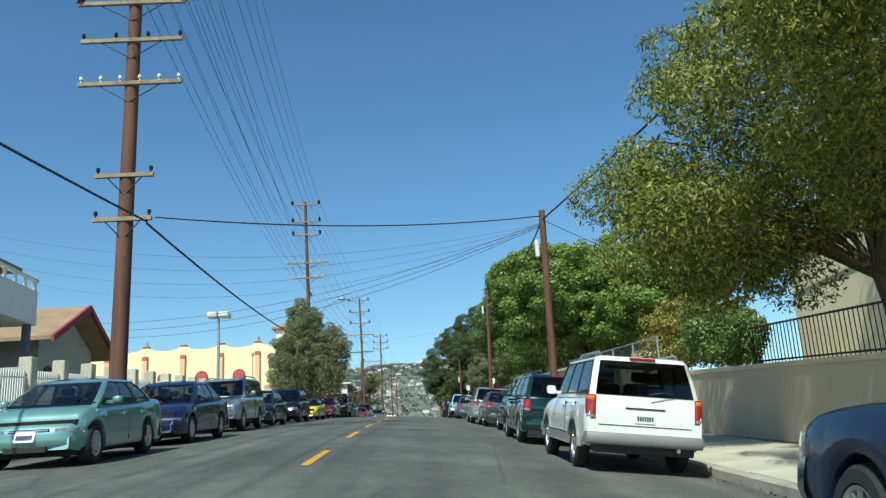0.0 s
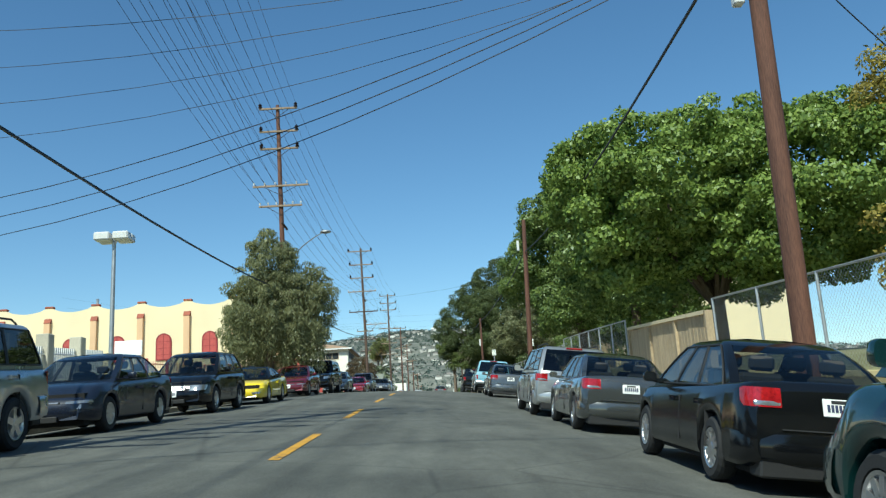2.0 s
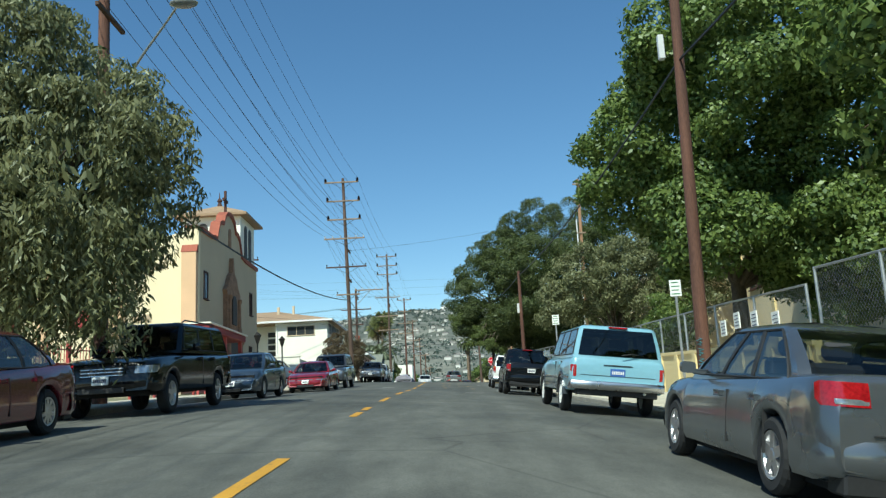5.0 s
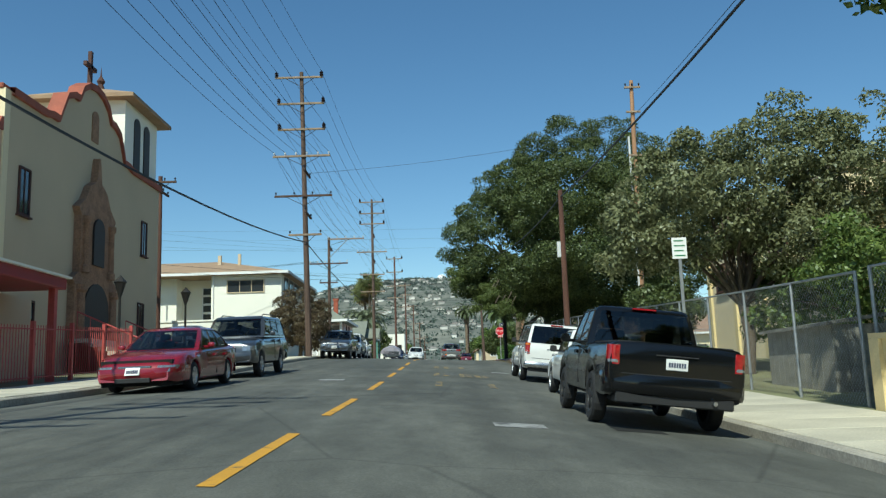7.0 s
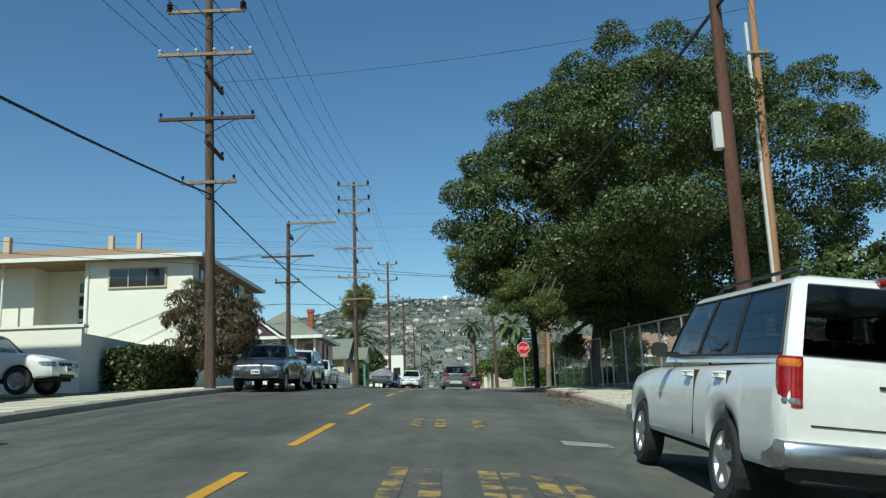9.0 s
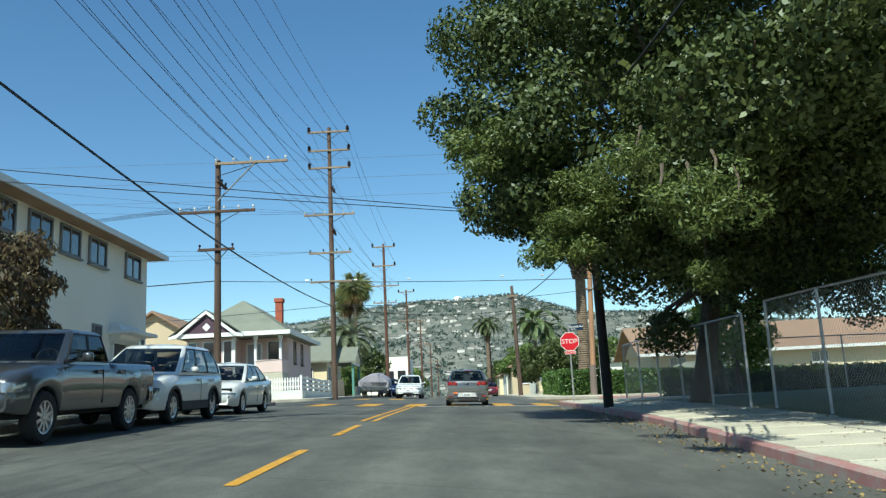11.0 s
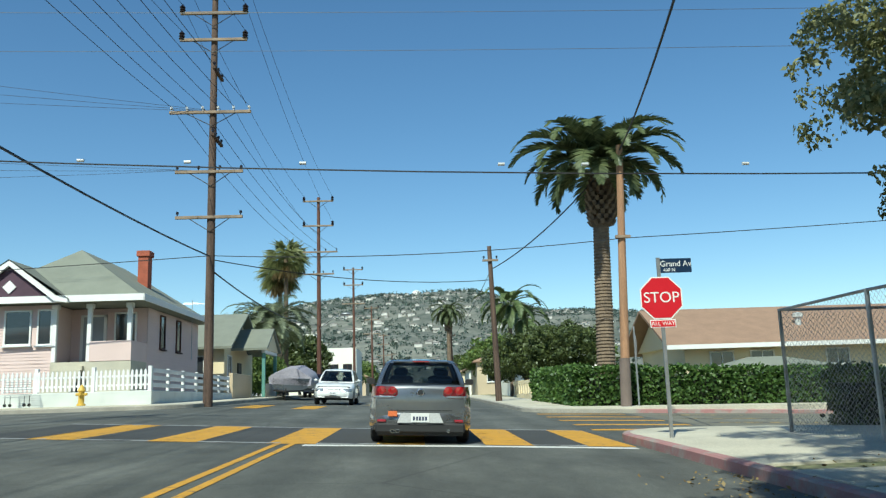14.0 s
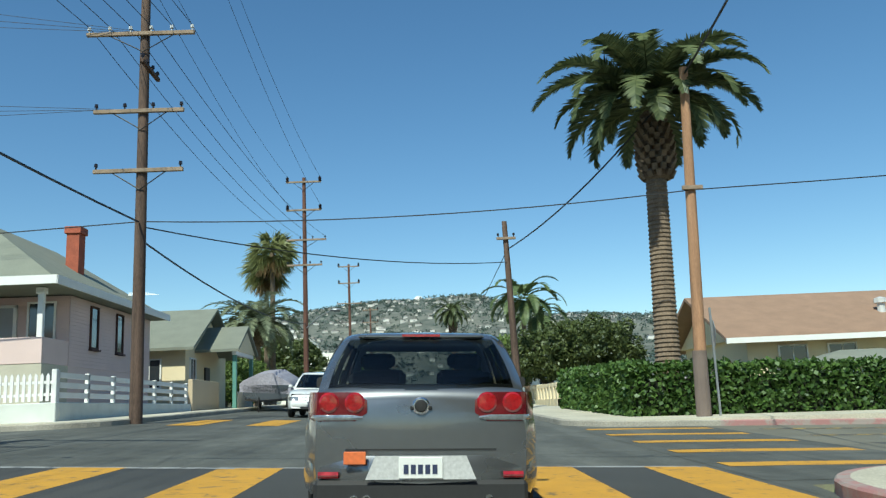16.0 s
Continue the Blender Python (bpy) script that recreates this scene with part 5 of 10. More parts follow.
tube(bm, (0.05, -0.2, 17.6 - D.location.z), (1.75, -0.2, 19.3 - D.location.z), 0.035, 0.035, 6)
part("brace", bm, STEEL, D, "pale diagonal steel brace")
E5, e5 = utility_pole(-8.85, 160.4, 26.7, [(26.35, -1.4, 1.35, 2, True), (25.05, -1.4, 1.4, 2, True), (23.85, -1.4, 1.4, 2, True), (20.65, -1.75, 1.6, 6, False), (18.1, -1.45, 1.3, 4, False), (16.2, -1.4, 1.3, 2, False), (22.4, -0.75, 0.75, 3, False, True, True), (19.5, -0.8, 0.8, 4, False, True, True)], "tall brown wooden corner pole with many crossarms", material=POLE_AGED)
F6, e6 = utility_pole(-8.2, 191.5, 24.8, [(24.45, -1.2, 1.2, 2, True), (22.45, -1.2, 1.2, 2, True), (20.35, -1.2, 1.5, 4, False), (18.6, -1.2, 1.2, 4, False)], "reddish-brown wooden pole beyond the crossing")
for k, (yy, tp) in enumerate(((228, 25.0), (262, 24.0), (300, 22.5), (345, 21.0))):
    utility_pole(-8.3 + 0.3 * k, yy, tp, [(tp - 0.3, -1.2, 1.2, 2, True), (tp - 2.2, -1.2, 1.2, 2, True), (tp - 4.5, -1.4, 1.4, 4, False)], "distant wooden pole with crossarms", base=road_z(-8, yy) + 0.1)

for a, b, sg in ((e1, e2, 1.1), (e2, e3, 1.1), (e3, e5, 1.0)):
    for i in range(2):
        cable(a[i], b[i], sg, 0.010)
        cable(a[i + 2], b[i + 2], sg, 0.010)
        cable(a[i + 4], b[i + 4], sg, 0.010)
    if b is not e5:
        for i in range(0, 6):
            p = a[min(len(a) - 1, 6 + i)]
            q = b[min(len(b) - 1, 6 + i)]
            cable(p, q, sg * 1.1, 0.011)
for i in range(4):
    cable(e1[12 + i], e2[12 + i], 1.0, 0.010)
for i in range(6):
    cable(e3[6 + i], e5[6 + i], 1.0, 0.011)
for i in range(4):
    cable(e5[i], e6[i], 0.8, 0.010)
    cable(e5[6 + i], e6[4 + i], 0.8, 0.011)
# lines come from behind the camera
for i in range(6):
    cable(e1[i], e1[i] + Vector((0.6, -46, -3.6)), 1.0, 0.010)
for i in range(6, 16):
    cable(e1[i], e1[i] + Vector((0.6, -46, -3.4)), 1.1, 0.011)
# lower communication cables along the left side
zc = 8.1
cable((-9.1 + bend(22), -26, 4.6), (-8.6 + bend(22), 22.3, 8.2), 0.5, 0.03, label="thick black cable along the poles", category="cable")
cable((-8.6 + bend(22), 22.3, 8.15), (-10.0, 69.8, 11.8), 0.5, 0.035, label="thick black cable along the poles", category="cable")
cable((-10.0, 69.9, 11.8), (-9.2, 118.2, 14.65), 0.9, 0.035, label="thick black cable along the poles", category="cable")
cable((-9.2, 118.2, 14.5), (-8.85, 160.2, 14.6), 0.6, 0.03, label="thick black cable along the poles", category="cable")
cable((-8.85, 160.4, 14.1), (-8.2, 191.3, 14.6), 0.6, 0.03, label="thick black cable along the poles", category="cable")
for i in range(3):
    cable(e4[i], e3[6 + i], 0.7, 0.010)
for i in range(4):
    cable(e4[5 + i], e4[5 + i] + Vector((-40, 3, 0.4)), 0.8, 0.010)


# street lamp on the second pole
def street_lamp(x, y, z, reach, label):
    ob = thing("street_lamp", Matrix.Translation((x, y, z)), label, "street lamp")
    bm = bmesh.new()
    polyline(bm, [(0, 0, -0.5), (reach * 0.4, -0.9, 0.0), (reach * 0.75, -1.8, 0.25), (reach, -2.6, 0.3)], [0.035, 0.035, 0.03, 0.03], 8)
    part("bracket", bm, STEEL, ob, smooth=True)
    bm = bmesh.new()
    bmesh.ops.create_uvsphere(bm, u_segments=12, v_segments=8, radius=0.5)
    for v in bm.verts:
        v.co = Vector((reach + 0.25 + v.co.x * 0.7, -2.8 + v.co.y * 0.4, 0.3 + v.co.z * 0.22))
    part("lamp_head", bm, STEEL, ob, "grey cobra-head lamp", smooth=True)


street_lamp(-9.75, 69.8, 14.6, 2.3, "grey street lamp arm on the wooden pole")
street_lamp(-8.1, 191.2, 14.8, 2.0, "grey street lamp arm on the far pole")

# right side poles
rp1, _ = utility_pole(3.65 + bend(29), 29.3, 10.1, [], "bare reddish-brown wooden pole leaning slightly", lean=(0.1, -0.1), r0=0.15, r1=0.115)
rp2, _ = utility_pole(4.64, 68.0, 15.2, [], "reddish-brown wooden pole with turquoise markings near its foot", lean=(0.3, 0.0), r0=0.165, r1=0.12)
rp3, _ = utility_pole(3.8, 103.0, 13.9, [], "brown wooden pole with a pale conduit box", lean=(0.0, 0.0), r0=0.135, r1=0.095)
wp, ew = utility_pole(10.75, 119.0, 24.5, [(24.0, -0.5, 0.5, 3, False), (22.4, -0.45, 0.45, 0, False), (19.6, -0.4, 0.4, 0, False)], "two-tone weathered wooden pole behind the fence", material=POLE_PALE, lean=(0.35, 0), base=lot_z(10.75, 119))
bm = bmesh.new()
box(bm, -0.14, -0.04, -0.21, -0.1, 2.2, 13.5)
part("conduit", bm, PORCELAIN_W, wp, "white conduit strip")
dp, _ = utility_pole(3.5, 132.5, 16.5, [], "black tarred wooden pole on the pavement", material=POLE_DARK, lean=(-0.1, 0), r0=0.15, r1=0.12)
rp5, _ = utility_pole(7.3, 159.3, 18.55, [(14.75, -0.3, 0.3, 0, False)], "pale orange-brown wooden pole with a grey sleeve", material=POLE_PALE, lean=(0.45, 0), r0=0.185, r1=0.13)
bm = bmesh.new()
tube(bm, (0, 0, -0.3), (0.06, 0, 1.85), 0.215, 0.205, 14)
part("sleeve", bm, surface("brown_grey_sleeve", (0.17, 0.13, 0.11), 0.8, vary=0.15), rp5, "grey-brown sleeve round the foot")
rp6, _ = utility_pole(3.85, 174.0, 17.25, [(16.4, -0.45, 0.45, 2, False)], "brown wooden pole beyond the crossing", lean=(-0.2, 0), material=POLE_AGED)
rp7, _ = utility_pole(4.0, 240.0, 18.0, [(17.2, -0.6, 0.6, 2, False)], "distant brown pole at the kerb")
for ob, zb in ((rp1, 5.9), (rp2, 8.2), (rp3, 4.4)):
    bm = bmesh.new()
    box(bm, -0.25, -0.1, -0.08, 0.08, zb + 0.3, zb + 0.95, 0.02)
    part("conduit_box", bm, PORCELAIN_W, ob, "pale grey box")
TURQUOISE = surface("turquoise_spray", (0.05, 0.22, 0.26), 0.7, vary=0.3, scale=8)
for zz, turn in ((0.45, 0.0), (0.66, 0.5), (0.9, -0.3), (1.12, 0.2), (1.36, -0.5)):
    bm = bmesh.new()
    polyline(bm, [(-0.155 * math.sin(0.5 + 0.5 * math.sin(2.2 * k + turn)), -0.162 * math.cos(0.5 + 0.5 * math.sin(2.2 * k + turn)), zz + 0.028 * k) for k in range(7)], [0.009] * 7, 5)
    part("paint_mark", bm, TURQUOISE, rp2, "turquoise sprayed scrawl")

top1 = Vector((3.75 + bend(29), 29.2, 9.75))
top2 = Vector((4.87, 68.0, 13.2))
top3 = Vector((3.8, 103.0, 13.6))
topd = Vector((2.7, 132.5, 15.6))
top5 = Vector((7.75, 159.3, 18.35))
top6 = Vector((3.72, 174, 15.9))
cable((9.0, -20, 7.5), top1, 0.5, 0.03, label="thick black cable on the poles above the fences", category="cable")
cable(top1, top2, 0.6, 0.03, label="thick black cable on the poles above the fences", category="cable")
cable(top2, top3, 0.5, 0.03, label="thick black cable on the poles above the fences", category="cable")
cable(top2, Vector((10.9, 119, 22.0)), 0.3, 0.012)
cable(top3, topd, 0.5, 0.03, label="thick black cable on the poles above the fences", category="cable")
cable(topd, top5, 0.5, 0.03, label="thick black cable on the poles above the fences", category="cable")
cable(top5, top6, 0.5, 0.03, label="thick black cable on the poles above the fences", category="cable")
cable(top6, (4.0, 240, 17), 0.6, 0.02)
# wires across the street from the first right-hand pole
cable(top1 + Vector((0, 0, 0.15)), (-8.4 + bend(22), 22.4, 8.35), 0.32, 0.022, label="black service cable across the street", category="cable")
for k in range(3):
    cable(top1 + Vector((0, 0, -0.1 - 0.05 * k)), (-18, 38.5 + 0.6 * k, 8.6 - 0.22 * k), 1.15 + 0.12 * k, 0.009, label="black service cable across the street", category="cable")
for k in range(4):
    cable(top1 + Vector((0, 0, -0.15 - 0.05 * k)), (-18, 31.6 + 0.9 * k, 11.0 - 0.42 * k), 1.15 + 0.15 * k, 0.005, label="black service cable across the street", category="cable")
cable(top1, (16, 40, 9.0), 0.5, 0.012)
# wires over the crossing
cable((-60, 143.6, 14.3), (-11.5, 144.0, 13.95), 0.5, 0.028, label="thick black cable over the crossing", category="cable")
cable((-11.5, 144.2, 13.95), (40, 145.0, 14.0), 0.8, 0.018, label="thick black cable over the crossing", category="cable")
cable((-8.85, 160.4, 14.65), (7.6, 159.2, 14.7), 0.3, 0.02, label="thick black cable over the crossing", category="cable")
cable((7.6, 159.2, 14.7), (60, 160, 18.6), 0.5, 0.02, label="thick black cable over the crossing", category="cable")
cable((-60, 160.4, 13.7), (-8.85, 160.4, 14.65), 0.4, 0.02, label="thick black cable over the crossing", category="cable")
cable((-8.85, 160.4, 14.5), (3.72, 174, 15.3), 0.45, 0.026, label="thick black cable over the crossing", category="cable")
cable((-40, 116, 15.8), (16, 134.6, 12.2), 0.2, 0.012, label="black cable over the street", category="cable")
cable((-40, 115, 14.7), (16, 135.2, 12.6), 0.2, 0.012, label="black cable over the street", category="cable")
for k in range(3):
    cable((-50, 150 + k, 22.6 - 0.8 * k), (50, 150 + k, 21.5 - 0.8 * k), 0.9, 0.008, WIRE_PALE, "thin bare wire over the crossing")
for k in range(6):
    cable((-8.85 - 0.25 * k, 160.3, 20.75 if k < 3 else 18.2), (-60, 148 + 2.5 * k, 27.0 - 1.3 * k), 0.9, 0.008)
utility_pole(-17.6, 116.5, 18.6, [(18.2, -1.0, 1.0, 4, False, False, True), (17.6, -0.9, 0.9, 3, False, True, True)], "brown wooden pole with a transformer behind the church", base=lot_z(-17.6, 116.5) - 0.2, r0=0.17)
bm = bmesh.new()
lathe(bm, [(0.001, 15.2), (0.3, 15.2), (0.32, 15.3), (0.32, 16.4), (0.28, 16.5), (0.001, 16.55)], 14, "z")
for v in bm.verts:
    v.co += Vector((-18.1, 116.4, 0))
tagged(part("transformer", bm, STEEL, smooth=True), "grey steel transformer can on the wooden pole", "transformer")
cable((-9.1, 118.4, 19.0), (10.9, 119.0, 21.5), 0.4, 0.010)
# marker sleeves on the wires
bm = bmesh.new()
for x in (-7.6, -5.4, -3, 1.2, 3.0, 6.5):
    t = (x + 11.5) / 51.5
    z = 13.95 + 0.05 * t - 0.55 * 4 * t * (1 - t)
    tube(bm, (x, 144.2 + 0.8 * t, z), (x + 0.14, 144.2 + 0.8 * t, z), 0.036, 0.036, 8)
tagged(part("cable_clamp", bm, PORCELAIN_W), "pale splice sleeves on the black cable", "cable", kind="stuff")


# flood-light mast by the church lot
fl = thing("flood_light", Matrix.Translation((-12.9, 49.1, walk_z(-12.9, 49.1))), "grey steel mast with four flood lamps", "flood light")
fh = 10.55 - walk_z(-12.9, 49.1)
bm = bmesh.new()
tube(bm, (0, 0, -0.2), (0, 0, fh), 0.10, 0.07, 10)
part("mast", bm, STEEL, fl, smooth=True)
for k, (dx, dy) in enumerate(((-0.35, -0.2), (0.35, -0.2), (-0.35, 0.25), (0.35, 0.25))):
    bm = bmesh.new()
    box(bm, dx - 0.3, dx + 0.3, dy - 0.2, dy + 0.2, fh - 0.1, fh + 0.22, 0.05)
    part("lamp", bm, PORCELAIN_W, fl, "pale flood lamp housing")


# ---- walls and fences on the right ----
def wall_run(name, pts, h, t, material, label, cap=None, x0=None):
    """A wall of thickness t on the lot side of points (x, y), its top following the ground."""
    ob = tagged(new(name), label, kind="structure")
    bm = bmesh.new()
    for (x, y), (x2, y2) in zip(pts, pts[1:]):
        z, z2 = walk_z(x, y), walk_z(x2, y2)
        v = [bm.verts.new(p) for p in ((x, y, z - 0.4), (x2, y2, z2 - 0.4), (x2 + t, y2, z2 - 0.4), (x + t, y, z - 0.4), (x, y, z + h), (x2, y2, z2 + h), (x2 + t, y2, z2 + h), (x + t, y, z + h))]
        for f in ((0, 1, 5, 4), (1, 2, 6, 5), (2, 3, 7, 6), (3, 0, 4, 7), (4, 5, 6, 7)):
            bm.faces.new([v[i] for i in f])
    bmesh.ops.recalc_face_normals(bm, faces=bm.faces)
    part("face", bm, material, ob)
    if cap:
        bm = bmesh.new()
        for (x, y), (x2, y2) in zip(pts, pts[1:]):
            z, z2 = walk_z(x, y) + h, walk_z(x2, y2) + h
            v = [bm.verts.new(p) for p in ((x - 0.05, y, z), (x2 - 0.05, y2, z2), (x2 + t + 0.05, y2, z2), (x + t + 0.05, y, z), (x - 0.05, y, z + 0.1), (x2 - 0.05, y2, z2 + 0.1), (x2 + t + 0.05, y2, z2 + 0.1), (x + t + 0.05, y, z + 0.1))]
            for f in ((0, 1, 5, 4), (1, 2, 6, 5), (2, 3, 7, 6), (3, 0, 4, 7), (4, 5, 6, 7), (3, 2, 1, 0)):
                bm.faces.new([v[i] for i in f])
        bmesh.ops.recalc_face_normals(bm, faces=bm.faces)
        part("cap", bm, cap, ob)
    return ob


def run(x, y0, y1, step=2.0):
    return [(x + bend(y), y) for y in span(y0, y1, step)]


WX = 6.25
wall_run("wall_school", run(WX, -30, 25), 1.5, 0.25, STUCCO_TAN, "tan stucco retaining wall with a low cap", WALL_BEIGE)
wall_run("wall_school", run(WX, 25.3, 40), 0.75, 0.25, WALL_YEL, "low pale yellow wall under a chain-link fence", WALL_YEL)
wall_run("wall_school", run(WX, 49, 65.5), 0.9, 0.25, WALL_YEL, "low pale yellow wall under a chain-link fence", WALL_YEL)
w2 = wall_run("wall_school", run(WX, 65.7, 84), 1.2, 0.25, WALL_YEL, "pale yellow wall with pilasters and a cap", WALL_YEL)
for y in span(66, 83.8, 2.0):
    bm = bmesh.new()
    z = walk_z(WX, y)
    box(bm, WX - 0.07, WX, y - 0.16, y + 0.16, z - 0.3, z + 1.2)
    part("pilaster", bm, WALL_YEL, w2)


def chain_fence(x, y0, y1, base, h, label, across=None, bay=2.8):
    """Posts, rails and woven wire, along y (or along x, at y0, when across gives its far end)."""
    ob = thing("chain_link_fence", None, label, "fence")
    stops = span(y0, y1, bay) if across is None else span(x, across, bay)

    def at(s):
        if across is None:
            xx = x + bend(s)
            return Vector((xx, s, walk_z(xx, s) + base))
        return Vector((s, y0, walk_z(s, y0) + base))

    for s in stops:
        bm = bmesh.new()
        p = at(s)
        tube(bm, p - Vector((0, 0, 0.3)), p + Vector((0, 0, h)), 0.035, 0.035, 8)
        part("post", bm, STEEL, ob, smooth=True)
    for a, b in zip(stops, stops[1:]):
        p, q = at(a), at(b)
        bm = bmesh.new()
        tube(bm, p + Vector((0, 0, h - 0.02)), q + Vector((0, 0, h - 0.02)), 0.025, 0.025, 6)
        part("rail", bm, STEEL, ob, smooth=True)
        verts, faces = [], []
        L = (q - p).length
        cell, w = 0.11, 0.0042
        d = (q - p) / L

        def put(u0, v0, u1, v1):
            n = len(verts)
            for u, v, s in ((u0, v0, -w), (u0, v0, w), (u1, v1, w), (u1, v1, -w)):
                c = p + d * u
                verts.append((c.x, c.y, c.z + v + s))
            faces.append((n, n + 1, n + 2, n + 3))

        k = -h
        while k < L:
            u0, v0, u1, v1 = k, 0, k + h, h
            if u0 < 0:
                v0, u0 = -u0, 0
            if u1 > L:
                v1, u1 = h - (u1 - L), L
            if u1 > u0 and v1 > v0:
                put(u0, v0, u1, v1)
                put(u0, h - v0, u1, h - v1)
            k += cell
        shared("wire_mesh", data("wire_mesh", verts, faces, STEEL), ob)
    return ob


chain_fence(WX + 0.12, 25.5, 40, 0.85, 1.9, "galvanised chain-link fence on the low yellow wall")
chain_fence(WX + 0.12, 50, 65.5, 1.0, 1.8, "galvanised chain-link fence on the low yellow wall")
chain_fence(WX + 0.12, 66, 84, 1.3, 1.2, "galvanised chain-link fence with notices on the yellow wall")
chain_fence(WX + 0.1, 84.5, 127, 0.0, 2.45, "tall galvanised chain-link fence along the pavement")
chain_fence(5.95, 127.5, 142.2, 0.0, 2.2, "galvanised chain-link fence by the corner lot")
chain_fence(5.95, 142.2, 142.2, 0.0, 2.2, "galvanised chain-link fence by the corner lot", across=24)
for y, dz in ((67.6, 1.6), (68.9, 1.7), (70.1, 1.75), (71.2, 1.6)):
    bm = bmesh.new()
    z = walk_z(WX, y) + dz
    box(bm, WX + 0.02, WX + 0.05, y - 0.2, y + 0.2, z, z + 0.42)
    nb = tagged(part("notice", bm, SIGN_WHITE), "white paper notice tied to the fence", "notice")
    bm = bmesh.new()
    for k in range(4):
        box(bm, WX + 0.012, WX + 0.02, y - 0.15, y + 0.14 - 0.05 * (k % 2), z + 0.07 + 0.085 * k, z + 0.09 + 0.085 * k)
    part("text_bar", bm, INK, nb)

# iron railing on the retaining wall
ir = thing("iron_railing", None, "black iron railing on top of the tan wall", "railing")
for y in span(-6, 18.5, 0.16):
    bm = bmesh.new()
    x = WX + 0.14 + bend(y)
    z = walk_z(x, y) + 1.6
    tube(bm, (x, y, z), (x, y, z + 0.85), 0.011, 0.011, 5)
    part("baluster", bm, DARK_STEEL, ir)
for a, b in zip(span(-6, 18.5, 2), span(-6, 18.5, 2)[1:]):
    for hh in (0.06, 0.82):
        bm = bmesh.new()
        p, q = [Vector((WX + 0.14 + bend(y), y, walk_z(WX + bend(y), y) + 1.6 + hh)) for y in (a, b)]
        tube(bm, p, q, 0.02, 0.02, 6)
        part("rail", bm, DARK_STEEL, ir)

# tan board fence and gate
bf = thing("board_fence", None, "weathered tan board fence with posts", "fence")
for y in span(40.4, 48.8, 0.3):
    bm = bmesh.new()
    x = WX + bend(y)
    z = walk_z(x, y)
    box(bm, x, x + 0.04, y - 0.14, y + 0.14, z - 0.1, z + 2.35 + R.uniform(-0.02, 0.02), 0.006)
    part("board", bm, WOOD_FENCE, bf)
for y in (40.2, 43.0, 46.0, 48.9):
    x = WX + bend(y)
    bm = bmesh.new()
    box(bm, x - 0.08, x + 0.12, y - 0.08, y + 0.08, walk_z(x, y) - 0.2, walk_z(x, y) + 2.45)
    part("post", bm, WOOD_FENCE, bf)
for a, b in zip(span(40.2, 48.9, 1.5), span(40.2, 48.9, 1.5)[1:]):
    xa = WX + bend(a)
    bm = bmesh.new()
    v = []
    for yy in (a, b):
        z = walk_z(xa, yy) + 2.36
        v += [bm.verts.new(c) for c in ((xa - 0.1, yy, z), (xa + 0.2, yy, z), (xa + 0.2, yy, z + 0.1), (xa - 0.1, yy, z + 0.1))]
    for f in ((0, 1, 5, 4), (1, 2, 6, 5), (2, 3, 7, 6), (3, 0, 4, 7)):
        bm.faces.new([v[i] for i in f])
    bmesh.ops.recalc_face_normals(bm, faces=bm.faces)
    part("cap_rail", bm, WALL_BEIGE, bf)


# ---- signs ----
IVY_INK = surface("green_sign_ink", (0.05, 0.22, 0.10), 0.5, vary=0.05, bump=0)


def plate_sign(name, x, y, h, w, hh, material, label, category="sign", bars=0, ink=IVY_INK):
    z = walk_z(x, y)
    ob = thing(name, Matrix.Translation((x, y, z)), label, category)
    bm = bmesh.new()
    box(bm, -0.03, 0.03, -0.015, 0.02, -0.3, h + hh)
    part("post", bm, STEEL, ob)
    bm = bmesh.new()
    box(bm, -w / 2, w / 2, -0.03, -0.02, h, h + hh, 0.004)
    pl = part("panel", bm, material, ob)
    bm = bmesh.new()
    for k in range(bars):
        zz = h + hh * (0.15 + 0.7 * k / max(1, bars - 1))
        box(bm, -w * 0.36, w * (0.36 - 0.1 * (k % 2)), -0.036, -0.03, zz - 0.013, zz + 0.013)
    if bars:
        part("text_bar", bm, ink, pl)
    else:
        bm.free()
    return ob


plate_sign("parking_sign", 5.2, 71.6, 2.8, 0.32, 0.46, SIGN_WHITE, "white parking sign on a steel post", bars=4)
plate_sign("parking_sign", 3.85, 86.9, 3.05, 0.32, 0.46, SIGN_WHITE, "white parking sign on a steel post", bars=4)


def lettering(name, text, size, m, material, parent, ext=0.002):
    cu = bpy.data.curves.new(name, "FONT")
    cu.body, cu.size, cu.extrude, cu.align_x, cu.align_y = text, size, ext, "CENTER", "CENTER"
    ob = bpy.data.objects.new(name, cu)
    scene.collection.objects.link(ob)
    dg = bpy.context.evaluated_depsgraph_get()
    me = bpy.data.meshes.new_from_object(ob.evaluated_get(dg))
    bpy.data.objects.remove(ob)
    me.materials.clear()
    me.materials.append(material)
    return shared(name, me, parent, m)


def octagon(r):
    return [(r * math.cos(radians(22.5 + 45 * k)), r * math.sin(radians(22.5 + 45 * k))) for k in range(8)]


SX, SY = 3.75, 142.0
sz = 7.9
st = thing("stop_sign", Matrix.Translation((SX, SY, sz)), "red octagonal stop sign on a steel post with name plate", "stop sign")
bm = bmesh.new()
box(bm, -0.03, 0.03, 0.0, 0.04, -0.4, 3.15)
part("post", bm, STEEL, st)
face = Matrix.Translation((0, 0, 10.32 - sz)) @ pose(0, 0, 0, 90, 0, 0)
bm = bmesh.new()
prism(bm, octagon(0.41), 0.012, face)
bmesh.ops.recalc_face_normals(bm, faces=bm.faces)
pn = part("panel", bm, SIGN_WHITE, st, "white edged octagonal panel")
bm = bmesh.new()
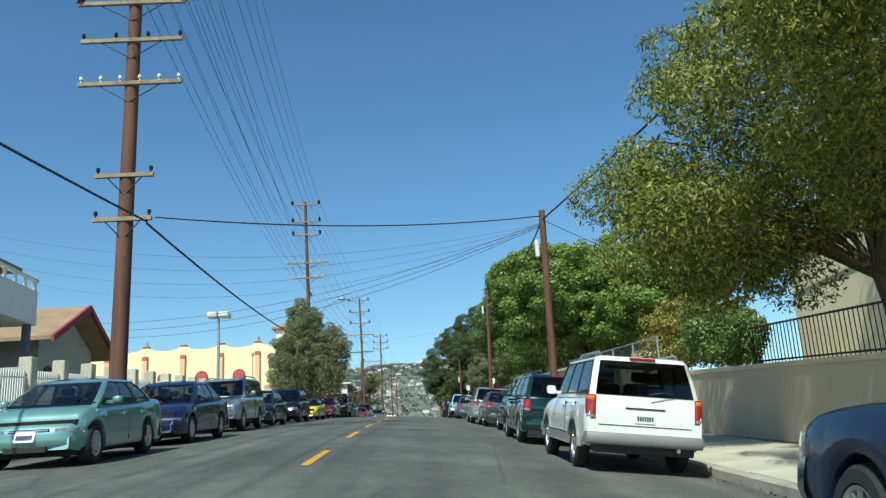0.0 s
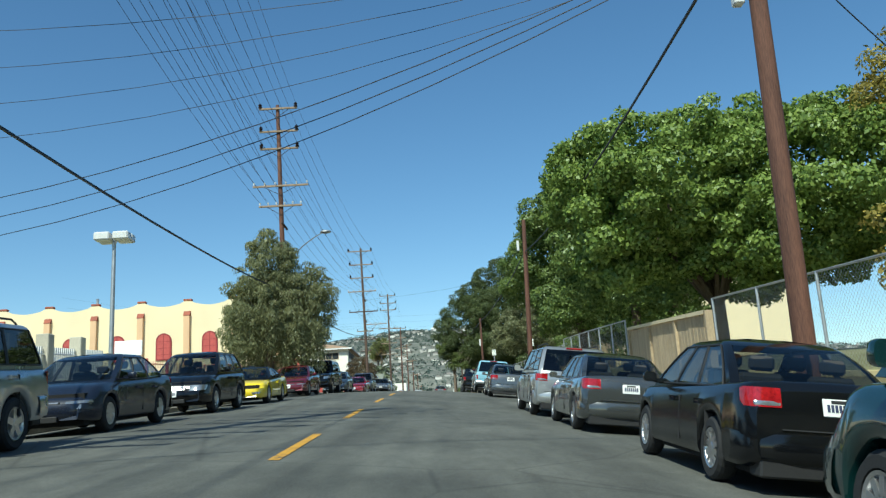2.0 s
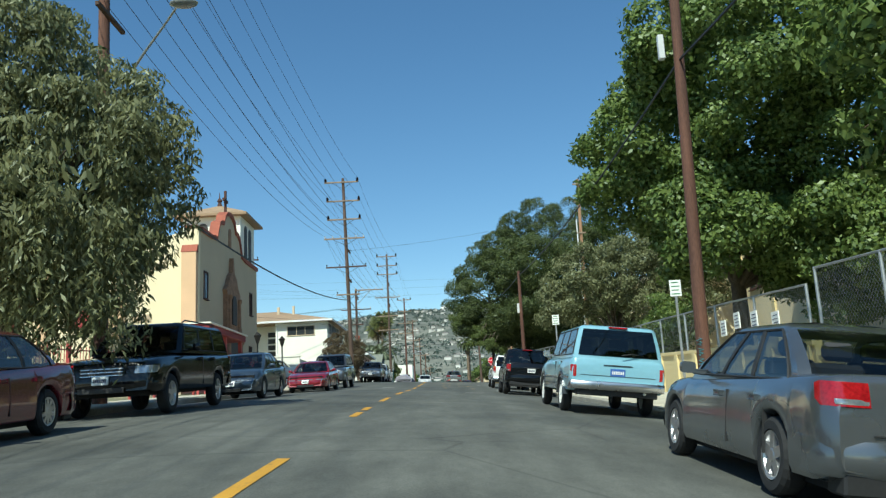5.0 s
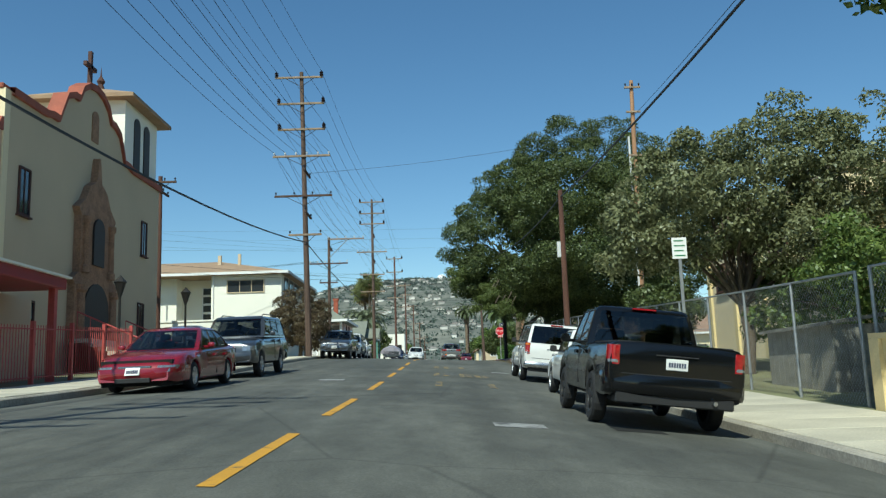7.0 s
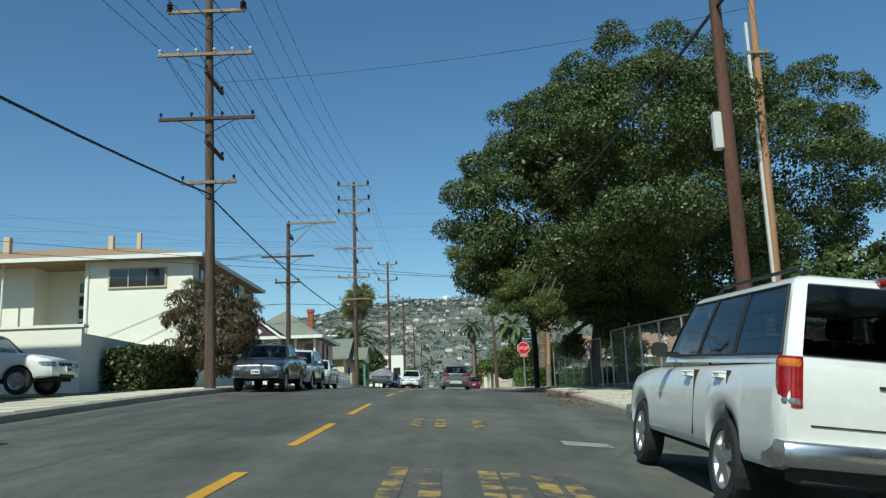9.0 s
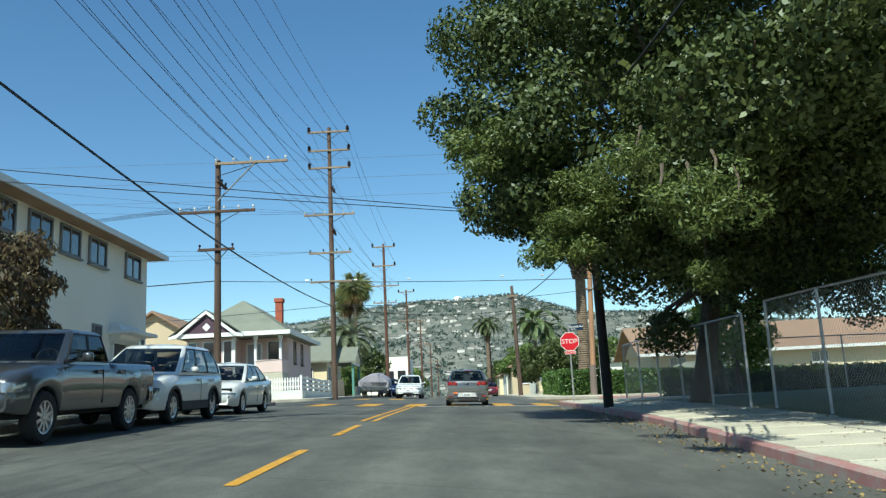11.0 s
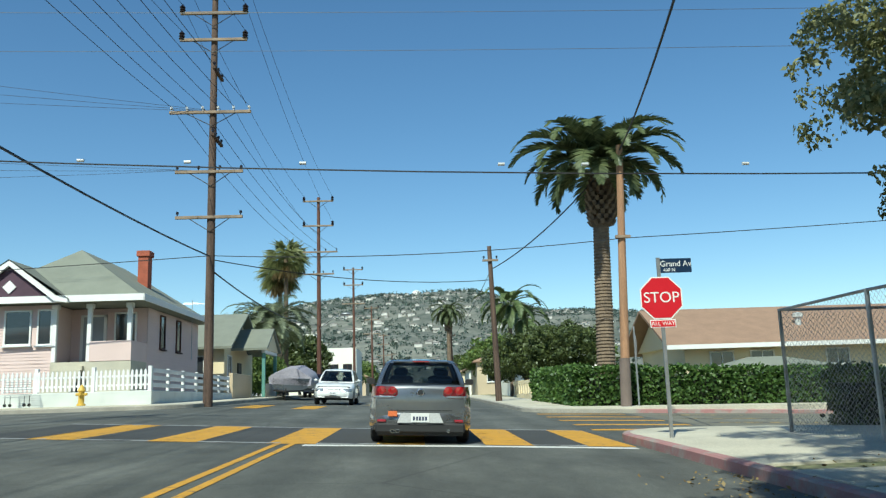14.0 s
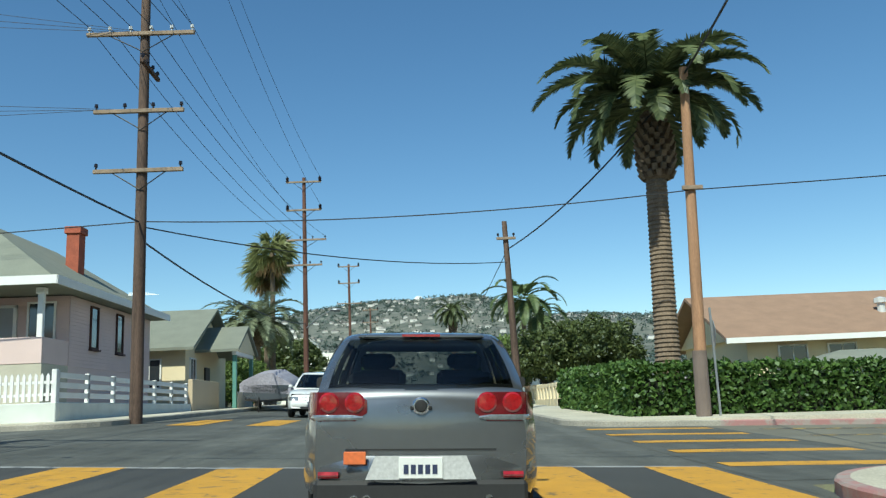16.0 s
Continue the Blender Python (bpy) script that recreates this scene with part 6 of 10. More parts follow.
prism(bm, octagon(0.385), 0.017, face)
bmesh.ops.recalc_face_normals(bm, faces=bm.faces)
part("red_field", bm, SIGN_RED, pn, "red field of the sign")
lettering("lettering", "STOP", 0.27, face @ pose(0, 0, 0.02), SIGN_WHITE, pn)
bm = bmesh.new()
box(bm, -0.23, 0.23, -0.012, 0.0, 9.79 - sz, 9.93 - sz, 0.004)
aw = part("all_way_plate", bm, SIGN_WHITE, st, "small white and red plate, half faded")
bm = bmesh.new()
box(bm, -0.215, 0.215, -0.015, -0.01, 9.805 - sz, 9.915 - sz)
part("red_band", bm, SIGN_RED, aw)
lettering("lettering", "ALL WAY", 0.10, Matrix.Translation((0, -0.016, 9.86 - sz)) @ pose(0, 0, 0, 90), SIGN_WHITE, aw)
bm = bmesh.new()
box(bm, 0.03, 0.60, 0.01, 0.025, 10.77 - sz, 11.03 - sz, 0.004)
sn = part("street_name_plate", bm, SIGN_BLUE, st, "dark blue street name plate")
lettering("lettering", "Grand Av", 0.145, Matrix.Translation((0.315, 0.006, 10.93 - sz)) @ pose(0, 0, 0, 90), SIGN_WHITE, sn)
lettering("lettering", "400 N", 0.085, Matrix.Translation((0.19, 0.006, 10.82 - sz)) @ pose(0, 0, 0, 90), SIGN_WHITE, sn)
# the sign across the street, seen from behind
sb = thing("stop_sign", Matrix.Translation((7.85, 159.5, walk_z(7.85, 159.5))), "back of a grey stop sign on a post by the hedge", "stop sign")
bm = bmesh.new()
box(bm, -0.03, 0.03, -0.02, 0.02, -0.3, 3.1)
part("post", bm, STEEL, sb)
bm = bmesh.new()
prism(bm, octagon(0.40), 0.012, Matrix.Translation((0.03, 0, 2.35)) @ pose(0, 0, 0, 90, 0, 80))
bmesh.ops.recalc_face_normals(bm, faces=bm.faces)
part("panel", bm, STEEL, sb)
# hydrant
hy = thing("fire_hydrant", Matrix.Translation((-13.05, 158.7, walk_z(-13.05, 158.7))), "yellow fire hydrant on the corner", "fire hydrant")
bm = bmesh.new()
lathe(bm, [(0.16, 0), (0.16, 0.06), (0.11, 0.08), (0.10, 0.5), (0.14, 0.53), (0.14, 0.57), (0.11, 0.62), (0.06, 0.72), (0.03, 0.76), (0.001, 0.78)], 14, "z")
part("barrel", bm, HYDRANT, hy, smooth=True)
for dx, dy in ((0.2, 0), (-0.2, 0), (0, -0.2)):
    bm = bmesh.new()
    tube(bm, (dx * 0.3, dy * 0.3, 0.42), (dx, dy, 0.42), 0.055, 0.055, 10)
    part("outlet", bm, HYDRANT, hy)


# ---- trees ----
def leaf_mesh(name, centres, size, material, hang=0.0, seed=1, long=1.7, out=None):
    """Small leaves at these centres, as one mesh; out: the way that each one faces."""
    rg = np.random.default_rng(seed)
    c = np.asarray(centres, float)
    n = len(c)
    d = rg.normal(size=(n, 3))
    if out is not None:
        f = np.asarray(out, float) * 1.1 + rg.normal(size=(n, 3)) * 0.55
        f /= np.linalg.norm(f, axis=1)[:, None]
        d -= (d * f).sum(1)[:, None] * f
    d[:, 2] = d[:, 2] * (1 - hang) - hang * 1.6
    d /= np.linalg.norm(d, axis=1)[:, None]
    s = np.cross(f, d) if out is not None else rg.normal(size=(n, 3))
    s -= (s * d).sum(1)[:, None] * d
    s /= np.linalg.norm(s, axis=1)[:, None] + 1e-9
    ln = (np.asarray(size) * rg.uniform(0.6, 1.4, n))[:, None]
    w = ln / long
    v = np.stack([c, c + d * ln * 0.45 + s * w * 0.5, c + d * ln, c + d * ln * 0.45 - s * w * 0.5], 1).reshape(-1, 3)
    me = bpy.data.meshes.new(name)
    me.vertices.add(len(v))
    me.vertices.foreach_set("co", v.ravel())
    me.loops.add(4 * n)
    me.loops.foreach_set("vertex_index", np.arange(4 * n))
    me.polygons.add(n)
    me.polygons.foreach_set("loop_start", np.arange(n) * 4)
    me.update()
    me.materials.append(material)
    return me


def foliage(rg, blobs, puff, dens, ragged=0.25, core=True):
    """Leaves on the outside of many small puffs that cover ellipsoids (centre, radii): places, facings, size shares."""
    P, O, S = [], [], []
    for i, (c, r) in enumerate(blobs):
        c, r = np.array(c, float), np.array(r, float)
        k = int(5.2 * ((r[0] * r[1] + r[1] * r[2] + r[0] * r[2]) / 3) / puff ** 2) + 2
        d = rg.normal(size=(k, 3))
        d /= np.linalg.norm(d, axis=1)[:, None]
        cc = c + d * r * (1 - 0.55 * puff / r.mean()) * rg.uniform(1 - ragged * 1.2, 1 + ragged * 0.45, k)[:, None]
        for q, dd in zip(cc, d):
            if any(j != i and (((q - np.array(c2)) / np.array(r2)) ** 2).sum() < 0.5 for j, (c2, r2) in enumerate(blobs)):
                continue
            pr = puff * rg.uniform(0.55, 1.3)
            m = int(dens * 12.6 * pr * pr * rg.uniform(0.75, 1.2))
            e = rg.normal(size=(m, 3)) + dd * 0.55
            e[:, 2] += 0.25
            e /= np.linalg.norm(e, axis=1)[:, None]
            P.append(q + e * pr * np.array([1, 1, 0.72]) * (rg.uniform(0.5, 1.0, m) ** 0.5)[:, None] * rg.uniform(0.85, 1.12, m)[:, None])
            O.append(e)
            S.append(np.ones(m))
        if core:
            m = int(22 * r[0] * r[1] * r[2] / puff ** 2 / 2.4) + 20
            e = rg.normal(size=(m, 3))
            e /= np.linalg.norm(e, axis=1)[:, None]
            P.append(c + e * r * (0.74 * rg.random(m) ** 0.4)[:, None])
            O.append(e)
            S.append(np.full(m, 1.9))
    return np.concatenate(P), np.concatenate(O), np.concatenate(S)


def tree(x, y, base, blobs, leaf, size, puff, dens, label, trunk=0.25, seed=1, hang=0.0, fork=None, bark=BARK, long=1.7, lean=(0, 0), ragged=0.25, core=True, limbs=2):
    rg = np.random.default_rng(seed)
    ob = thing("tree", Matrix.Translation((x, y, base)), label, "tree")
    loc = [((c[0] - x, c[1] - y, c[2] - base), r) for c, r in blobs]
    low = min(c[2] - r[2] * 0.6 for c, r in loc)
    fk = fork or max(1.2, low)
    bm = bmesh.new()
    tip = Vector((lean[0], lean[1], fk))
    polyline(bm, [Vector((0, 0, -0.4)), Vector((0.03, 0, 0.15)), tip * 0.5 + Vector((rg.normal() * 0.06, rg.normal() * 0.06, 0)), tip, tip + Vector((0, 0, 0.3))], [trunk * 1.5, trunk * 1.08, trunk * 0.92, trunk * 0.8, trunk * 0.45], 10)
    part("trunk", bm, bark, ob, smooth=True, angle=60)
    for c, r in loc:
        c = Vector(c)
        for k in range(limbs):
            d = Vector(rg.normal(size=3)).normalized()
            goal = c + Vector((d.x * r[0], d.y * r[1], abs(d.z) * r[2])) * 0.62
            ln = (goal - tip).length
            m1 = tip.lerp(goal, 0.35) + Vector((rg.normal() * 0.05, rg.normal() * 0.05, 0.10)) * ln
            m2 = tip.lerp(goal, 0.7) + Vector((rg.normal() * 0.04, rg.normal() * 0.04, 0.08)) * ln
            bm = bmesh.new()
            polyline(bm, [tip - Vector((0, 0, 0.2)), m1, m2, goal], [trunk * 0.42, trunk * 0.25, trunk * 0.15, trunk * 0.04], 7)
            part("limb", bm, bark, ob, smooth=True, angle=60)
    P, O, S = foliage(rg, loc, puff, dens, ragged, core)
    me = leaf_mesh("crown", P, size * S, leaf, hang, seed, long, O)
    shared("crown", me, ob)
    return ob


def bz(x, y):
    return walk_z(x, y)


tree(8.4, 15.8, lot_z(8.4, 15.5), [((6.6, 15.6, 7.3), (3.5, 3.8, 2.1)), ((9.4, 14.6, 8.7), (4.2, 4.6, 3.1)), ((4.9, 15.0, 6.9), (1.8, 2.6, 1.6)), ((11.6, 16.0, 8.6), (4, 4.5, 3.0)), ((7.4, 12.0, 7.2), (3.0, 3.0, 2.4)), ((5.7, 9.2, 7.0), (2.3, 3.0, 1.8)), ((4.6, 4.2, 7.8), (2.4, 2.8, 1.2)), ((4.7, 15.2, 5.3), (1.5, 1.8, 1.1)), ((5.4, 16.2, 4.75), (1.5, 1.2, 1.0)), ((7.2, 16.2, 5.0), (1.3, 1.5, 0.8))], LEAF_JAC, 0.12, 0.8, 74, "spreading yellow-green feathery tree behind the tan wall", 0.2, 3, hang=0.35, fork=2.2, long=3.0, ragged=0.45, limbs=3)
tree(8.8, 46.5, bz(8.6, 46.5), [((7.3, 45.8, 10.2), (3.7, 4.4, 2.8)), ((10.5, 45.5, 9.6), (3.8, 5.0, 3.2)), ((11.8, 43.0, 9.4), (3.2, 4.2, 2.6)), ((8.6, 48.0, 10.2), (3.8, 4.2, 2.6)), ((4.7, 46.6, 10.9), (1.6, 2.0, 1.6)), ((5.4, 45.2, 8.3), (1.6, 1.9, 1.5)), ((9.8, 44.0, 7.9), (2.6, 2.8, 1.4))], LEAF_FIG, 0.15, 0.62, 70, "dense bright green fig tree over the board fence", 0.3, 5, fork=3.0, long=1.5)
tree(9.6, 27.6, lot_z(9.6, 27.6), [((9.3, 27.4, 4.7), (1.2, 1.7, 1.0)), ((8.6, 24.4, 4.2), (0.9, 1.3, 0.9)), ((10.2, 30.4, 5.2), (1.4, 1.9, 1.2))], LEAF_MID, 0.12, 0.45, 60, "bushy green shrub tree behind the chain-link fence", 0.08, 71, fork=0.8, ragged=0.4)
tree(10.6, 35.4, lot_z(10.6, 35.4), [((10.0, 34.6, 5.6), (1.4, 1.9, 1.3)), ((11.2, 37.0, 6.4), (1.7, 2.0, 1.5))], LEAF_YEL, 0.13, 0.45, 52, "yellow-green shrub tree behind the chain-link fence", 0.09, 73, fork=0.9, ragged=0.4)
tree(14.6, 40.4, lot_z(14.6, 40.4), [((13.6, 40.0, 11.5), (2.3, 2.4, 1.7)), ((15.5, 40.5, 13.0), (1.8, 2.0, 1.6)), ((12.3, 39.6, 11.0), (1.3, 1.5, 1.0)), ((16.8, 40.6, 11.4), (2.0, 2.2, 1.8))], LEAF_YEL, 0.15, 0.5, 40, "sparse yellowing tree in the school yard", 0.16, 8, fork=4.2, hang=0.3, long=2.4, ragged=0.5, core=False, limbs=4)
tree(9.8, 62.0, bz(9, 62), [((9.0, 61.5, 11.0), (3.4, 4.2, 3.6)), ((12, 63, 12.0), (4, 4.5, 4))], LEAF_MID, 0.2, 0.85, 26, "tall mid-green tree behind the chain-link fence", 0.3, 9, fork=4.0)
tree(10.2, 80.5, bz(10.2, 80.5), [((7.9, 79.7, 14.2), (3.8, 3.8, 3.4)), ((11.0, 80.3, 15.2), (4.9, 4.6, 4.9)), ((15.2, 78.5, 14.0), (5, 5, 5.2)), ((9.2, 78.0, 10.9), (2.9, 3.2, 2.2)), ((10.0, 76.1, 17.1), (4.1, 4.2, 3.6)), ((13.2, 77.2, 10.1), (3.6, 3.6, 2.7)), ((16.6, 76.0, 9.3), (3.6, 3.6, 2.9))], LEAF_MID, 0.19, 0.9, 42, "large mid-green shade tree behind the yellow wall", 0.34, 11, fork=3.8, hang=0.2)
tree(8.8, 97.0, bz(8.8, 97), [((7.4, 97.0, 11.9), (2.8, 2.8, 2.0)), ((9.4, 97.5, 11.4), (2.6, 3.0, 2.2)), ((5.9, 97.0, 10.5), (1.7, 2.0, 1.3)), ((11.0, 96.5, 10.2), (2.4, 2.6, 1.9)), ((10.6, 97.5, 13.2), (2.8, 3.0, 2.2)), ((13.4, 97.0, 12.4), (2.8, 3.0, 2.6))], LEAF_GREY, 0.14, 0.55, 46, "grey-green twiggy tree behind the chain-link fence", 0.2, 13, fork=2.4, ragged=0.5, core=False, limbs=4)
big = tree(6.3, 132.8, bz(6.3, 132.8), [((4.2, 126.8, 16.2), (4.9, 3.8, 4.6)), ((9.8, 130.5, 19.6), (6.6, 6.8, 5.6)), ((15.4, 129.5, 17.6), (5.2, 6.0, 5.4)), ((6.2, 131.5, 20.0), (4.4, 4.8, 3.0)), ((12.0, 131.0, 13.0), (4.6, 5.0, 3.4)), ((5.4, 132.6, 9.9), (0.6, 0.8, 0.7)), ((2.2, 125.8, 13.2), (2.6, 2.2, 2.0)), ((0.9, 127.0, 15.4), (2.1, 2.4, 2.2)), ((7.6, 130.0, 13.2), (3.3, 4.0, 2.8)), ((10.5, 126.0, 12.8), (4.0, 4.0, 2.8)), ((5.3, 127.4, 12.5), (2.1, 2.4, 1.9)), ((8.6, 123.6, 13.2), (2.6, 2.4, 2.2)), ((0.6, 127.3, 12.9), (1.0, 1.2, 0.9)), ((1.5, 126.8, 11.8), (1.0, 1.0, 1.1)), ((2.6, 126.8, 11.7), (1.1, 1.1, 1.0)), ((3.8, 127.8, 11.1), (1.0, 1.2, 1.1)), ((4.5, 120.2, 12.6), (1.7, 1.7, 1.0)), ((4.3, 122.8, 12.3), (1.6, 1.6, 1.2)), ((6.4, 121.6, 12.6), (2.2, 2.0, 1.5)), ((6.8, 119.8, 17.4), (4.2, 2.8, 2.2)), ((3.7, 119.3, 12.6), (1.4, 1.2, 0.7)), ((5.6, 118.6, 12.9), (1.8, 1.6, 1.0)), ((6.4, 116.4, 13.4), (2.0, 1.9, 1.1))], LEAF_DARK, 0.125, 0.8, 62, "huge dark green fig tree overhanging the road", 0.32, 17, fork=3.4, lean=(0.5, -0.6), ragged=0.3, limbs=4)
# Sprays on the fig's outside, painted paler as if caught by the sun.
for k, (x, y, z, w, h) in enumerate(((1.6, 124.0, 12.2, 0.5, 0.35), (1.4, 124.0, 11.5, 0.55, 0.35), (1.95, 124.1, 11.6, 0.5, 0.4), (1.0, 124.0, 10.85, 0.4, 0.25), (1.65, 124.0, 10.95, 0.5, 0.3), (2.15, 124.2, 12.1, 0.5, 0.4), (-0.6, 124.6, 13.4, 0.5, 0.5), (0.26, 124.2, 13.35, 0.6, 0.35), (-0.1, 124.2, 12.75, 0.5, 0.3), (1.55, 119.2, 11.2, 0.35, 0.2), (1.85, 119.2, 11.4, 0.4, 0.26), (1.72, 117.65, 10.3, 0.28, 0.18), (2.08, 117.65, 10.3, 0.38, 0.22), (2.48, 117.75, 10.5, 0.42, 0.26), (2.2, 117.65, 10.05, 0.32, 0.18), (2.7, 117.6, 10.2, 0.35, 0.2), (3.84, 123.0, 10.2, 0.35, 0.25))):
    c = Vector((x, y, z)) - big.location
    P, O, S = foliage(np.random.default_rng(70 + k), [(tuple(c), (w, w * 1.1, h))], 0.26, 95, 0.6, False)
    shared("foliage_spray", leaf_mesh("foliage_spray", P, (0.08 if y < 120 else 0.105) * S, LEAF_SUNLIT, 0.15, 70 + k, 2.8, O), big)
    bm = bmesh.new()
    polyline(bm, [c + Vector((0.5, 1.5, 0.9)), c + Vector((0.25, 0.6, 0.5)), c], [0.03, 0.02, 0.006], 5)
    part("limb", bm, BARK, big, smooth=True, angle=60)
tree(9.6, 141.2, bz(9.6, 141), [((8.6, 141.0, 14.4), (2.0, 2.2, 2.2)), ((10.6, 141.6, 14.8), (2.4, 2.4, 2.6)), ((9.0, 141.0, 12.6), (1.5, 1.6, 1.3)), ((12.0, 141.5, 12.6), (1.9, 2.0, 1.9))], LEAF_PALE, 0.13, 0.5, 46, "pale grey-green tree at the corner lot", 0.16, 19, hang=0.3, fork=2.4, ragged=0.5, core=False, limbs=4)
tree(11.2, 92.5, bz(11.2, 92.5), [((11.0, 93.0, 8.9), (1.6, 2.4, 1.7)), ((10.4, 97.4, 8.4), (1.3, 2.0, 1.4))], LEAF_MID, 0.13, 0.5, 52, "dark green shrub tree behind the storage shed", 0.14, 77, fork=1.0, ragged=0.4)
tree(9.8, 110.0, bz(9.8, 110), [((9.6, 110.0, 9.4), (1.8, 2.4, 1.3))], LEAF_DARK, 0.17, 0.6, 34, "low dark shrub tree behind the tall chain-link fence", 0.12, 37, fork=1.0)
tree(9.2, 138.0, bz(9.2, 138), [((9.2, 138.0, 10.2), (1.5, 1.6, 1.5))], LEAF_FIG, 0.15, 0.5, 40, "small green tree by the fence", 0.1, 21, fork=1.6)

# pendant tree round the second pole
wt = [((-10.7, 63.5, 9.8), (1.8, 2.2, 2.7)), ((-9.6, 66.0, 10.8), (1.9, 2.4, 3.1)), ((-11.1, 66.5, 9.3), (1.9, 2.4, 2.8)), ((-8.3, 64.2, 9.2), (1.35, 1.7, 2.3)), ((-10.2, 64.5, 12.9), (1.4, 1.6, 1.6)), ((-7.6, 65.2, 10.4), (1.15, 1.5, 2.1))]
tree(-10.3, 65.0, bz(-10.3, 65), wt, LEAF_WILLOW, 0.17, 0.5, 52, "olive-green pendant pepper tree at the kerb", 0.28, 23, hang=0.75, fork=2.6, long=3.2, ragged=0.4)
rg = np.random.default_rng(31)
st_pts = []
for k in range(700):
    (c, r) = wt[k % 4]
    a = rg.uniform(0, 2 * math.pi)
    q = rg.uniform(0.55, 1.0)
    p = Vector((c[0] + math.cos(a) * r[0] * q, c[1] + math.sin(a) * r[1] * q, c[2] - rg.uniform(0.0, 1.2)))
    ln = rg.uniform(1.0, 2.5)
    for j in range(int(ln * 14)):
        st_pts.append((p.x + rg.normal() * 0.07, p.y + rg.normal() * 0.07, p.z - ln * j / (ln * 14)))
tagged(new("hanging_foliage", leaf_mesh("hanging_foliage", st_pts, 0.17, LEAF_WILLOW, 0.8, 33, 3.6)), "hanging strands of the olive-green pepper tree", "foliage", kind="stuff")
tree(-10.6, 123.2, bz(-10.6, 123.2), [((-10.6, 123.4, 10.6), (1.9, 2.2, 1.9)), ((-9.6, 122.2, 9.8), (1.2, 1.4, 1.4))], LEAF_RUST, 0.15, 0.4, 70, "small rusty-brown drooping tree by the hedge", 0.12, 25, hang=0.7, fork=1.8, long=3)
tree(-13.0, 189.0, bz(-13, 189), [((-13.0, 189, 11.3), (2.0, 3.2, 1.7)), ((-12.6, 194, 11.0), (1.8, 2.6, 1.5))], LEAF_MID, 0.2, 0.55, 30, "round green shrub trees beyond the cottage", 0.12, 27, fork=0.8)
tree(8.0, 192.0, bz(8, 192), [((7.6, 190.0, 11.9), (2.3, 4.0, 1.7)), ((10.5, 188.0, 12.1), (3.0, 3.5, 1.8)), ((6.4, 196.0, 11.4), (1.8, 3, 1.5))], LEAF_DARK, 0.2, 0.55, 30, "dark green clipped juniper trees past the hedge", 0.2, 29, fork=0.9)
for k, (x, y, h, r) in enumerate(((-16, 236, 8, 4), (9, 232, 7, 4), (12, 262, 9, 5), (-15, 275, 8, 5), (10, 300, 9, 5), (-14, 320, 9, 5), (16, 215, 6, 3.5), (22, 240, 8, 4.5), (-24, 250, 8, 4))):
    z = road_z(x, y)
    tree(x, y, z, [((x, y, z + h * 0.62), (r, r, h * 0.42))], LEAF_MID if k % 2 else LEAF_DARK, 0.42, 1.0, 9, "distant green street tree", 0.2, 40 + k, fork=h * 0.3)


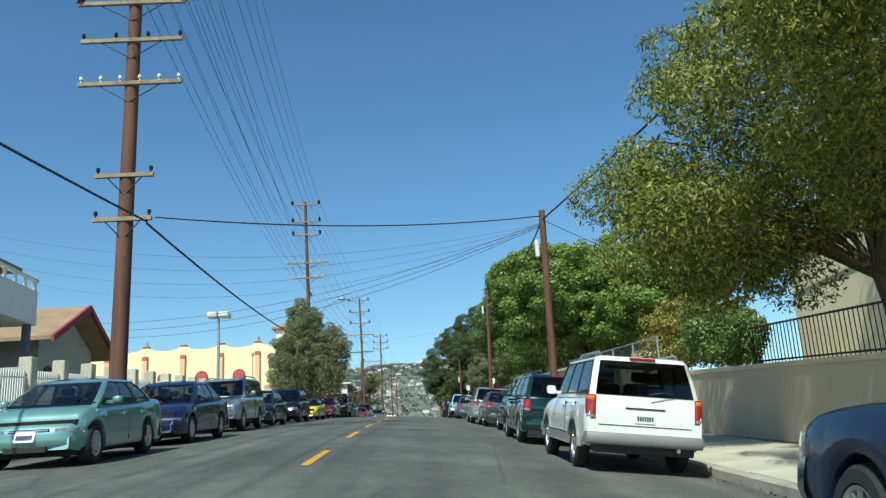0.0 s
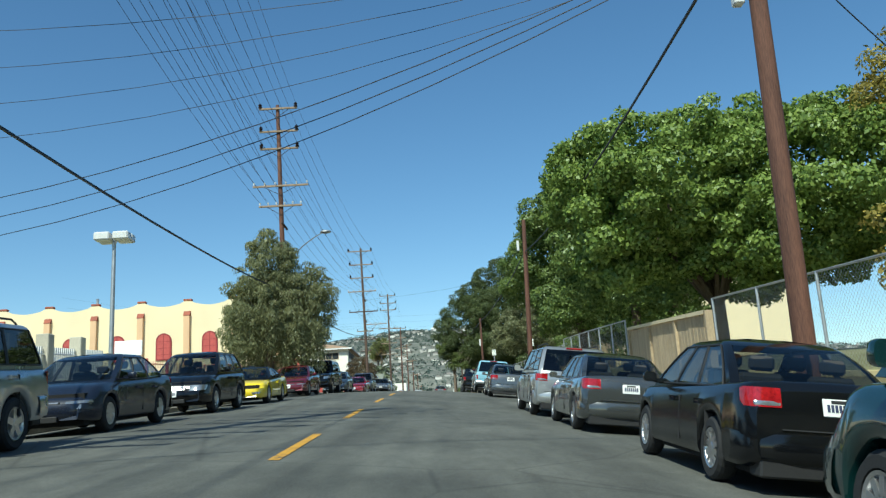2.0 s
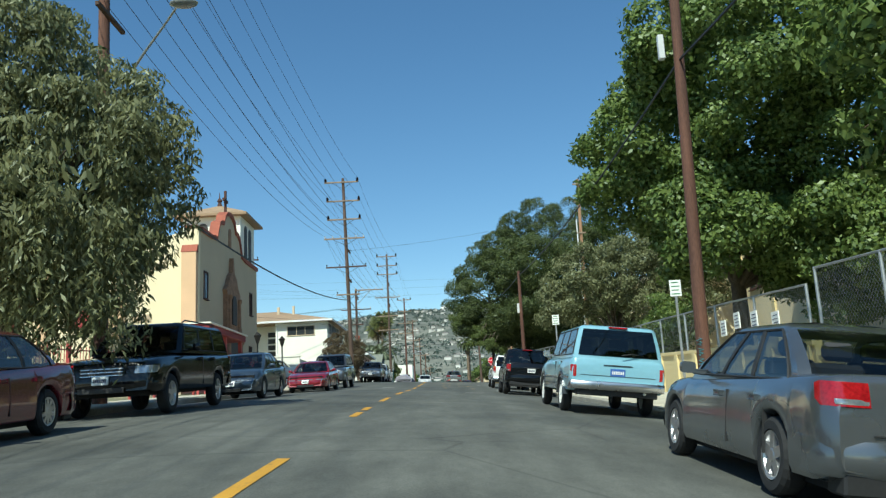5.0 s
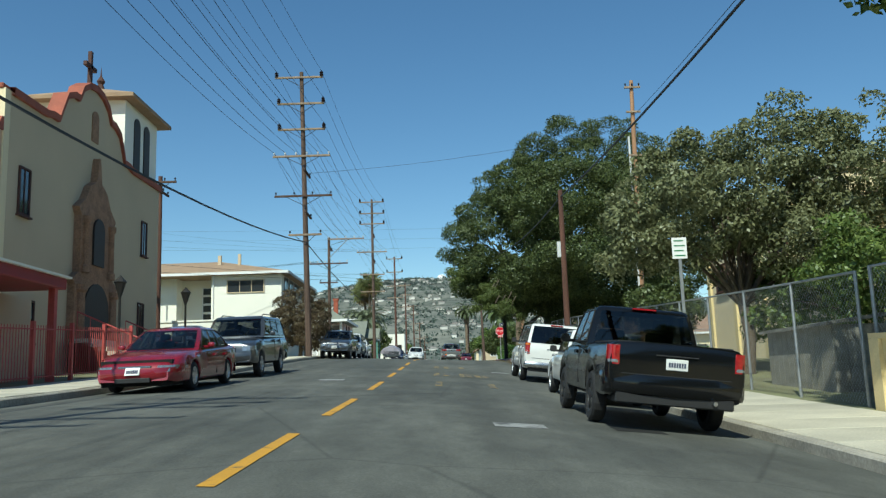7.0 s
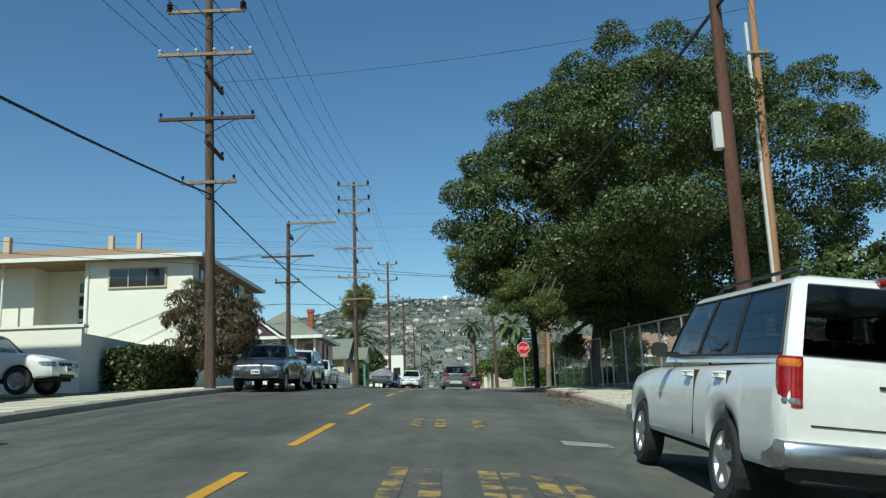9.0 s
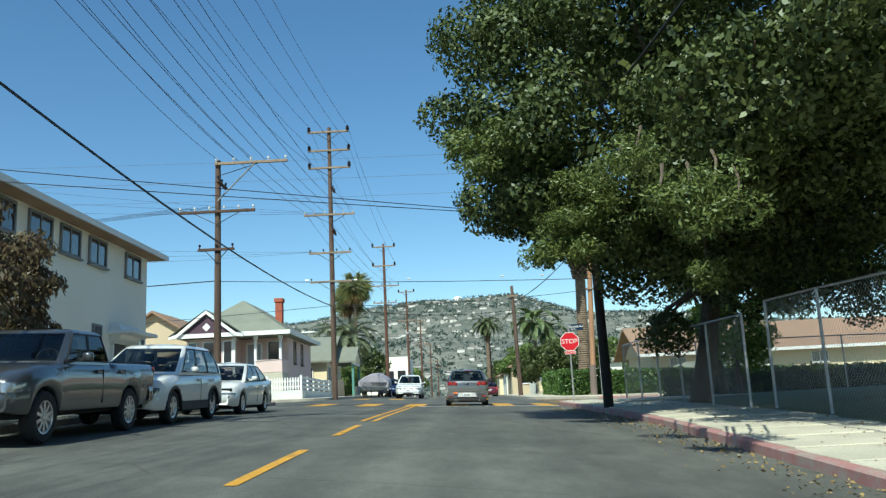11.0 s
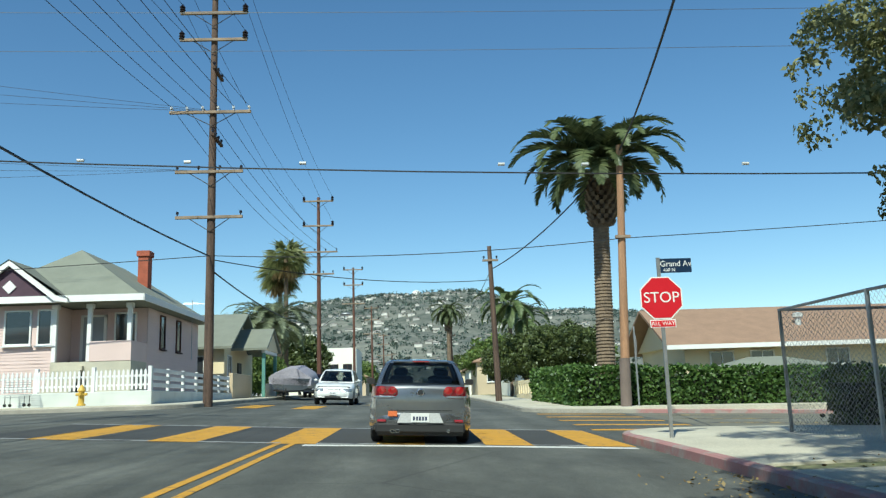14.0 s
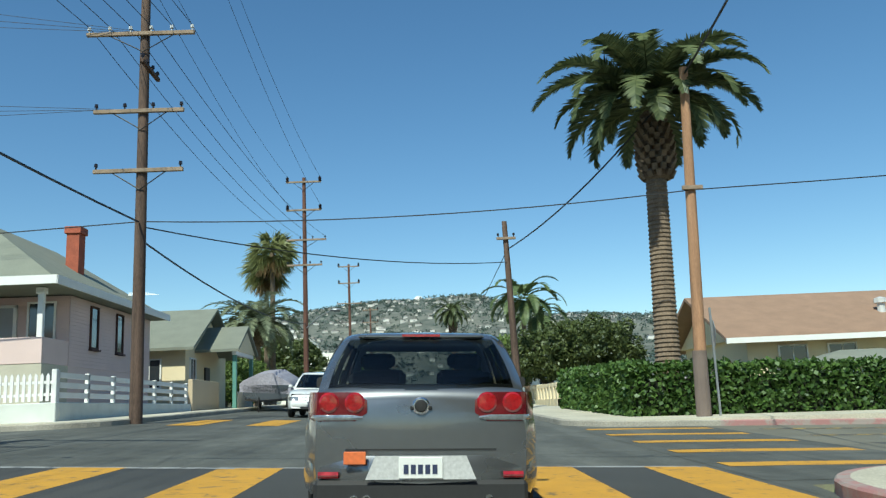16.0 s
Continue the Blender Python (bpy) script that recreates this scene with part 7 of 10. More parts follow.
def palm(x, y, base, top, trunk_r, fronds, length, label, seed, lower_tilt=55, scales=True, fan=False, leaflets=34, lean=0.0, leaf=LEAF_PALM):
    rg = np.random.default_rng(seed)
    ob = thing("palm_tree", Matrix.Translation((x, y, base)), label, "palm tree")
    h = top - base
    bm = bmesh.new()
    n = int(h / 0.14)
    prof = []
    for k in range(n + 1):
        t = k / n
        r = trunk_r * (1.12 - 0.22 * t + (0.25 * math.exp(-t * 9)))
        prof += [(r * 1.05, h * t - 0.3), (r * 0.94, h * t - 0.3 + 0.10)]
    lathe(bm, prof, 14, "z")
    for v in bm.verts:
        v.co.x += lean * (v.co.z / h) - lean
    part("trunk", bm, PALM_BARK, ob, smooth=False)
    if scales:
        # a swollen head of cut leaf stubs, set in spiral rows
        bm = bmesh.new()
        hd = min(2.1, 0.2 * h)
        rows = 11
        for k in range(rows):
            t = k / (rows - 1)
            r = trunk_r * (1.2 + 0.45 * math.sin(math.pi * min(1, 0.12 + 0.75 * t)) - 0.6 * t ** 3)
            for q in range(11):
                a = 2 * math.pi * (q + 0.5 * (k % 2)) / 11 + rg.uniform(-0.06, 0.06)
                p = Vector((math.cos(a) * r, math.sin(a) * r, h - hd + (hd + 0.1) * t))
                m = Matrix.Translation(p) @ Matrix.Rotation(a, 4, "Z") @ Matrix.Rotation(0.55 + rg.uniform(-0.12, 0.12), 4, "Y")
                box(bm, -0.16, 0.05, -0.085, 0.085, -0.05, 0.17, 0.0, m)
        lathe(bm, [(trunk_r * 0.9, h - hd - 0.12), (trunk_r * 1.15, h - hd), (trunk_r * 1.35, h - hd * 0.6), (trunk_r * 1.15, h - 0.2), (trunk_r * 0.8, h + 0.35)], 12, "z")
        part("crown_shaft", bm, PALM_BARK, ob, "rough brown head of cut leaf stubs")
    verts, faces, rv = [], [], bmesh.new()
    for f in range(fronds):
        az = 2 * math.pi * (f * 0.618 + rg.uniform(-0.02, 0.02))
        tier = f / fronds
        el = radians(68 - (68 + lower_tilt) * tier ** 0.9 + rg.uniform(-6, 6))
        L = length * rg.uniform(0.85, 1.08) * (0.75 + 0.25 * math.sin(math.pi * min(1, tier + 0.25)))
        pts = []
        p = Vector((math.cos(az) * trunk_r * 0.5, math.sin(az) * trunk_r * 0.5, h + (0.6 if scales else 0.2)))
        e = el
        seg = 10
        for k in range(seg + 1):
            pts.append(p.copy())
            p = p + Vector((math.cos(az) * math.cos(e), math.sin(az) * math.cos(e), math.sin(e))) * (L / seg)
            e -= radians(7.5 + 2.0 * k * 0.6) * (0.9 if el > 0 else 0.55)
        polyline(rv, pts, [0.03 * (1 - 0.085 * k) for k in range(seg + 1)], 4)
        for k in range(leaflets):
            t = 0.14 + 0.86 * k / leaflets
            i = min(seg - 1, int(t * seg))
            q = pts[i].lerp(pts[i + 1], t * seg - i)
            d = (pts[i + 1] - pts[i]).normalized()
            side = d.cross(Vector((0, 0, 1)))
            side = side.normalized() if side.length > 1e-3 else Vector((math.sin(az), -math.cos(az), 0))
            up = side.cross(d)
            ll = length * 0.17 * math.sin(math.pi * (0.12 + 0.82 * t)) * rg.uniform(0.8, 1.15)
            for s in (-1, 1):
                w = (side * s * 0.75 + d * 0.62 + up * 0.28 + Vector((0, 0, -0.16))).normalized()
                b = len(verts)
                verts += [q - d * 0.05, q + d * 0.05, q + w * ll * 0.6 + d * 0.042, q + w * ll + Vector((0, 0, -ll * 0.08)), q + w * ll * 0.6 - d * 0.042]
                faces.append((b, b + 1, b + 2, b + 3, b + 4))
    part("leaf_ribs", rv, leaf, ob)
    shared("fronds", data("fronds", verts, faces, leaf), ob)
    return ob


palm(7.48, 162.0, bz(7.2, 162.0), 17.8, 0.36, 46, 4.5, "tall date palm with a ringed trunk at the corner", 51, -4, leaflets=44, lean=0.28)
palm(-14.2, 205.0, bz(-14, 205), 15.6, 0.4, 60, 5.2, "squat date palm behind the cottage", 53, 20, leaflets=34, leaf=LEAF_DATE)
palm(3.6, 238.0, bz(3.6, 238), 19.8, 0.3, 50, 3.2, "distant date palm beyond the crossing", 55, 60, leaflets=22)
palm(7.6, 200.0, bz(7, 200), 16.6, 0.2, 22, 3.8, "queen palm with drooping plumes", 57, 35, scales=False, leaflets=60, leaf=LEAF_PLUME)
palm(9.4, 206.0, bz(8, 206), 15.8, 0.2, 20, 3.6, "queen palm with drooping plumes", 59, 35, scales=False, leaflets=60, leaf=LEAF_PLUME)
for k, (x, y, tp) in enumerate(((-13.6, 209.5, 23.2), (-14.6, 212.0, 22.0))):
    rg = np.random.default_rng(60 + k)
    ob = thing("palm_tree", Matrix.Translation((x, y, bz(x, y))), "tall fan palm with a shaggy brown skirt", "palm tree")
    h = tp - bz(x, y)
    bm = bmesh.new()
    lathe(bm, [(0.32, -0.3), (0.24, h * 0.3), (0.2, h)], 10, "z")
    part("trunk", bm, PALM_BARK, ob, smooth=True)
    verts, faces, dv, df = [], [], [], []
    for f in range(96):
        az, el = rg.uniform(0, 2 * math.pi), radians(rg.uniform(-80, 75))
        d = Vector((math.cos(az) * math.cos(el), math.sin(az) * math.cos(el), math.sin(el)))
        c = Vector((0, 0, h)) + Vector((d.x * 1.15, d.y * 1.15, d.z * 1.0)) * rg.uniform(0.75, 1.1)
        s = d.cross(Vector((0, 0, 1))).normalized()
        u = s.cross(d)
        V, Fc = (dv, df) if el < radians(-55) else (verts, faces)
        for j in range(11):
            a = radians(-75 + 15 * j)
            w = (d * math.cos(a) + s * math.sin(a)).normalized()
            b = len(V)
            t = c + w * rg.uniform(1.2, 1.75) - Vector((0, 0, 0.45 * abs(math.sin(a)) + 0.3))
            V += [c, c + w * 0.7 + u * 0.07, t, c + w * 0.7 - u * 0.07]
            Fc.append((b, b + 1, b + 2, b + 3))
    shared("fronds", data("fronds", verts, faces, LEAF_FAN), ob)
    shared("dry_skirt", data("dry_skirt", dv, df, LEAF_DRY), ob, None, "dry brown hanging leaves")


# ---- hedges ----
def hedge(x0, x1, y0, y1, h, leaf, label, seed, n, size=0.12, dense=True):
    rg = np.random.default_rng(seed)
    z0 = walk_z((x0 + x1) / 2, (y0 + y1) / 2)
    ob = thing("hedge", None, label, "hedge")
    bm = bmesh.new()
    nx, ny = max(2, int((x1 - x0) / 0.5)), max(2, int((y1 - y0) / 0.5))
    # Plain near-black block that paints the shade between the leaves.
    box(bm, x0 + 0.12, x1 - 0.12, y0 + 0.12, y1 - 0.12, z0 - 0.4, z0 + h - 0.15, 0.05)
    part("core", bm, surface("hedge_inner_shade", (0.02, 0.025, 0.012), 0.95, vary=0.3), ob, "near-black core block painted as inner shade")
    w, d = x1 - x0, y1 - y0
    a = np.array([w * d, w * h, w * h, d * h, d * h])
    f = rg.choice(5, n, p=a / a.sum())
    u, v = rg.random(n), rg.random(n)
    p = np.zeros((n, 3))
    nz = np.array([noise.noise(Vector((i * 0.37, seed, 0))) for i in range(8)])
    for k in range(n):
        if f[k] == 0:
            q = (x0 + u[k] * w, y0 + v[k] * d, h)
        elif f[k] in (1, 2):
            q = (x0 + u[k] * w, y0 if f[k] == 1 else y1, v[k] * h)
        else:
            q = (x0 if f[k] == 3 else x1, y0 + u[k] * d, v[k] * h)
        b = 0.10 * noise.noise(Vector((q[0] * 1.3, q[1] * 1.3, q[2] * 1.6)))
        c = ((x0 + x1) / 2, (y0 + y1) / 2, h / 2)
        s = [1 if q[i] > c[i] else -1 for i in range(3)]
        p[k] = (q[0] + s[0] * b, q[1] + s[1] * b, walk_z(q[0], q[1]) + q[2] + b * 1.2)
    p += rg.normal(size=(n, 3)) * 0.045
    shared("leaves", leaf_mesh("leaves", p, size, leaf, 0.25, seed, 1.3), ob)
    return ob


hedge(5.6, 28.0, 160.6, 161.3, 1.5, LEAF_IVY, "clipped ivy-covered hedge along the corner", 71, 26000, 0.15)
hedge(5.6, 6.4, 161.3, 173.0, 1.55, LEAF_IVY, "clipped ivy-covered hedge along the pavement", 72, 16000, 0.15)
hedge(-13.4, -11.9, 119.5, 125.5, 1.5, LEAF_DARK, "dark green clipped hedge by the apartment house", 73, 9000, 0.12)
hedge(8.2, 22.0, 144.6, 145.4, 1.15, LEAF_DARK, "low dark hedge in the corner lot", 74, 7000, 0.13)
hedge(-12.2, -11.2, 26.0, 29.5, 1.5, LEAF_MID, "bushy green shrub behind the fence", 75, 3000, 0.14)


GREEN_POST = surface("green_post_paint", (0.10, 0.24, 0.20), 0.6)


# ---- buildings ----
def wall_panel(bm, pts, m, t):
    prism(bm, pts, t, m)


def window(parent, m, w, h, frame, glass=WINDOW, sill=True, bars=1, arch=False, name="window", depth=0.06):
    """A framed window; m: its centre, with x along the wall and y out of it (towards -y)."""
    bm = bmesh.new()
    f = 0.07
    box(bm, -w / 2 - f, -w / 2, -0.05, depth, -h / 2 - f, h / 2 + f, 0, m)
    box(bm, w / 2, w / 2 + f, -0.05, depth, -h / 2 - f, h / 2 + f, 0, m)
    box(bm, -w / 2, w / 2, -0.05, depth, h / 2, h / 2 + f, 0, m)
    box(bm, -w / 2, w / 2, -0.05, depth, -h / 2 - f, -h / 2, 0, m)
    for k in range(bars):
        x = -w / 2 + w * (k + 1) / (bars + 1)
        box(bm, x - 0.02, x + 0.02, -0.035, depth, -h / 2, h / 2, 0, m)
    if sill:
        box(bm, -w / 2 - 0.12, w / 2 + 0.12, -0.12, depth, -h / 2 - f - 0.06, -h / 2 - f, 0, m)
    wd = part(name, bm, frame, parent)
    bm = bmesh.new()
    box(bm, -w / 2, w / 2, -0.012, 0.02, -h / 2, h / 2, 0, m)
    part("pane", bm, glass, wd)
    return wd


def arched(w, h, n=10):
    """An arched outline: width, full height."""
    r = w / 2
    return [(-r, 0), (r, 0)] + [(r * math.cos(math.pi * k / n), h - r + r * math.sin(math.pi * k / n)) for k in range(n + 1)]


SOUTH = pose(0, 0, 0, 90, 0, 0)  # outline (u, v) to x and z, pushed out to -y
EAST = pose(0, 0, 0, 90, 0, 90)  # outline (u, v) to y and z, pushed out to +x


def south(x, y, z):
    return Matrix.Translation((x, y, z)) @ SOUTH


def east(x, y, z):
    return Matrix.Translation((x, y, z)) @ EAST


def block(bm, outline, m, t):
    prism(bm, outline, t, m)


# the church
CX, CY, CN = -15.2, 94.9, 109.4
cz = 6.2
ch = thing("church", None, "cream stucco mission church with scalloped parapet and red arched windows", "church")
# side wall with a scalloped top between the piers
piers = [-15.65, -19.7, -23.9, -28.2, -32.5, -36.8, -41.1, -45.4]
out = [(-45.4, cz), (CX, cz), (CX, 16.05)]
for a, b in zip(piers, piers[1:]):
    out += [(a + 0.25, 16.05), (a - 0.25, 16.05)] if a != piers[0] else [(a - 0.25, 16.05)]
    for k in range(1, 8):
        t = k / 8
        out.append((a - 0.25 + (b - a + 0.5) * t, 15.95 - 0.36 * math.sin(math.pi * t)))
    out.append((b + 0.25, 16.05))
bm = bmesh.new()
prism(bm, out[::-1], -0.35, south(0, CY, 0))
bmesh.ops.recalc_face_normals(bm, faces=bm.faces)
part("side_wall", bm, STUCCO_Y, ch)
for k, p in enumerate(piers):
    bm = bmesh.new()
    w = 0.42 if k == 0 else 0.27
    box(bm, p - w, p + w, CY - 0.35, CY, cz, 14.6, 0.02)
    pr = part("pier", bm, STUCCO_P, ch, "peach stucco pier")
    bm = bmesh.new()
    prism(bm, [(CY - 0.38, 14.6), (CY, 14.6), (CY, 15.05), (CY - 0.12, 15.05)], 2 * w + 0.06, Matrix.Translation((p - w - 0.03, 0, 0)) @ EAST)
    bmesh.ops.recalc_face_normals(bm, faces=bm.faces)
    part("cap", bm, CAP_TERRA, pr, "terracotta pier cap")
    bm = bmesh.new()
    box(bm, p - 0.38, p + 0.38, CY - 0.05, CY + 0.45, 16.03, 16.22, 0.03)
    part("coping", bm, CAP_TERRA, ch, "terracotta coping tile")
    if k in (1, 4):
        bm = bmesh.new()
        lathe(bm, [(0.12, 16.2), (0.12, 16.7), (0.16, 16.72), (0.001, 16.85)], 8, "z")
        for v in bm.verts:
            v.co += Vector((p, CY + 0.5, 0))
        part("vent_pipe", bm, STEEL, ch)
for k in range(len(piers) - 2):
    x = (piers[k + 1] + piers[k + 2]) / 2
    bm = bmesh.new()
    prism(bm, arched(1.45, 2.5), 0.10, south(x, CY, 10.6))
    bmesh.ops.recalc_face_normals(bm, faces=bm.faces)
    wd = part("arched_window", bm, RED_PAINT, ch, "dull red arched shutter")
    bm = bmesh.new()
    prism(bm, arched(1.15, 2.25), 0.02, south(x, CY - 0.10, 10.7))
    bmesh.ops.recalc_face_normals(bm, faces=bm.faces)
    part("panel", bm, RED_FENCE, wd)
    bm = bmesh.new()
    box(bm, x - 0.03, x + 0.03, CY - 0.14, CY - 0.1, 10.6, 13.0)
    for j in range(3):
        box(bm, x - 0.6, x + 0.6, CY - 0.135, CY - 0.1, 11.1 + 0.6 * j, 11.14 + 0.6 * j)
    part("glazing_bar", bm, RED_PAINT, wd)
for x, z in ((-17.8, 13.9), (-18.4, 10.95)):
    bm = bmesh.new()
    box(bm, x - 0.55, x + 0.55, CY - 0.04, CY, z - 0.22, z + 0.22)
    for j in range(6):
        box(bm, x - 0.5, x + 0.5, CY - 0.07, CY - 0.03, z - 0.18 + 0.065 * j, z - 0.15 + 0.065 * j)
    part("vent", bm, STUCCO_TAN, ch, "louvred wall vent")
bm = bmesh.new()
tube(bm, (-20.3, CY - 0.08, cz), (-20.3, CY - 0.08, 15.0), 0.05, 0.05, 8)
box(bm, -20.45, -20.15, CY - 0.16, CY, 14.7, 14.95)
part("downpipe", bm, STUCCO_TAN, ch)
# front with its curved gable
prof = [(95.26, 16.05), (97.6, 16.05), (98.0, 16.15), (98.5, 16.15), (98.7, 16.55), (99.1, 17.25), (99.7, 17.5), (100.1, 17.5), (100.4, 18.0), (101.0, 18.35), (101.7, 18.45), (102.3, 18.35), (102.9, 18.0), (103.2, 17.5), (103.6, 17.5), (104.2, 17.25), (104.6, 16.55), (104.8, 16.15), (105.3, 16.15), (105.7, 16.05), (CN, 16.05)]
# The front's shade is put into its colour: tan beside the cream side wall.
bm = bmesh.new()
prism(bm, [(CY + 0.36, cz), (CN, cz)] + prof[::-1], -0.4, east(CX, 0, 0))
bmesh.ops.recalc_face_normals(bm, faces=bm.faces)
part("front_wall", bm, STUCCO_TAN, ch, "stucco front toned tan for its shade")
bm = bmesh.new()
for (a, za), (b, zb) in zip(prof, prof[1:]):
    v = [bm.verts.new(q) for q in ((CX + 0.12, a, za - 0.12), (CX + 0.12, b, zb - 0.12), (CX + 0.12, b, zb + 0.14), (CX + 0.12, a, za + 0.14), (CX - 0.5, a, za - 0.12), (CX - 0.5, b, zb - 0.12), (CX - 0.5, b, zb + 0.14), (CX - 0.5, a, za + 0.14))]
    for f in ((0, 1, 2, 3), (3, 2, 6, 7), (7, 6, 5, 4), (0, 4, 5, 1)):
        bm.faces.new([v[i] for i in f])
bmesh.ops.recalc_face_normals(bm, faces=bm.faces)
part("gable_coping", bm, CAP_TERRA, ch, "terracotta gable coping")
for y, z, w, h in ((96.3, 12.9, 0.62, 1.5), (107.4, 13.2, 0.55, 1.5), (96.9, 8.6, 0.7, 1.3), (107.2, 9.4, 0.6, 1.4)):
    window(ch, Matrix.Translation((CX + 0.02, y, z)) @ pose(0, 0, 0, 0, 0, 90), w, h, WOOD_DARK, bars=1)
# carved portal
py = 101.7
bm = bmesh.new()
prism(bm, [(py - 1.9, cz), (py + 1.9, cz), (py + 1.9, 10.2), (py + 2.1, 10.4), (py + 1.55, 10.7), (py + 1.55, 12.9), (py + 1.75, 13.2), (py + 1.2, 13.6), (py + 0.8, 14.2), (py + 0.25, 14.5), (py + 0.06, 15.5), (py - 0.06, 15.5), (py - 0.25, 14.5), (py - 0.8, 14.2), (py - 1.2, 13.6), (py - 1.75, 13.2), (py - 1.55, 12.9), (py - 1.55, 10.7), (py - 2.1, 10.4), (py - 1.9, 10.2)], 0.28, east(CX, 0, 0))
bmesh.ops.recalc_face_normals(bm, faces=bm.faces)
po = part("portal", bm, STONE_BROWN, ch, "carved brown stone portal")
bm = bmesh.new()
prism(bm, arched(2.3, 4.0), 0.06, Matrix.Translation((CX + 0.28, py, cz + 0.2)) @ EAST)
bmesh.ops.recalc_face_normals(bm, faces=bm.faces)
part("door", bm, DOOR_AND_SHADE_DARK, po, "dark arched church door")
# The niche is a raised dark panel, its shade painted on.
bm = bmesh.new()
prism(bm, arched(1.0, 1.9), 0.08, Matrix.Translation((CX + 0.28, py, 11.1)) @ EAST)
bmesh.ops.recalc_face_normals(bm, faces=bm.faces)
part("niche", bm, DOOR_AND_SHADE_DARK, po, "dark arched panel for the niche's shade")
for s in (-1, 1):
    for x0, z0, z1, r in ((1.5, cz, 10.2, 0.2), (1.2, 10.7, 12.9, 0.15)):
        bm = bmesh.new()
        lathe(bm, [(r * 1.3, z0), (r * 1.3, z0 + 0.25), (r, z0 + 0.3), (r * 0.9, z1 - 0.3), (r * 1.35, z1 - 0.2), (r * 1.35, z1)], 10, "z")
        for v in bm.verts:
            v.co += Vector((CX + 0.32, py + s * x0, 0))
        part("column", bm, STONE_BROWN, po, smooth=True)
bm = bmesh.new()
prism(bm, arched(0.6, 1.3), 0.05, Matrix.Translation((CX, py, 16.2)) @ EAST)
bmesh.ops.recalc_face_normals(bm, faces=bm.faces)
part("gable_ornament", bm, STONE_BROWN, ch, "small stone ornament in the gable")
bm = bmesh.new()
box(bm, CX - 0.35, CX - 0.2, py - 0.09, py + 0.09, 18.4, 20.1, 0.01)
box(bm, CX - 0.35, CX - 0.2, py - 0.5, py + 0.5, 19.35, 19.53, 0.01)
part("cross", bm, WOOD_DARK, ch, "dark wooden cross on the gable")
# tower
tx0, tx1, ty0, ty1 = -19.4, -15.35, 105.2, 109.3
bm = bmesh.new()
box(bm, tx0, tx1, ty0, ty1, 15.0, 19.3)
tw = part("tower", bm, STUCCO_W, ch, "pale belfry tower")
# No holes are cut: dark panels paint the shaded belfry arches.
for f, c in ((0, ty0), (1, tx1)):
    for s in (-0.62, 0.62):
        bm = bmesh.new()
        if f == 0:
            prism(bm, arched(0.72, 2.7), 0.05, south((tx0 + tx1) / 2 + s, ty0, 16.1))
        else:
            prism(bm, arched(0.72, 2.7), 0.05, east(tx1, (ty0 + ty1) / 2 + s, 16.1))
        bmesh.ops.recalc_face_normals(bm, faces=bm.faces)
        part("belfry_opening", bm, DOOR_AND_SHADE_DARK, tw, "dark arched panel for the belfry's shade")
bm = bmesh.new()
a = 0.55
v = [bm.verts.new(q) for q in ((tx0 - a, ty0 - a, 19.25), (tx1 + a, ty0 - a, 19.25), (tx1 + a, ty1 + a, 19.25), (tx0 - a, ty1 + a, 19.25), (tx0 - a, ty0 - a, 19.42), (tx1 + a, ty0 - a, 19.42), (tx1 + a, ty1 + a, 19.42), (tx0 - a, ty1 + a, 19.42), ((tx0 + tx1) / 2, (ty0 + ty1) / 2, 20.6))]
for f in ((3, 2, 1, 0), (0, 1, 5, 4), (1, 2, 6, 5), (2, 3, 7, 6), (3, 0, 4, 7), (4, 5, 8), (5, 6, 8), (6, 7, 8), (7, 4, 8)):
    bm.faces.new([v[i] for i in f])
part("tower_roof", bm, ROOF_TILE, tw, "tan tiled tower roof")
bm = bmesh.new()
lathe(bm, [(0.25, 20.4), (0.12, 20.8), (0.2, 20.95), (0.05, 21.2), (0.001, 21.7)], 8, "z")
for v in bm.verts:
    v.co += Vector(((tx0 + tx1) / 2, (ty0 + ty1) / 2, 0))
part("finial", bm, WOOD_DARK, tw)
bm = bmesh.new()
box(bm, -45.4, CX - 0.42, CY + 0.36, CN, 15.0, 15.3)
part("roof", bm, ROOF_TILE, ch)
bm = bmesh.new()
box(bm, -45.4, CX - 0.42, CN - 0.3, CN, cz, 15.9)
box(bm, -45.4, -45.1, CY + 0.36, CN - 0.3, cz, 15.9)
part("back_wall", bm, STUCCO_Y, ch)
# canopy in front
cn = thing("canopy", None, "dark red flat canopy on posts beside the church", "canopy")
bm = bmesh.new()
box(bm, -15.3, -12.0, 86.0, 92.8, 9.1, 9.42, 0.03)
part("roof", bm, RED_PAINT, cn, "dark red fascia roof")
bm = bmesh.new()
box(bm, -15.4, -11.9, 85.9, 92.9, 9.42, 9.48)
part("roof_edge", bm, STUCCO_W, cn, "pale roof edge")
for y in span(86.3, 92.4, 3.05):
    for x in (-12.2, -15.1):
        bm = bmesh.new()
        z = lot_z(x, y)
        box(bm, x - 0.09, x + 0.09, y - 0.09, y + 0.09, z - 0.2, 9.1)
        part("post", bm, RED_FENCE, cn)
lw = thing("low_building", None, "low tan wing under the canopy", "building")
bm = bmesh.new()
box(bm, -17.0, -13.6, 87.0, 94.0, 5.5, 9.0)
part("wall", bm, STUCCO_TAN, lw)
for y in (88.5, 91.5):
    window(lw, Matrix.Translation((-13.58, y, 7.9)) @ pose(0, 0, 0, 0, 0, 90), 0.7, 1.2, WOOD_DARK)


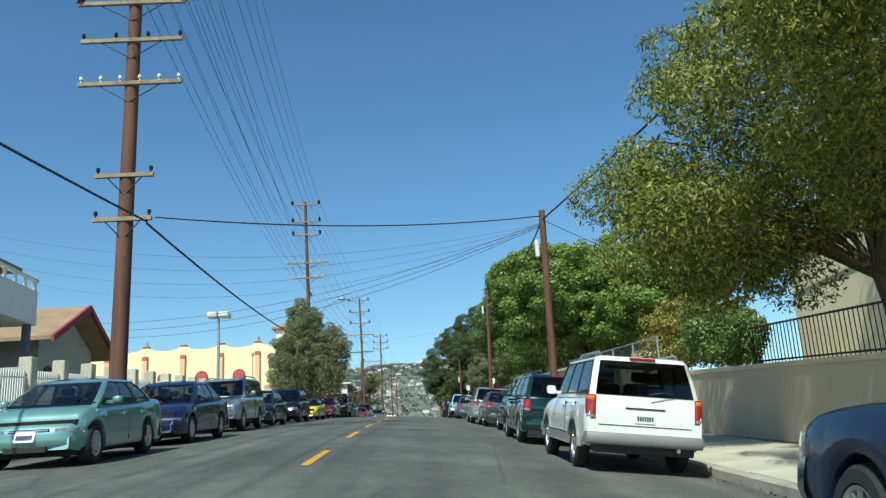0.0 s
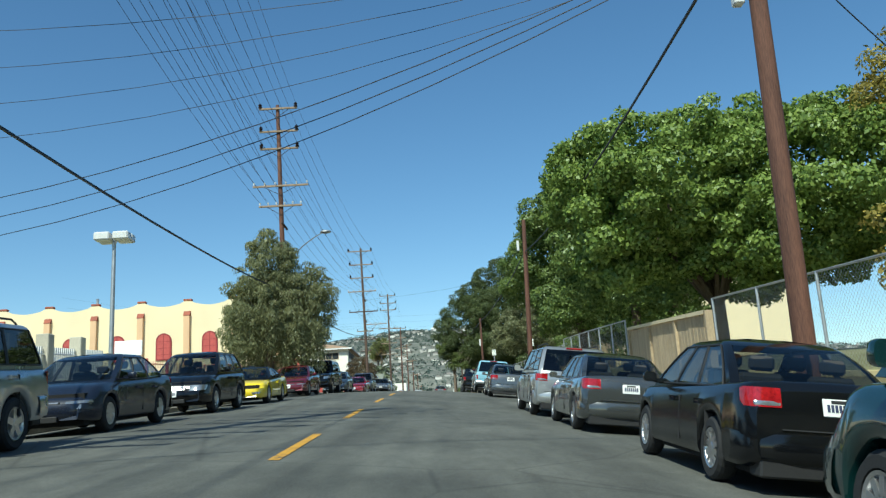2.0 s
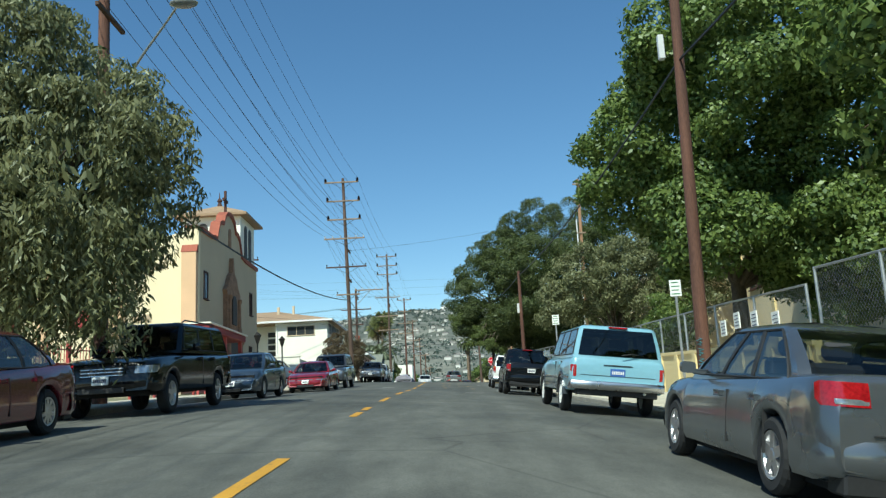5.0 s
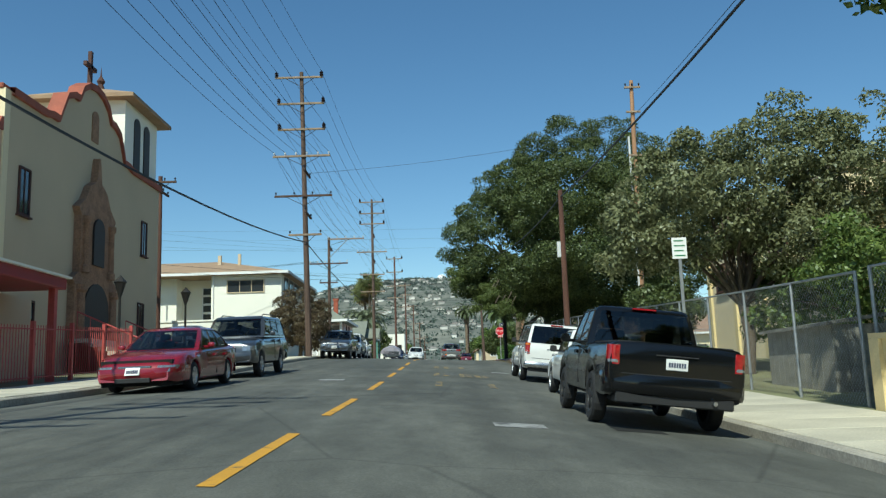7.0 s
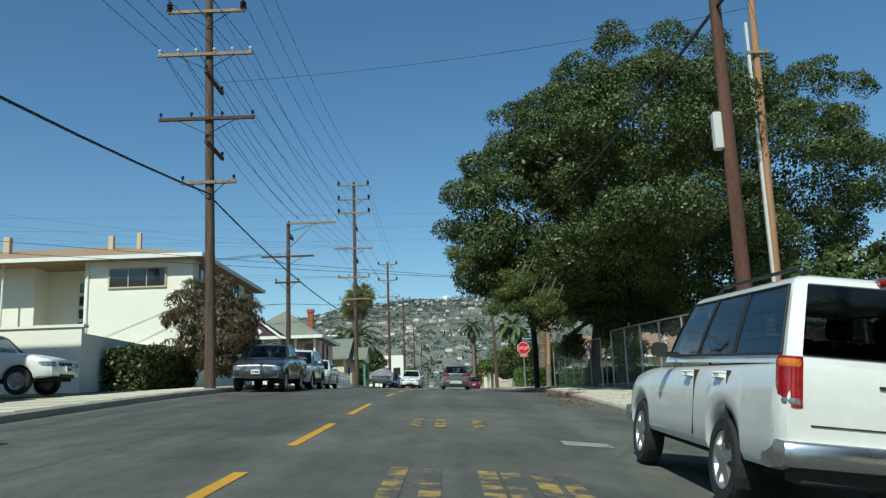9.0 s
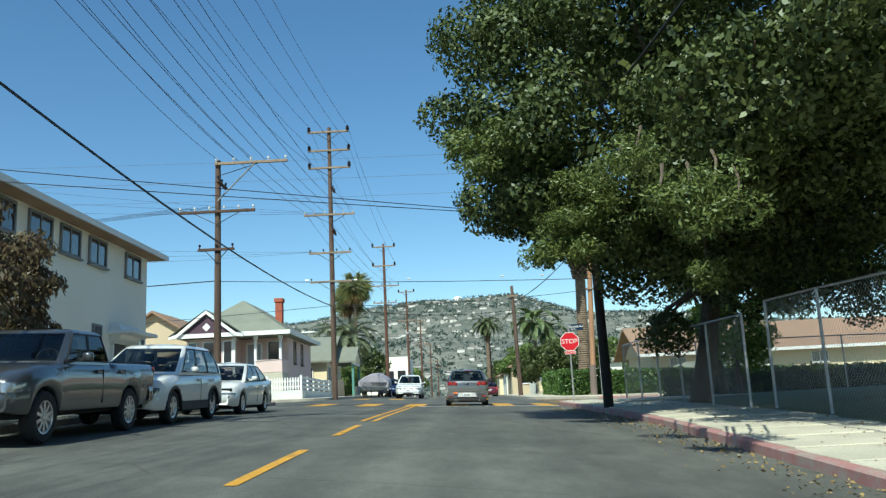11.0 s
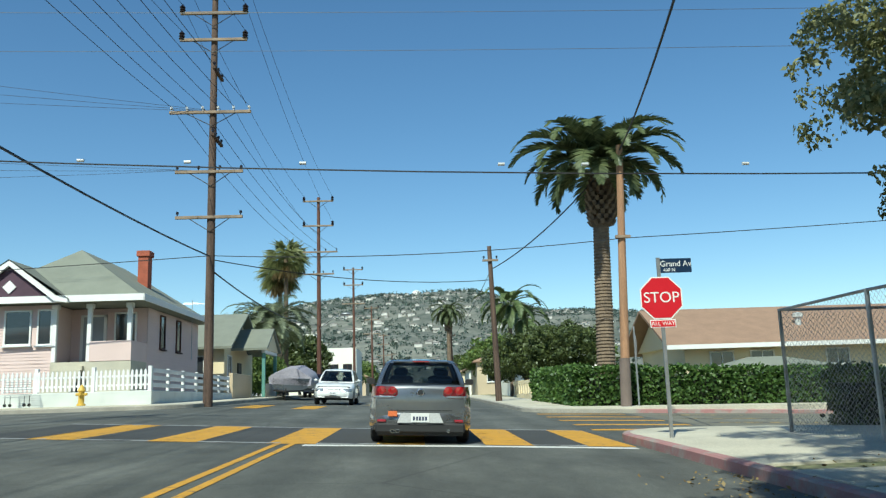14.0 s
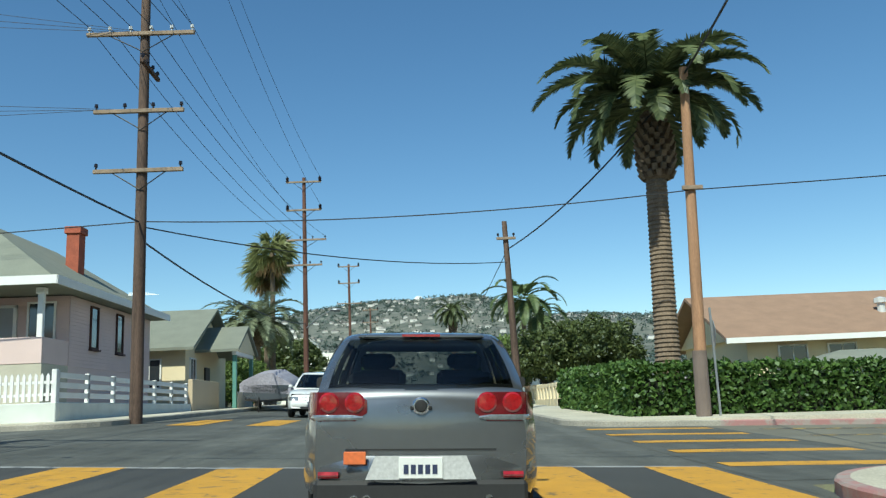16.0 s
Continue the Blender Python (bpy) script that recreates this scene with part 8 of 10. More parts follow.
def bar_fence(x, y0, y1, h, material, label, step=0.14, post=2.4):
    ob = thing("metal_fence", None, label, "fence")
    for y in span(y0, y1, step):
        bm = bmesh.new()
        z = walk_z(x, y)
        tube(bm, (x, y, z + 0.08), (x, y, z + h), 0.012, 0.012, 4)
        part("bar", bm, material, ob)
    ps = span(y0, y1, post)
    for y in ps:
        bm = bmesh.new()
        z = walk_z(x, y)
        box(bm, x - 0.05, x + 0.05, y - 0.05, y + 0.05, z - 0.1, z + h + 0.1)
        part("post", bm, material, ob)
    for a, b in zip(ps, ps[1:]):
        for hh in (0.15, h - 0.1):
            bm = bmesh.new()
            tube(bm, (x, a, walk_z(x, a) + hh), (x, b, walk_z(x, b) + hh), 0.02, 0.02, 5)
            part("rail", bm, material, ob)
    return ob


bar_fence(-11.9, 84.0, 97.5, 1.5, RED_FENCE, "faded red steel fence before the church")
bar_fence(-11.9, 50.0, 62.0, 1.6, RED_FENCE, "faded red steel fence by the church lot", 0.2)
bar_fence(-11.9, 62.6, 83.4, 1.6, RED_FENCE, "faded red steel fence behind the pepper tree", 0.2)
# church steps and rail
sp = thing("steps", None, "concrete church steps with a red pipe rail", "steps")
for k in range(7):
    bm = bmesh.new()
    z = lot_z(-12.5, 101.5)
    box(bm, -14.9 + 0, -12.2 - 0.32 * k, 99.4, 104.0, z - 0.3 + 0.0, z + 0.16 * (k + 1))
    part("step", bm, CONCRETE, sp)
for y in (99.4, 104.0):
    bm = bmesh.new()
    z = lot_z(-12.5, 101.5)
    tube(bm, (-12.2, y, z + 1.0), (-14.6, y, z + 2.1), 0.03, 0.03, 6)
    for k in range(6):
        x = -12.2 - 0.48 * k
        tube(bm, (x, y, z + 0.1), (x, y, z + 1.0 + 0.22 * k), 0.015, 0.015, 5)
    part("hand_rail", bm, RED_FENCE, sp)
for y in (98.2, 105.6):
    z = lot_z(-12.6, y)
    lm = thing("lamp_post", Matrix.Translation((-12.6, y, z)), "dark post lamp before the church", "lamp post")
    bm = bmesh.new()
    lathe(bm, [(0.12, 0), (0.06, 0.2), (0.045, 2.6), (0.07, 2.7)], 10, "z")
    part("post", bm, DARK_STEEL, lm, smooth=True)
    bm = bmesh.new()
    lathe(bm, [(0.08, 2.7), (0.2, 3.1), (0.24, 3.15), (0.001, 3.4)], 8, "z")
    part("lantern", bm, DARK_STEEL, lm)
sg = thing("notice_board", Matrix.Translation((-14.2, 56.0, walk_z(-14.2, 56))), "white notice board by the lot", "sign")
bm = bmesh.new()
box(bm, -1.25, 0.0, -0.05, 0.05, 2.05, 2.75, 0.02)
part("panel", bm, SIGN_WHITE, sg)
for s in (-1.1, -0.15):
    bm = bmesh.new()
    box(bm, s - 0.05, s + 0.05, -0.04, 0.04, -0.2, 2.06)
    part("leg", bm, STEEL, sg)


def hip_roof(bm, x0, x1, y0, y1, z, h, over=0.5, ridge=None, t=0.16):
    x0, x1, y0, y1 = x0 - over, x1 + over, y0 - over, y1 + over
    w, d = x1 - x0, y1 - y0
    k = min(w, d) / 2 if ridge is None else ridge
    if w > d:
        r = ((x0 + k, (y0 + y1) / 2, z + h), (x1 - k, (y0 + y1) / 2, z + h))
    else:
        r = (((x0 + x1) / 2, y0 + k, z + h), ((x0 + x1) / 2, y1 - k, z + h))
    lo = [(x0, y0), (x1, y0), (x1, y1), (x0, y1)]
    b = [bm.verts.new((x, y, z - t)) for x, y in lo]
    c = [bm.verts.new((x, y, z)) for x, y in lo]
    p, q = bm.verts.new(r[0]), bm.verts.new(r[1])
    bm.faces.new(b[::-1])
    for i in range(4):
        bm.faces.new((b[i], b[(i + 1) % 4], c[(i + 1) % 4], c[i]))
    if w > d:
        fs = ((c[0], c[1], q, p), (c[1], c[2], q), (c[2], c[3], p, q), (c[3], c[0], p))
    else:
        fs = ((c[0], c[1], p), (c[1], c[2], q, p), (c[2], c[3], q), (c[3], c[0], p, q))
    for f in fs:
        bm.faces.new(f)
    bmesh.ops.recalc_face_normals(bm, faces=bm.faces)
    return bm


# apartment house
ap = thing("apartment_house", Matrix.Translation((-0.85, -1.5, 0.1)), "two-storey white stucco apartment house with a low tan roof", "apartment house")
az = 6.8
bm = bmesh.new()
box(bm, -16.5, -11.6, 128.0, 139.6, az, 13.9)
part("wall", bm, STUCCO_W, ap)
bm = bmesh.new()
box(bm, -30.0, -19.2, 128.9, 139.6, az, 13.9)
box(bm, -19.2, -16.5, 130.2, 139.6, az, 13.9)
part("wall", bm, STUCCO_W, ap)
bm = bmesh.new()
hip_roof(bm, -30, -11.6, 128.0, 139.6, 14.0, 1.7, 0.55)
part("roof", bm, ROOF_TILE, ap, "low tan hipped roof")
bm = bmesh.new()
box(bm, -30.6, -11.0, 127.37, 127.45, 13.84, 14.02)
box(bm, -11.07, -10.99, 127.45, 140.2, 13.84, 14.02)
part("gutter", bm, WOOD_WHITE, ap)
for x in (-16.35, -20.2):
    bm = bmesh.new()
    tube(bm, (x, 127.95, az), (x, 127.95, 13.9), 0.05, 0.05, 8)
    part("downpipe", bm, WOOD_WHITE, ap)
window(ap, Matrix.Translation((-14.1, 127.98, 13.05)), 2.5, 0.8, STUCCO_TAN, bars=2, sill=False)
window(ap, Matrix.Translation((-22.2, 128.88, 12.6)), 1.7, 0.95, WOOD_WHITE, bars=2)
window(ap, Matrix.Translation((-14.2, 127.98, 9.55)), 2.6, 0.85, WOOD_WHITE, bars=8, sill=False)
window(ap, Matrix.Translation((-22.2, 128.88, 9.2)), 1.7, 1.1, WOOD_WHITE, bars=2)
for k in range(5):
    window(ap, Matrix.Translation((-17.25, 130.18, 13.0 - 0.62 * k)), 0.85, 0.46, WOOD_WHITE, bars=0, sill=False)
for y, z, w, h, n in ((129.6, 13.3, 1.2, 0.75, 1), (131.6, 13.3, 1.2, 0.75, 1), (133.4, 13.3, 1.15, 0.75, 1), (135.3, 13.3, 1.15, 0.75, 1), (138.2, 13.3, 1.2, 0.75, 1), (130.4, 10.2, 1.3, 1.1, 1), (135.4, 10.2, 0.5, 1.4, 3), (138.75, 10.2, 0.95, 1.0, 1)):
    window(ap, Matrix.Translation((-11.58, y, z)) @ pose(0, 0, 0, 0, 0, 90), w, h, GREY_TRIM, bars=n)
bm = bmesh.new()
box(bm, -11.6, -10.7, 136.2, 138.4, 10.72, 10.84, 0.02)
tube(bm, (-11.5, 136.4, 10.8), (-11.5, 138.2, 10.8), 0.32, 0.32, 12)
part("door_canopy", bm, WOOD_WHITE, ap)
bm = bmesh.new()
box(bm, -11.62, -11.54, 136.6, 137.6, az + 0.4, 10.45)
dd_ = part("door", bm, DOOR_AND_SHADE_DARK, ap)
bm = bmesh.new()
for y in (136.5, 137.6):
    box(bm, -11.62, -11.5, y, y + 0.1, az + 0.4, 10.45)
box(bm, -11.62, -11.5, 136.6, 137.6, 10.45, 10.55)
part("door_frame", bm, WOOD_WHITE, dd_)
for x, y, w in ((-22, 131.5, 0.16), (-17, 132, 0.12), (-15.4, 131.5, 0.1)):
    bm = bmesh.new()
    box(bm, x - w, x + w, y - w, y + w, 14.3, 15.9)
    part("roof_vent", bm, STUCCO_TAN, ap)
gw = thing("garden_wall", None, "white painted garden wall beside the driveway", "wall")
bm = bmesh.new()
z = lot_z(-14, 118)
box(bm, -30, -13.6, 118.0, 118.25, z - 0.4, z + 2.2)
box(bm, -13.85, -13.6, 118.25, 127.5, z - 0.4, z + 2.0)
part("face", bm, STUCCO_W, gw)
bm = bmesh.new()
box(bm, -30.05, -13.5, 117.94, 118.31, z + 2.2, z + 2.3)
part("cap", bm, STUCCO_W, gw)

# tan house with a gable behind the second flank
for nm, x0, x1, y0, y1, zz, hh, mt, rf, lb in (("house", -28, -17.5, 166.5, 178, 12.3, 3.2, STUCCO_TAN, SHINGLE_BROWN, "tan gabled house beside the pink house"), ("house", -40, -30.5, 163, 176, 12.0, 3, STUCCO_W, SHINGLE_GREY, "white house down the side street")):
    hs = thing(nm, None, lb, "house")
    bm = bmesh.new()
    box(bm, x0, x1, y0, y1, 8, zz)
    prism(bm, [(x0, zz), (x1, zz), ((x0 + x1) / 2, zz + hh)], -0.3, south(0, y0, 0))
    part("wall", bm, mt, hs)
    bm = bmesh.new()
    xm = (x0 + x1) / 2
    for s in (-1, 1):
        e = x0 - 0.5 if s < 0 else x1 + 0.5
        sl = hh / (xm - x0)
        v = [bm.verts.new(q) for q in ((e, y0 - 0.5, zz - 0.5 * sl), (e, y1, zz - 0.5 * sl), (xm, y1, zz + hh), (xm, y0 - 0.5, zz + hh))]
        w = [bm.verts.new(q.co + Vector((0, 0, 0.18))) for q in v]
        bm.faces.new(w)
        bm.faces.new(v[::-1])
        for i in range(4):
            bm.faces.new((v[i], v[(i + 1) % 4], w[(i + 1) % 4], w[i]))
    bmesh.ops.recalc_face_normals(bm, faces=bm.faces)
    part("roof", bm, rf, hs)
    for x in (x0 + 2.2, x1 - 2.2):
        window(hs, Matrix.Translation((x, y0 - 0.02, 10.8)), 1.0, 1.4, WOOD_WHITE)


def clapboard(bm, a, b, z0, z1, m, step=0.13):
    """Lapped boards from a to b along the wall."""
    z = z0
    while z < z1:
        h = min(step, z1 - z)
        v = [bm.verts.new(m @ Vector(q)) for q in ((a, -0.022, z), (b, -0.022, z), (b, -0.004, z + h), (a, -0.004, z + h), (a, 0, z), (b, 0, z))]
        bm.faces.new((v[0], v[1], v[2], v[3]))
        bm.faces.new((v[4], v[5], v[1], v[0]))
        z += step


# the pink house
ph = thing("house", Matrix.Translation((0.25, -0.7, 0.0)), "pink clapboard cottage with grey roof, white porch and plum gable", "house")
hx0, hx1, hy0, hy1, hb, he = -19.4, -12.95, 163.6, 174.0, 10.7, 13.15
bm = bmesh.new()
box(bm, hx0, -16.3, hy0, hy1, hb - 2.0, he)
box(bm, -16.3, hx1, hy0 + 1.9, hy1, hb - 2.0, he)
part("wall", bm, WOOD_PINK, ph)
bm = bmesh.new()
clapboard(bm, hx0, -16.3, hb, he, Matrix.Translation((0, hy0, 0)))
clapboard(bm, -16.3, hx1, hb, he, Matrix.Translation((0, hy0 + 1.9, 0)))
clapboard(bm, hy0 + 1.9, hy1, hb, he, Matrix.Translation((hx1, 0, 0)) @ pose(0, 0, 0, 0, 0, 90))
clapboard(bm, hx0, -16.3, hb - 1.6, hb, Matrix.Translation((0, hy0, 0)))
part("clapboard", bm, WOOD_PINK, ph)
bm = bmesh.new()
hip_roof(bm, hx0, hx1, hy0 - 0.1, hy1, 13.35, 2.6, 0.6, 3.0, 0.16)
rf = part("roof", bm, SHINGLE_GREY, ph, "grey-green shingled hipped roof")
bm = bmesh.new()
e = 0.68
box(bm, hx0 - e, hx1 + e, hy0 - 0.1 - e - 0.03, hy0 - 0.1 - e + 0.03, 13.16, 13.44)
box(bm, hx1 + e - 0.03, hx1 + e + 0.03, hy0 - 0.1 - e, hy1 + e, 13.16, 13.44)
part("fascia", bm, WOOD_WHITE, ph)
# front gable over the bay
bm = bmesh.new()
gx0, gx1, gxm = -19.7, -16.0, -17.85
prism(bm, [(gx0 + 0.15, 13.3), (gx1 - 0.15, 13.3), (gxm, 14.75)], -1.6, south(0, hy0 - 0.75, 0))
bmesh.ops.recalc_face_normals(bm, faces=bm.faces)
gb = part("gable", bm, WOOD_PURPLE, ph, "plum coloured shingled gable")
bm = bmesh.new()
prism(bm, [(gxm - 0.28, 13.85), (gxm, 13.57), (gxm + 0.28, 13.85), (gxm, 14.13)], 0.05, south(0, hy0 - 0.75, 0))
bmesh.ops.recalc_face_normals(bm, faces=bm.faces)
part("diamond", bm, WOOD_WHITE, gb, "white diamond ornament")
bm = bmesh.new()
for s in (-1, 1):
    pts = [(gxm, 14.98), (gxm + s * 2.0, 13.42), (gxm + s * 2.5, 13.28), (gxm + s * 2.5, 13.12), (gxm + s * 1.95, 13.2), (gxm, 14.74)]
    prism(bm, pts if s < 0 else pts[::-1], 0.16, south(0, hy0 - 0.8, 0))
bmesh.ops.recalc_face_normals(bm, faces=bm.faces)
part("bargeboard", bm, WOOD_WHITE, gb)
bm = bmesh.new()
for s in (-1, 1):
    v = [bm.verts.new(q) for q in ((gxm + s * 2.5, hy0 - 1.0, 13.3), (gxm + s * 2.5, hy0 + 2.6, 13.3), (gxm, hy0 + 2.6, 15.0), (gxm, hy0 - 1.0, 15.0))]
    bm.faces.new(v if s < 0 else v[::-1])
part("gable_roof", bm, SHINGLE_GREY, gb)
window(ph, Matrix.Translation((-17.75, hy0 - 0.03, 12.2)), 1.0, 1.35, WOOD_WHITE, bars=0)
window(ph, Matrix.Translation((-19.0, hy0 - 0.03, 12.2)), 0.5, 1.4, WOOD_WHITE, bars=0)
window(ph, Matrix.Translation((-16.62, hy0 - 0.03, 12.2)), 0.5, 1.4, WOOD_WHITE, bars=0)
window(ph, Matrix.Translation((-13.9, hy0 + 1.87, 12.2)), 0.85, 1.4, WOOD_WHITE, bars=0)
for y in (167.6, 170.2):
    window(ph, Matrix.Translation((hx1 + 0.03, y, 12.2)) @ pose(0, 0, 0, 0, 0, 90), 0.62, 1.45, WOOD_DARK, bars=0)
bm = bmesh.new()
box(bm, -15.75, -14.85, hy0 + 1.82, hy0 + 1.88, hb + 0.05, hb + 2.08)
part("door", bm, surface("grey_door_paint", (0.32, 0.34, 0.36), 0.5, vary=0.1), ph, "grey front door")
bm = bmesh.new()
box(bm, -15.87, -15.75, hy0 + 1.8, hy0 + 1.9, hb, hb + 2.16)
box(bm, -14.85, -14.73, hy0 + 1.8, hy0 + 1.9, hb, hb + 2.16)
box(bm, -15.87, -14.73, hy0 + 1.8, hy0 + 1.9, hb + 2.08, hb + 2.18)
part("door_frame", bm, WOOD_WHITE, ph)
pc = part("porch_floor", box(bmesh.new(), -16.3, hx1, hy0 - 0.1, hy0 + 1.9, hb - 1.9, hb), CONCRETE, ph)
bm = bmesh.new()
box(bm, -14.7, hx1, hy0 - 0.12, hy0 + 0.02, hb, hb + 0.85, 0.01)
box(bm, hx1 - 0.14, hx1, hy0 + 0.02, hy0 + 1.9, hb, hb + 0.85, 0.01)
part("porch_parapet", bm, WOOD_PINK, ph)
for x in (-16.2, -14.75, hx1 - 0.12):
    bm = bmesh.new()
    box(bm, x - 0.09, x + 0.09, hy0 - 0.1, hy0 + 0.08, hb, 13.15, 0.015)
    box(bm, x - 0.14, x + 0.14, hy0 - 0.15, hy0 + 0.13, 12.95, 13.15, 0.01)
    part("porch_post", bm, WOOD_WHITE, ph)
for k in range(7):
    bm = bmesh.new()
    box(bm, -16.1, -14.9, hy0 - 0.3 - 0.2 * k, hy0 - 0.1, hb - 1.9, hb - 0.18 * (k + 1))
    part("porch_step", bm, CONCRETE, ph)
bm = bmesh.new()
box(bm, -14.55, -14.05, 168.7, 169.3, 14.2, 16.3, 0.01)
box(bm, -14.62, -13.98, 168.63, 169.37, 16.1, 16.38, 0.01)
part("chimney", bm, BRICK_RED, ph, "red brick chimney")
# porch of the side wing
wg = part("side_porch", box(bmesh.new(), -21.6, hx0, 165.2, 168.5, hb - 2.0, 11.9), STUCCO_W, ph)
bm = bmesh.new()
v = [bm.verts.new(q) for q in ((-22.0, 164.8, 11.8), (hx0, 164.8, 12.8), (hx0, 168.9, 12.8), (-22.0, 168.9, 11.8), (-22.0, 164.8, 11.95), (hx0, 164.8, 12.95), (hx0, 168.9, 12.95), (-22.0, 168.9, 11.95))]
for f in ((3, 2, 1, 0), (4, 5, 6, 7), (0, 1, 5, 4), (1, 2, 6, 5), (2, 3, 7, 6), (3, 0, 4, 7)):
    bm.faces.new([v[i] for i in f])
part("side_roof", bm, ROOF_TILE, ph)
window(ph, Matrix.Translation((-20.6, 165.17, 10.6)), 1.2, 1.3, WOOD_WHITE)

# picket fence on a low wall
fx, fy = -10.72, 159.4
lw2 = thing("garden_wall", None, "low pale plastered wall under the picket fence", "wall")
bm = bmesh.new()
zf = walk_z(-13, fy)
box(bm, -24.0, fx, fy, fy + 0.25, zf - 0.4, zf + 0.5, 0.02)
box(bm, fx - 0.25, fx, fy + 0.25, 173, zf - 0.4, zf + 0.5, 0.02)
part("face", bm, surface("pale_grey_plaster", (0.60, 0.62, 0.58), 0.9, vary=0.12), lw2)
pf = thing("picket_fence", None, "white wooden picket fence in front of the pink house", "fence")
bm = bmesh.new()
prism(bm, [(-0.045, 0), (0.045, 0), (0.045, 0.70), (0, 0.78), (-0.045, 0.70)], 0.022, SOUTH)
bmesh.ops.recalc_face_normals(bm, faces=bm.faces)
pk = bpy.data.meshes.new("picket")
bm.to_mesh(pk)
bm.free()
pk.materials.append(WOOD_WHITE)
for x in span(-23.6, fx - 0.1, 0.165):
    shared("picket", pk, pf, Matrix.Translation((x, fy + 0.08, zf + 0.54)))
for x in span(-23.6, fx - 0.1, 2.1):
    bm = bmesh.new()
    box(bm, x - 0.07, x + 0.07, fy + 0.06, fy + 0.2, zf + 0.45, zf + 1.42, 0.01)
    part("post", bm, WOOD_WHITE, pf)
bm = bmesh.new()
for hh in (0.68, 1.02):
    box(bm, -23.6, fx - 0.1, fy + 0.085, fy + 0.125, zf + hh, zf + hh + 0.08)
part("rail", bm, WOOD_WHITE, pf)
rf2 = thing("rail_fence", None, "white wooden rail fence along the pavement", "fence")
for y in span(fy + 0.3, 172.6, 2.0):
    bm = bmesh.new()
    box(bm, fx - 0.18, fx - 0.06, y - 0.06, y + 0.06, zf + 0.45, zf + 1.38, 0.01)
    part("post", bm, WOOD_WHITE, rf2)
for hh in (0.62, 0.9, 1.18):
    bm = bmesh.new()
    box(bm, fx - 0.1, fx - 0.06, fy + 0.3, 172.6, zf + hh, zf + hh + 0.16)
    part("rail", bm, WOOD_WHITE, rf2)
# shopping cart by the wall
sc = thing("shopping_cart", Matrix.Translation((-15.4, 158.75, walk_z(-15.4, 158.75))), "wire shopping cart standing on the pavement", "shopping cart")
bm = bmesh.new()
for k in range(7):
    z = 0.35 + 0.09 * k
    for a, b in (((-0.4, -0.25), (0.4, -0.25)), ((0.4, -0.25), (0.4, 0.25)), ((0.4, 0.25), (-0.4, 0.25)), ((-0.4, 0.25), (-0.4, -0.25))):
        tube(bm, (a[0], a[1], z), (b[0], b[1], z), 0.008, 0.008, 4)
part("basket", bm, STEEL, sc)
bm = bmesh.new()
for x, y in ((-0.35, -0.2), (0.35, -0.2), (0.35, 0.2), (-0.35, 0.2)):
    tube(bm, (x, y, 0.1), (x, y, 0.4), 0.012, 0.012, 5)
    tube(bm, (x, y - 0.02, 0.06), (x, y + 0.02, 0.06), 0.06, 0.06, 8)
part("wheel_frame", bm, DARK_STEEL, sc)

# yellow cottage next door
ct = thing("house", None, "pale yellow cottage with a grey gabled roof and porch", "house")


def gable_roof(bm, x0, x1, y, half, z0, z1, t=0.14):
    """Two slopes with their ridge along x at this y."""
    for k in (-1, 1):
        v = [bm.verts.new(q) for q in ((x0, y + k * half, z0), (x1, y + k * half, z0), (x1, y, z1), (x0, y, z1))]
        w = [bm.verts.new(q.co + Vector((0, 0, t))) for q in v]
        bm.faces.new(v)
        bm.faces.new(w[::-1])
        for i in range(4):
            bm.faces.new((v[i], v[(i + 1) % 4], w[(i + 1) % 4], w[i]))
    bmesh.ops.recalc_face_normals(bm, faces=bm.faces)
    return bm


bm = bmesh.new()
box(bm, -18.3, -11.9, 176.2, 184.4, 8.4, 12.05)
prism(bm, [(176.2, 12.05), (184.4, 12.05), (180.3, 14.15)], 0.25, Matrix.Translation((-12.15, 0, 0)) @ EAST)
part("wall", bm, STUCCO_Y, ct)
part("roof", gable_roof(bmesh.new(), -18.9, -11.35, 180.3, 4.7, 11.95, 14.3), SHINGLE_GREY, ct)
part("porch_roof", gable_roof(bmesh.new(), -12.6, -9.7, 180.3, 2.5, 11.95, 13.3), SHINGLE_GREY, ct)
bm = bmesh.new()
prism(bm, [(178.1, 12.0), (182.5, 12.0), (180.3, 13.25)], 0.12, Matrix.Translation((-9.95, 0, 0)) @ EAST)
part("porch_gable", bm, STUCCO_Y, ct)
bm = bmesh.new()
box(bm, -10.1, -9.9, 178.1, 182.5, 11.8, 12.0, 0.01)
part("porch_beam", bm, WOOD_WHITE, ct)
for y in (178.3, 182.3):
    bm = bmesh.new()
    box(bm, -10.1, -9.9, y - 0.1, y + 0.1, 8.9, 11.8, 0.01)
    part("porch_post", bm, GREEN_POST, ct)
bm = bmesh.new()
box(bm, -10.95, -10.75, 173.3, 178.2, 8.6, 10.45, 0.01)
part("porch_wall", bm, STUCCO_TAN, ct)
bm = bmesh.new()
box(bm, -10.1, -9.9, 178.6, 182.1, 8.6, 9.95, 0.01)
part("porch_wall", bm, STUCCO_W, ct)
bm = bmesh.new()
box(bm, -11.88, -11.8, 179.6, 180.5, 9.2, 11.3)
part("door", bm, DOOR_AND_SHADE_DARK, ct)
window(ct, Matrix.Translation((-13.6, 176.17, 10.9)), 1.0, 1.3, WOOD_WHITE)
window(ct, Matrix.Translation((-11.87, 177.4, 11.0)) @ pose(0, 0, 0, 0, 0, 90), 0.9, 1.2, WOOD_WHITE)
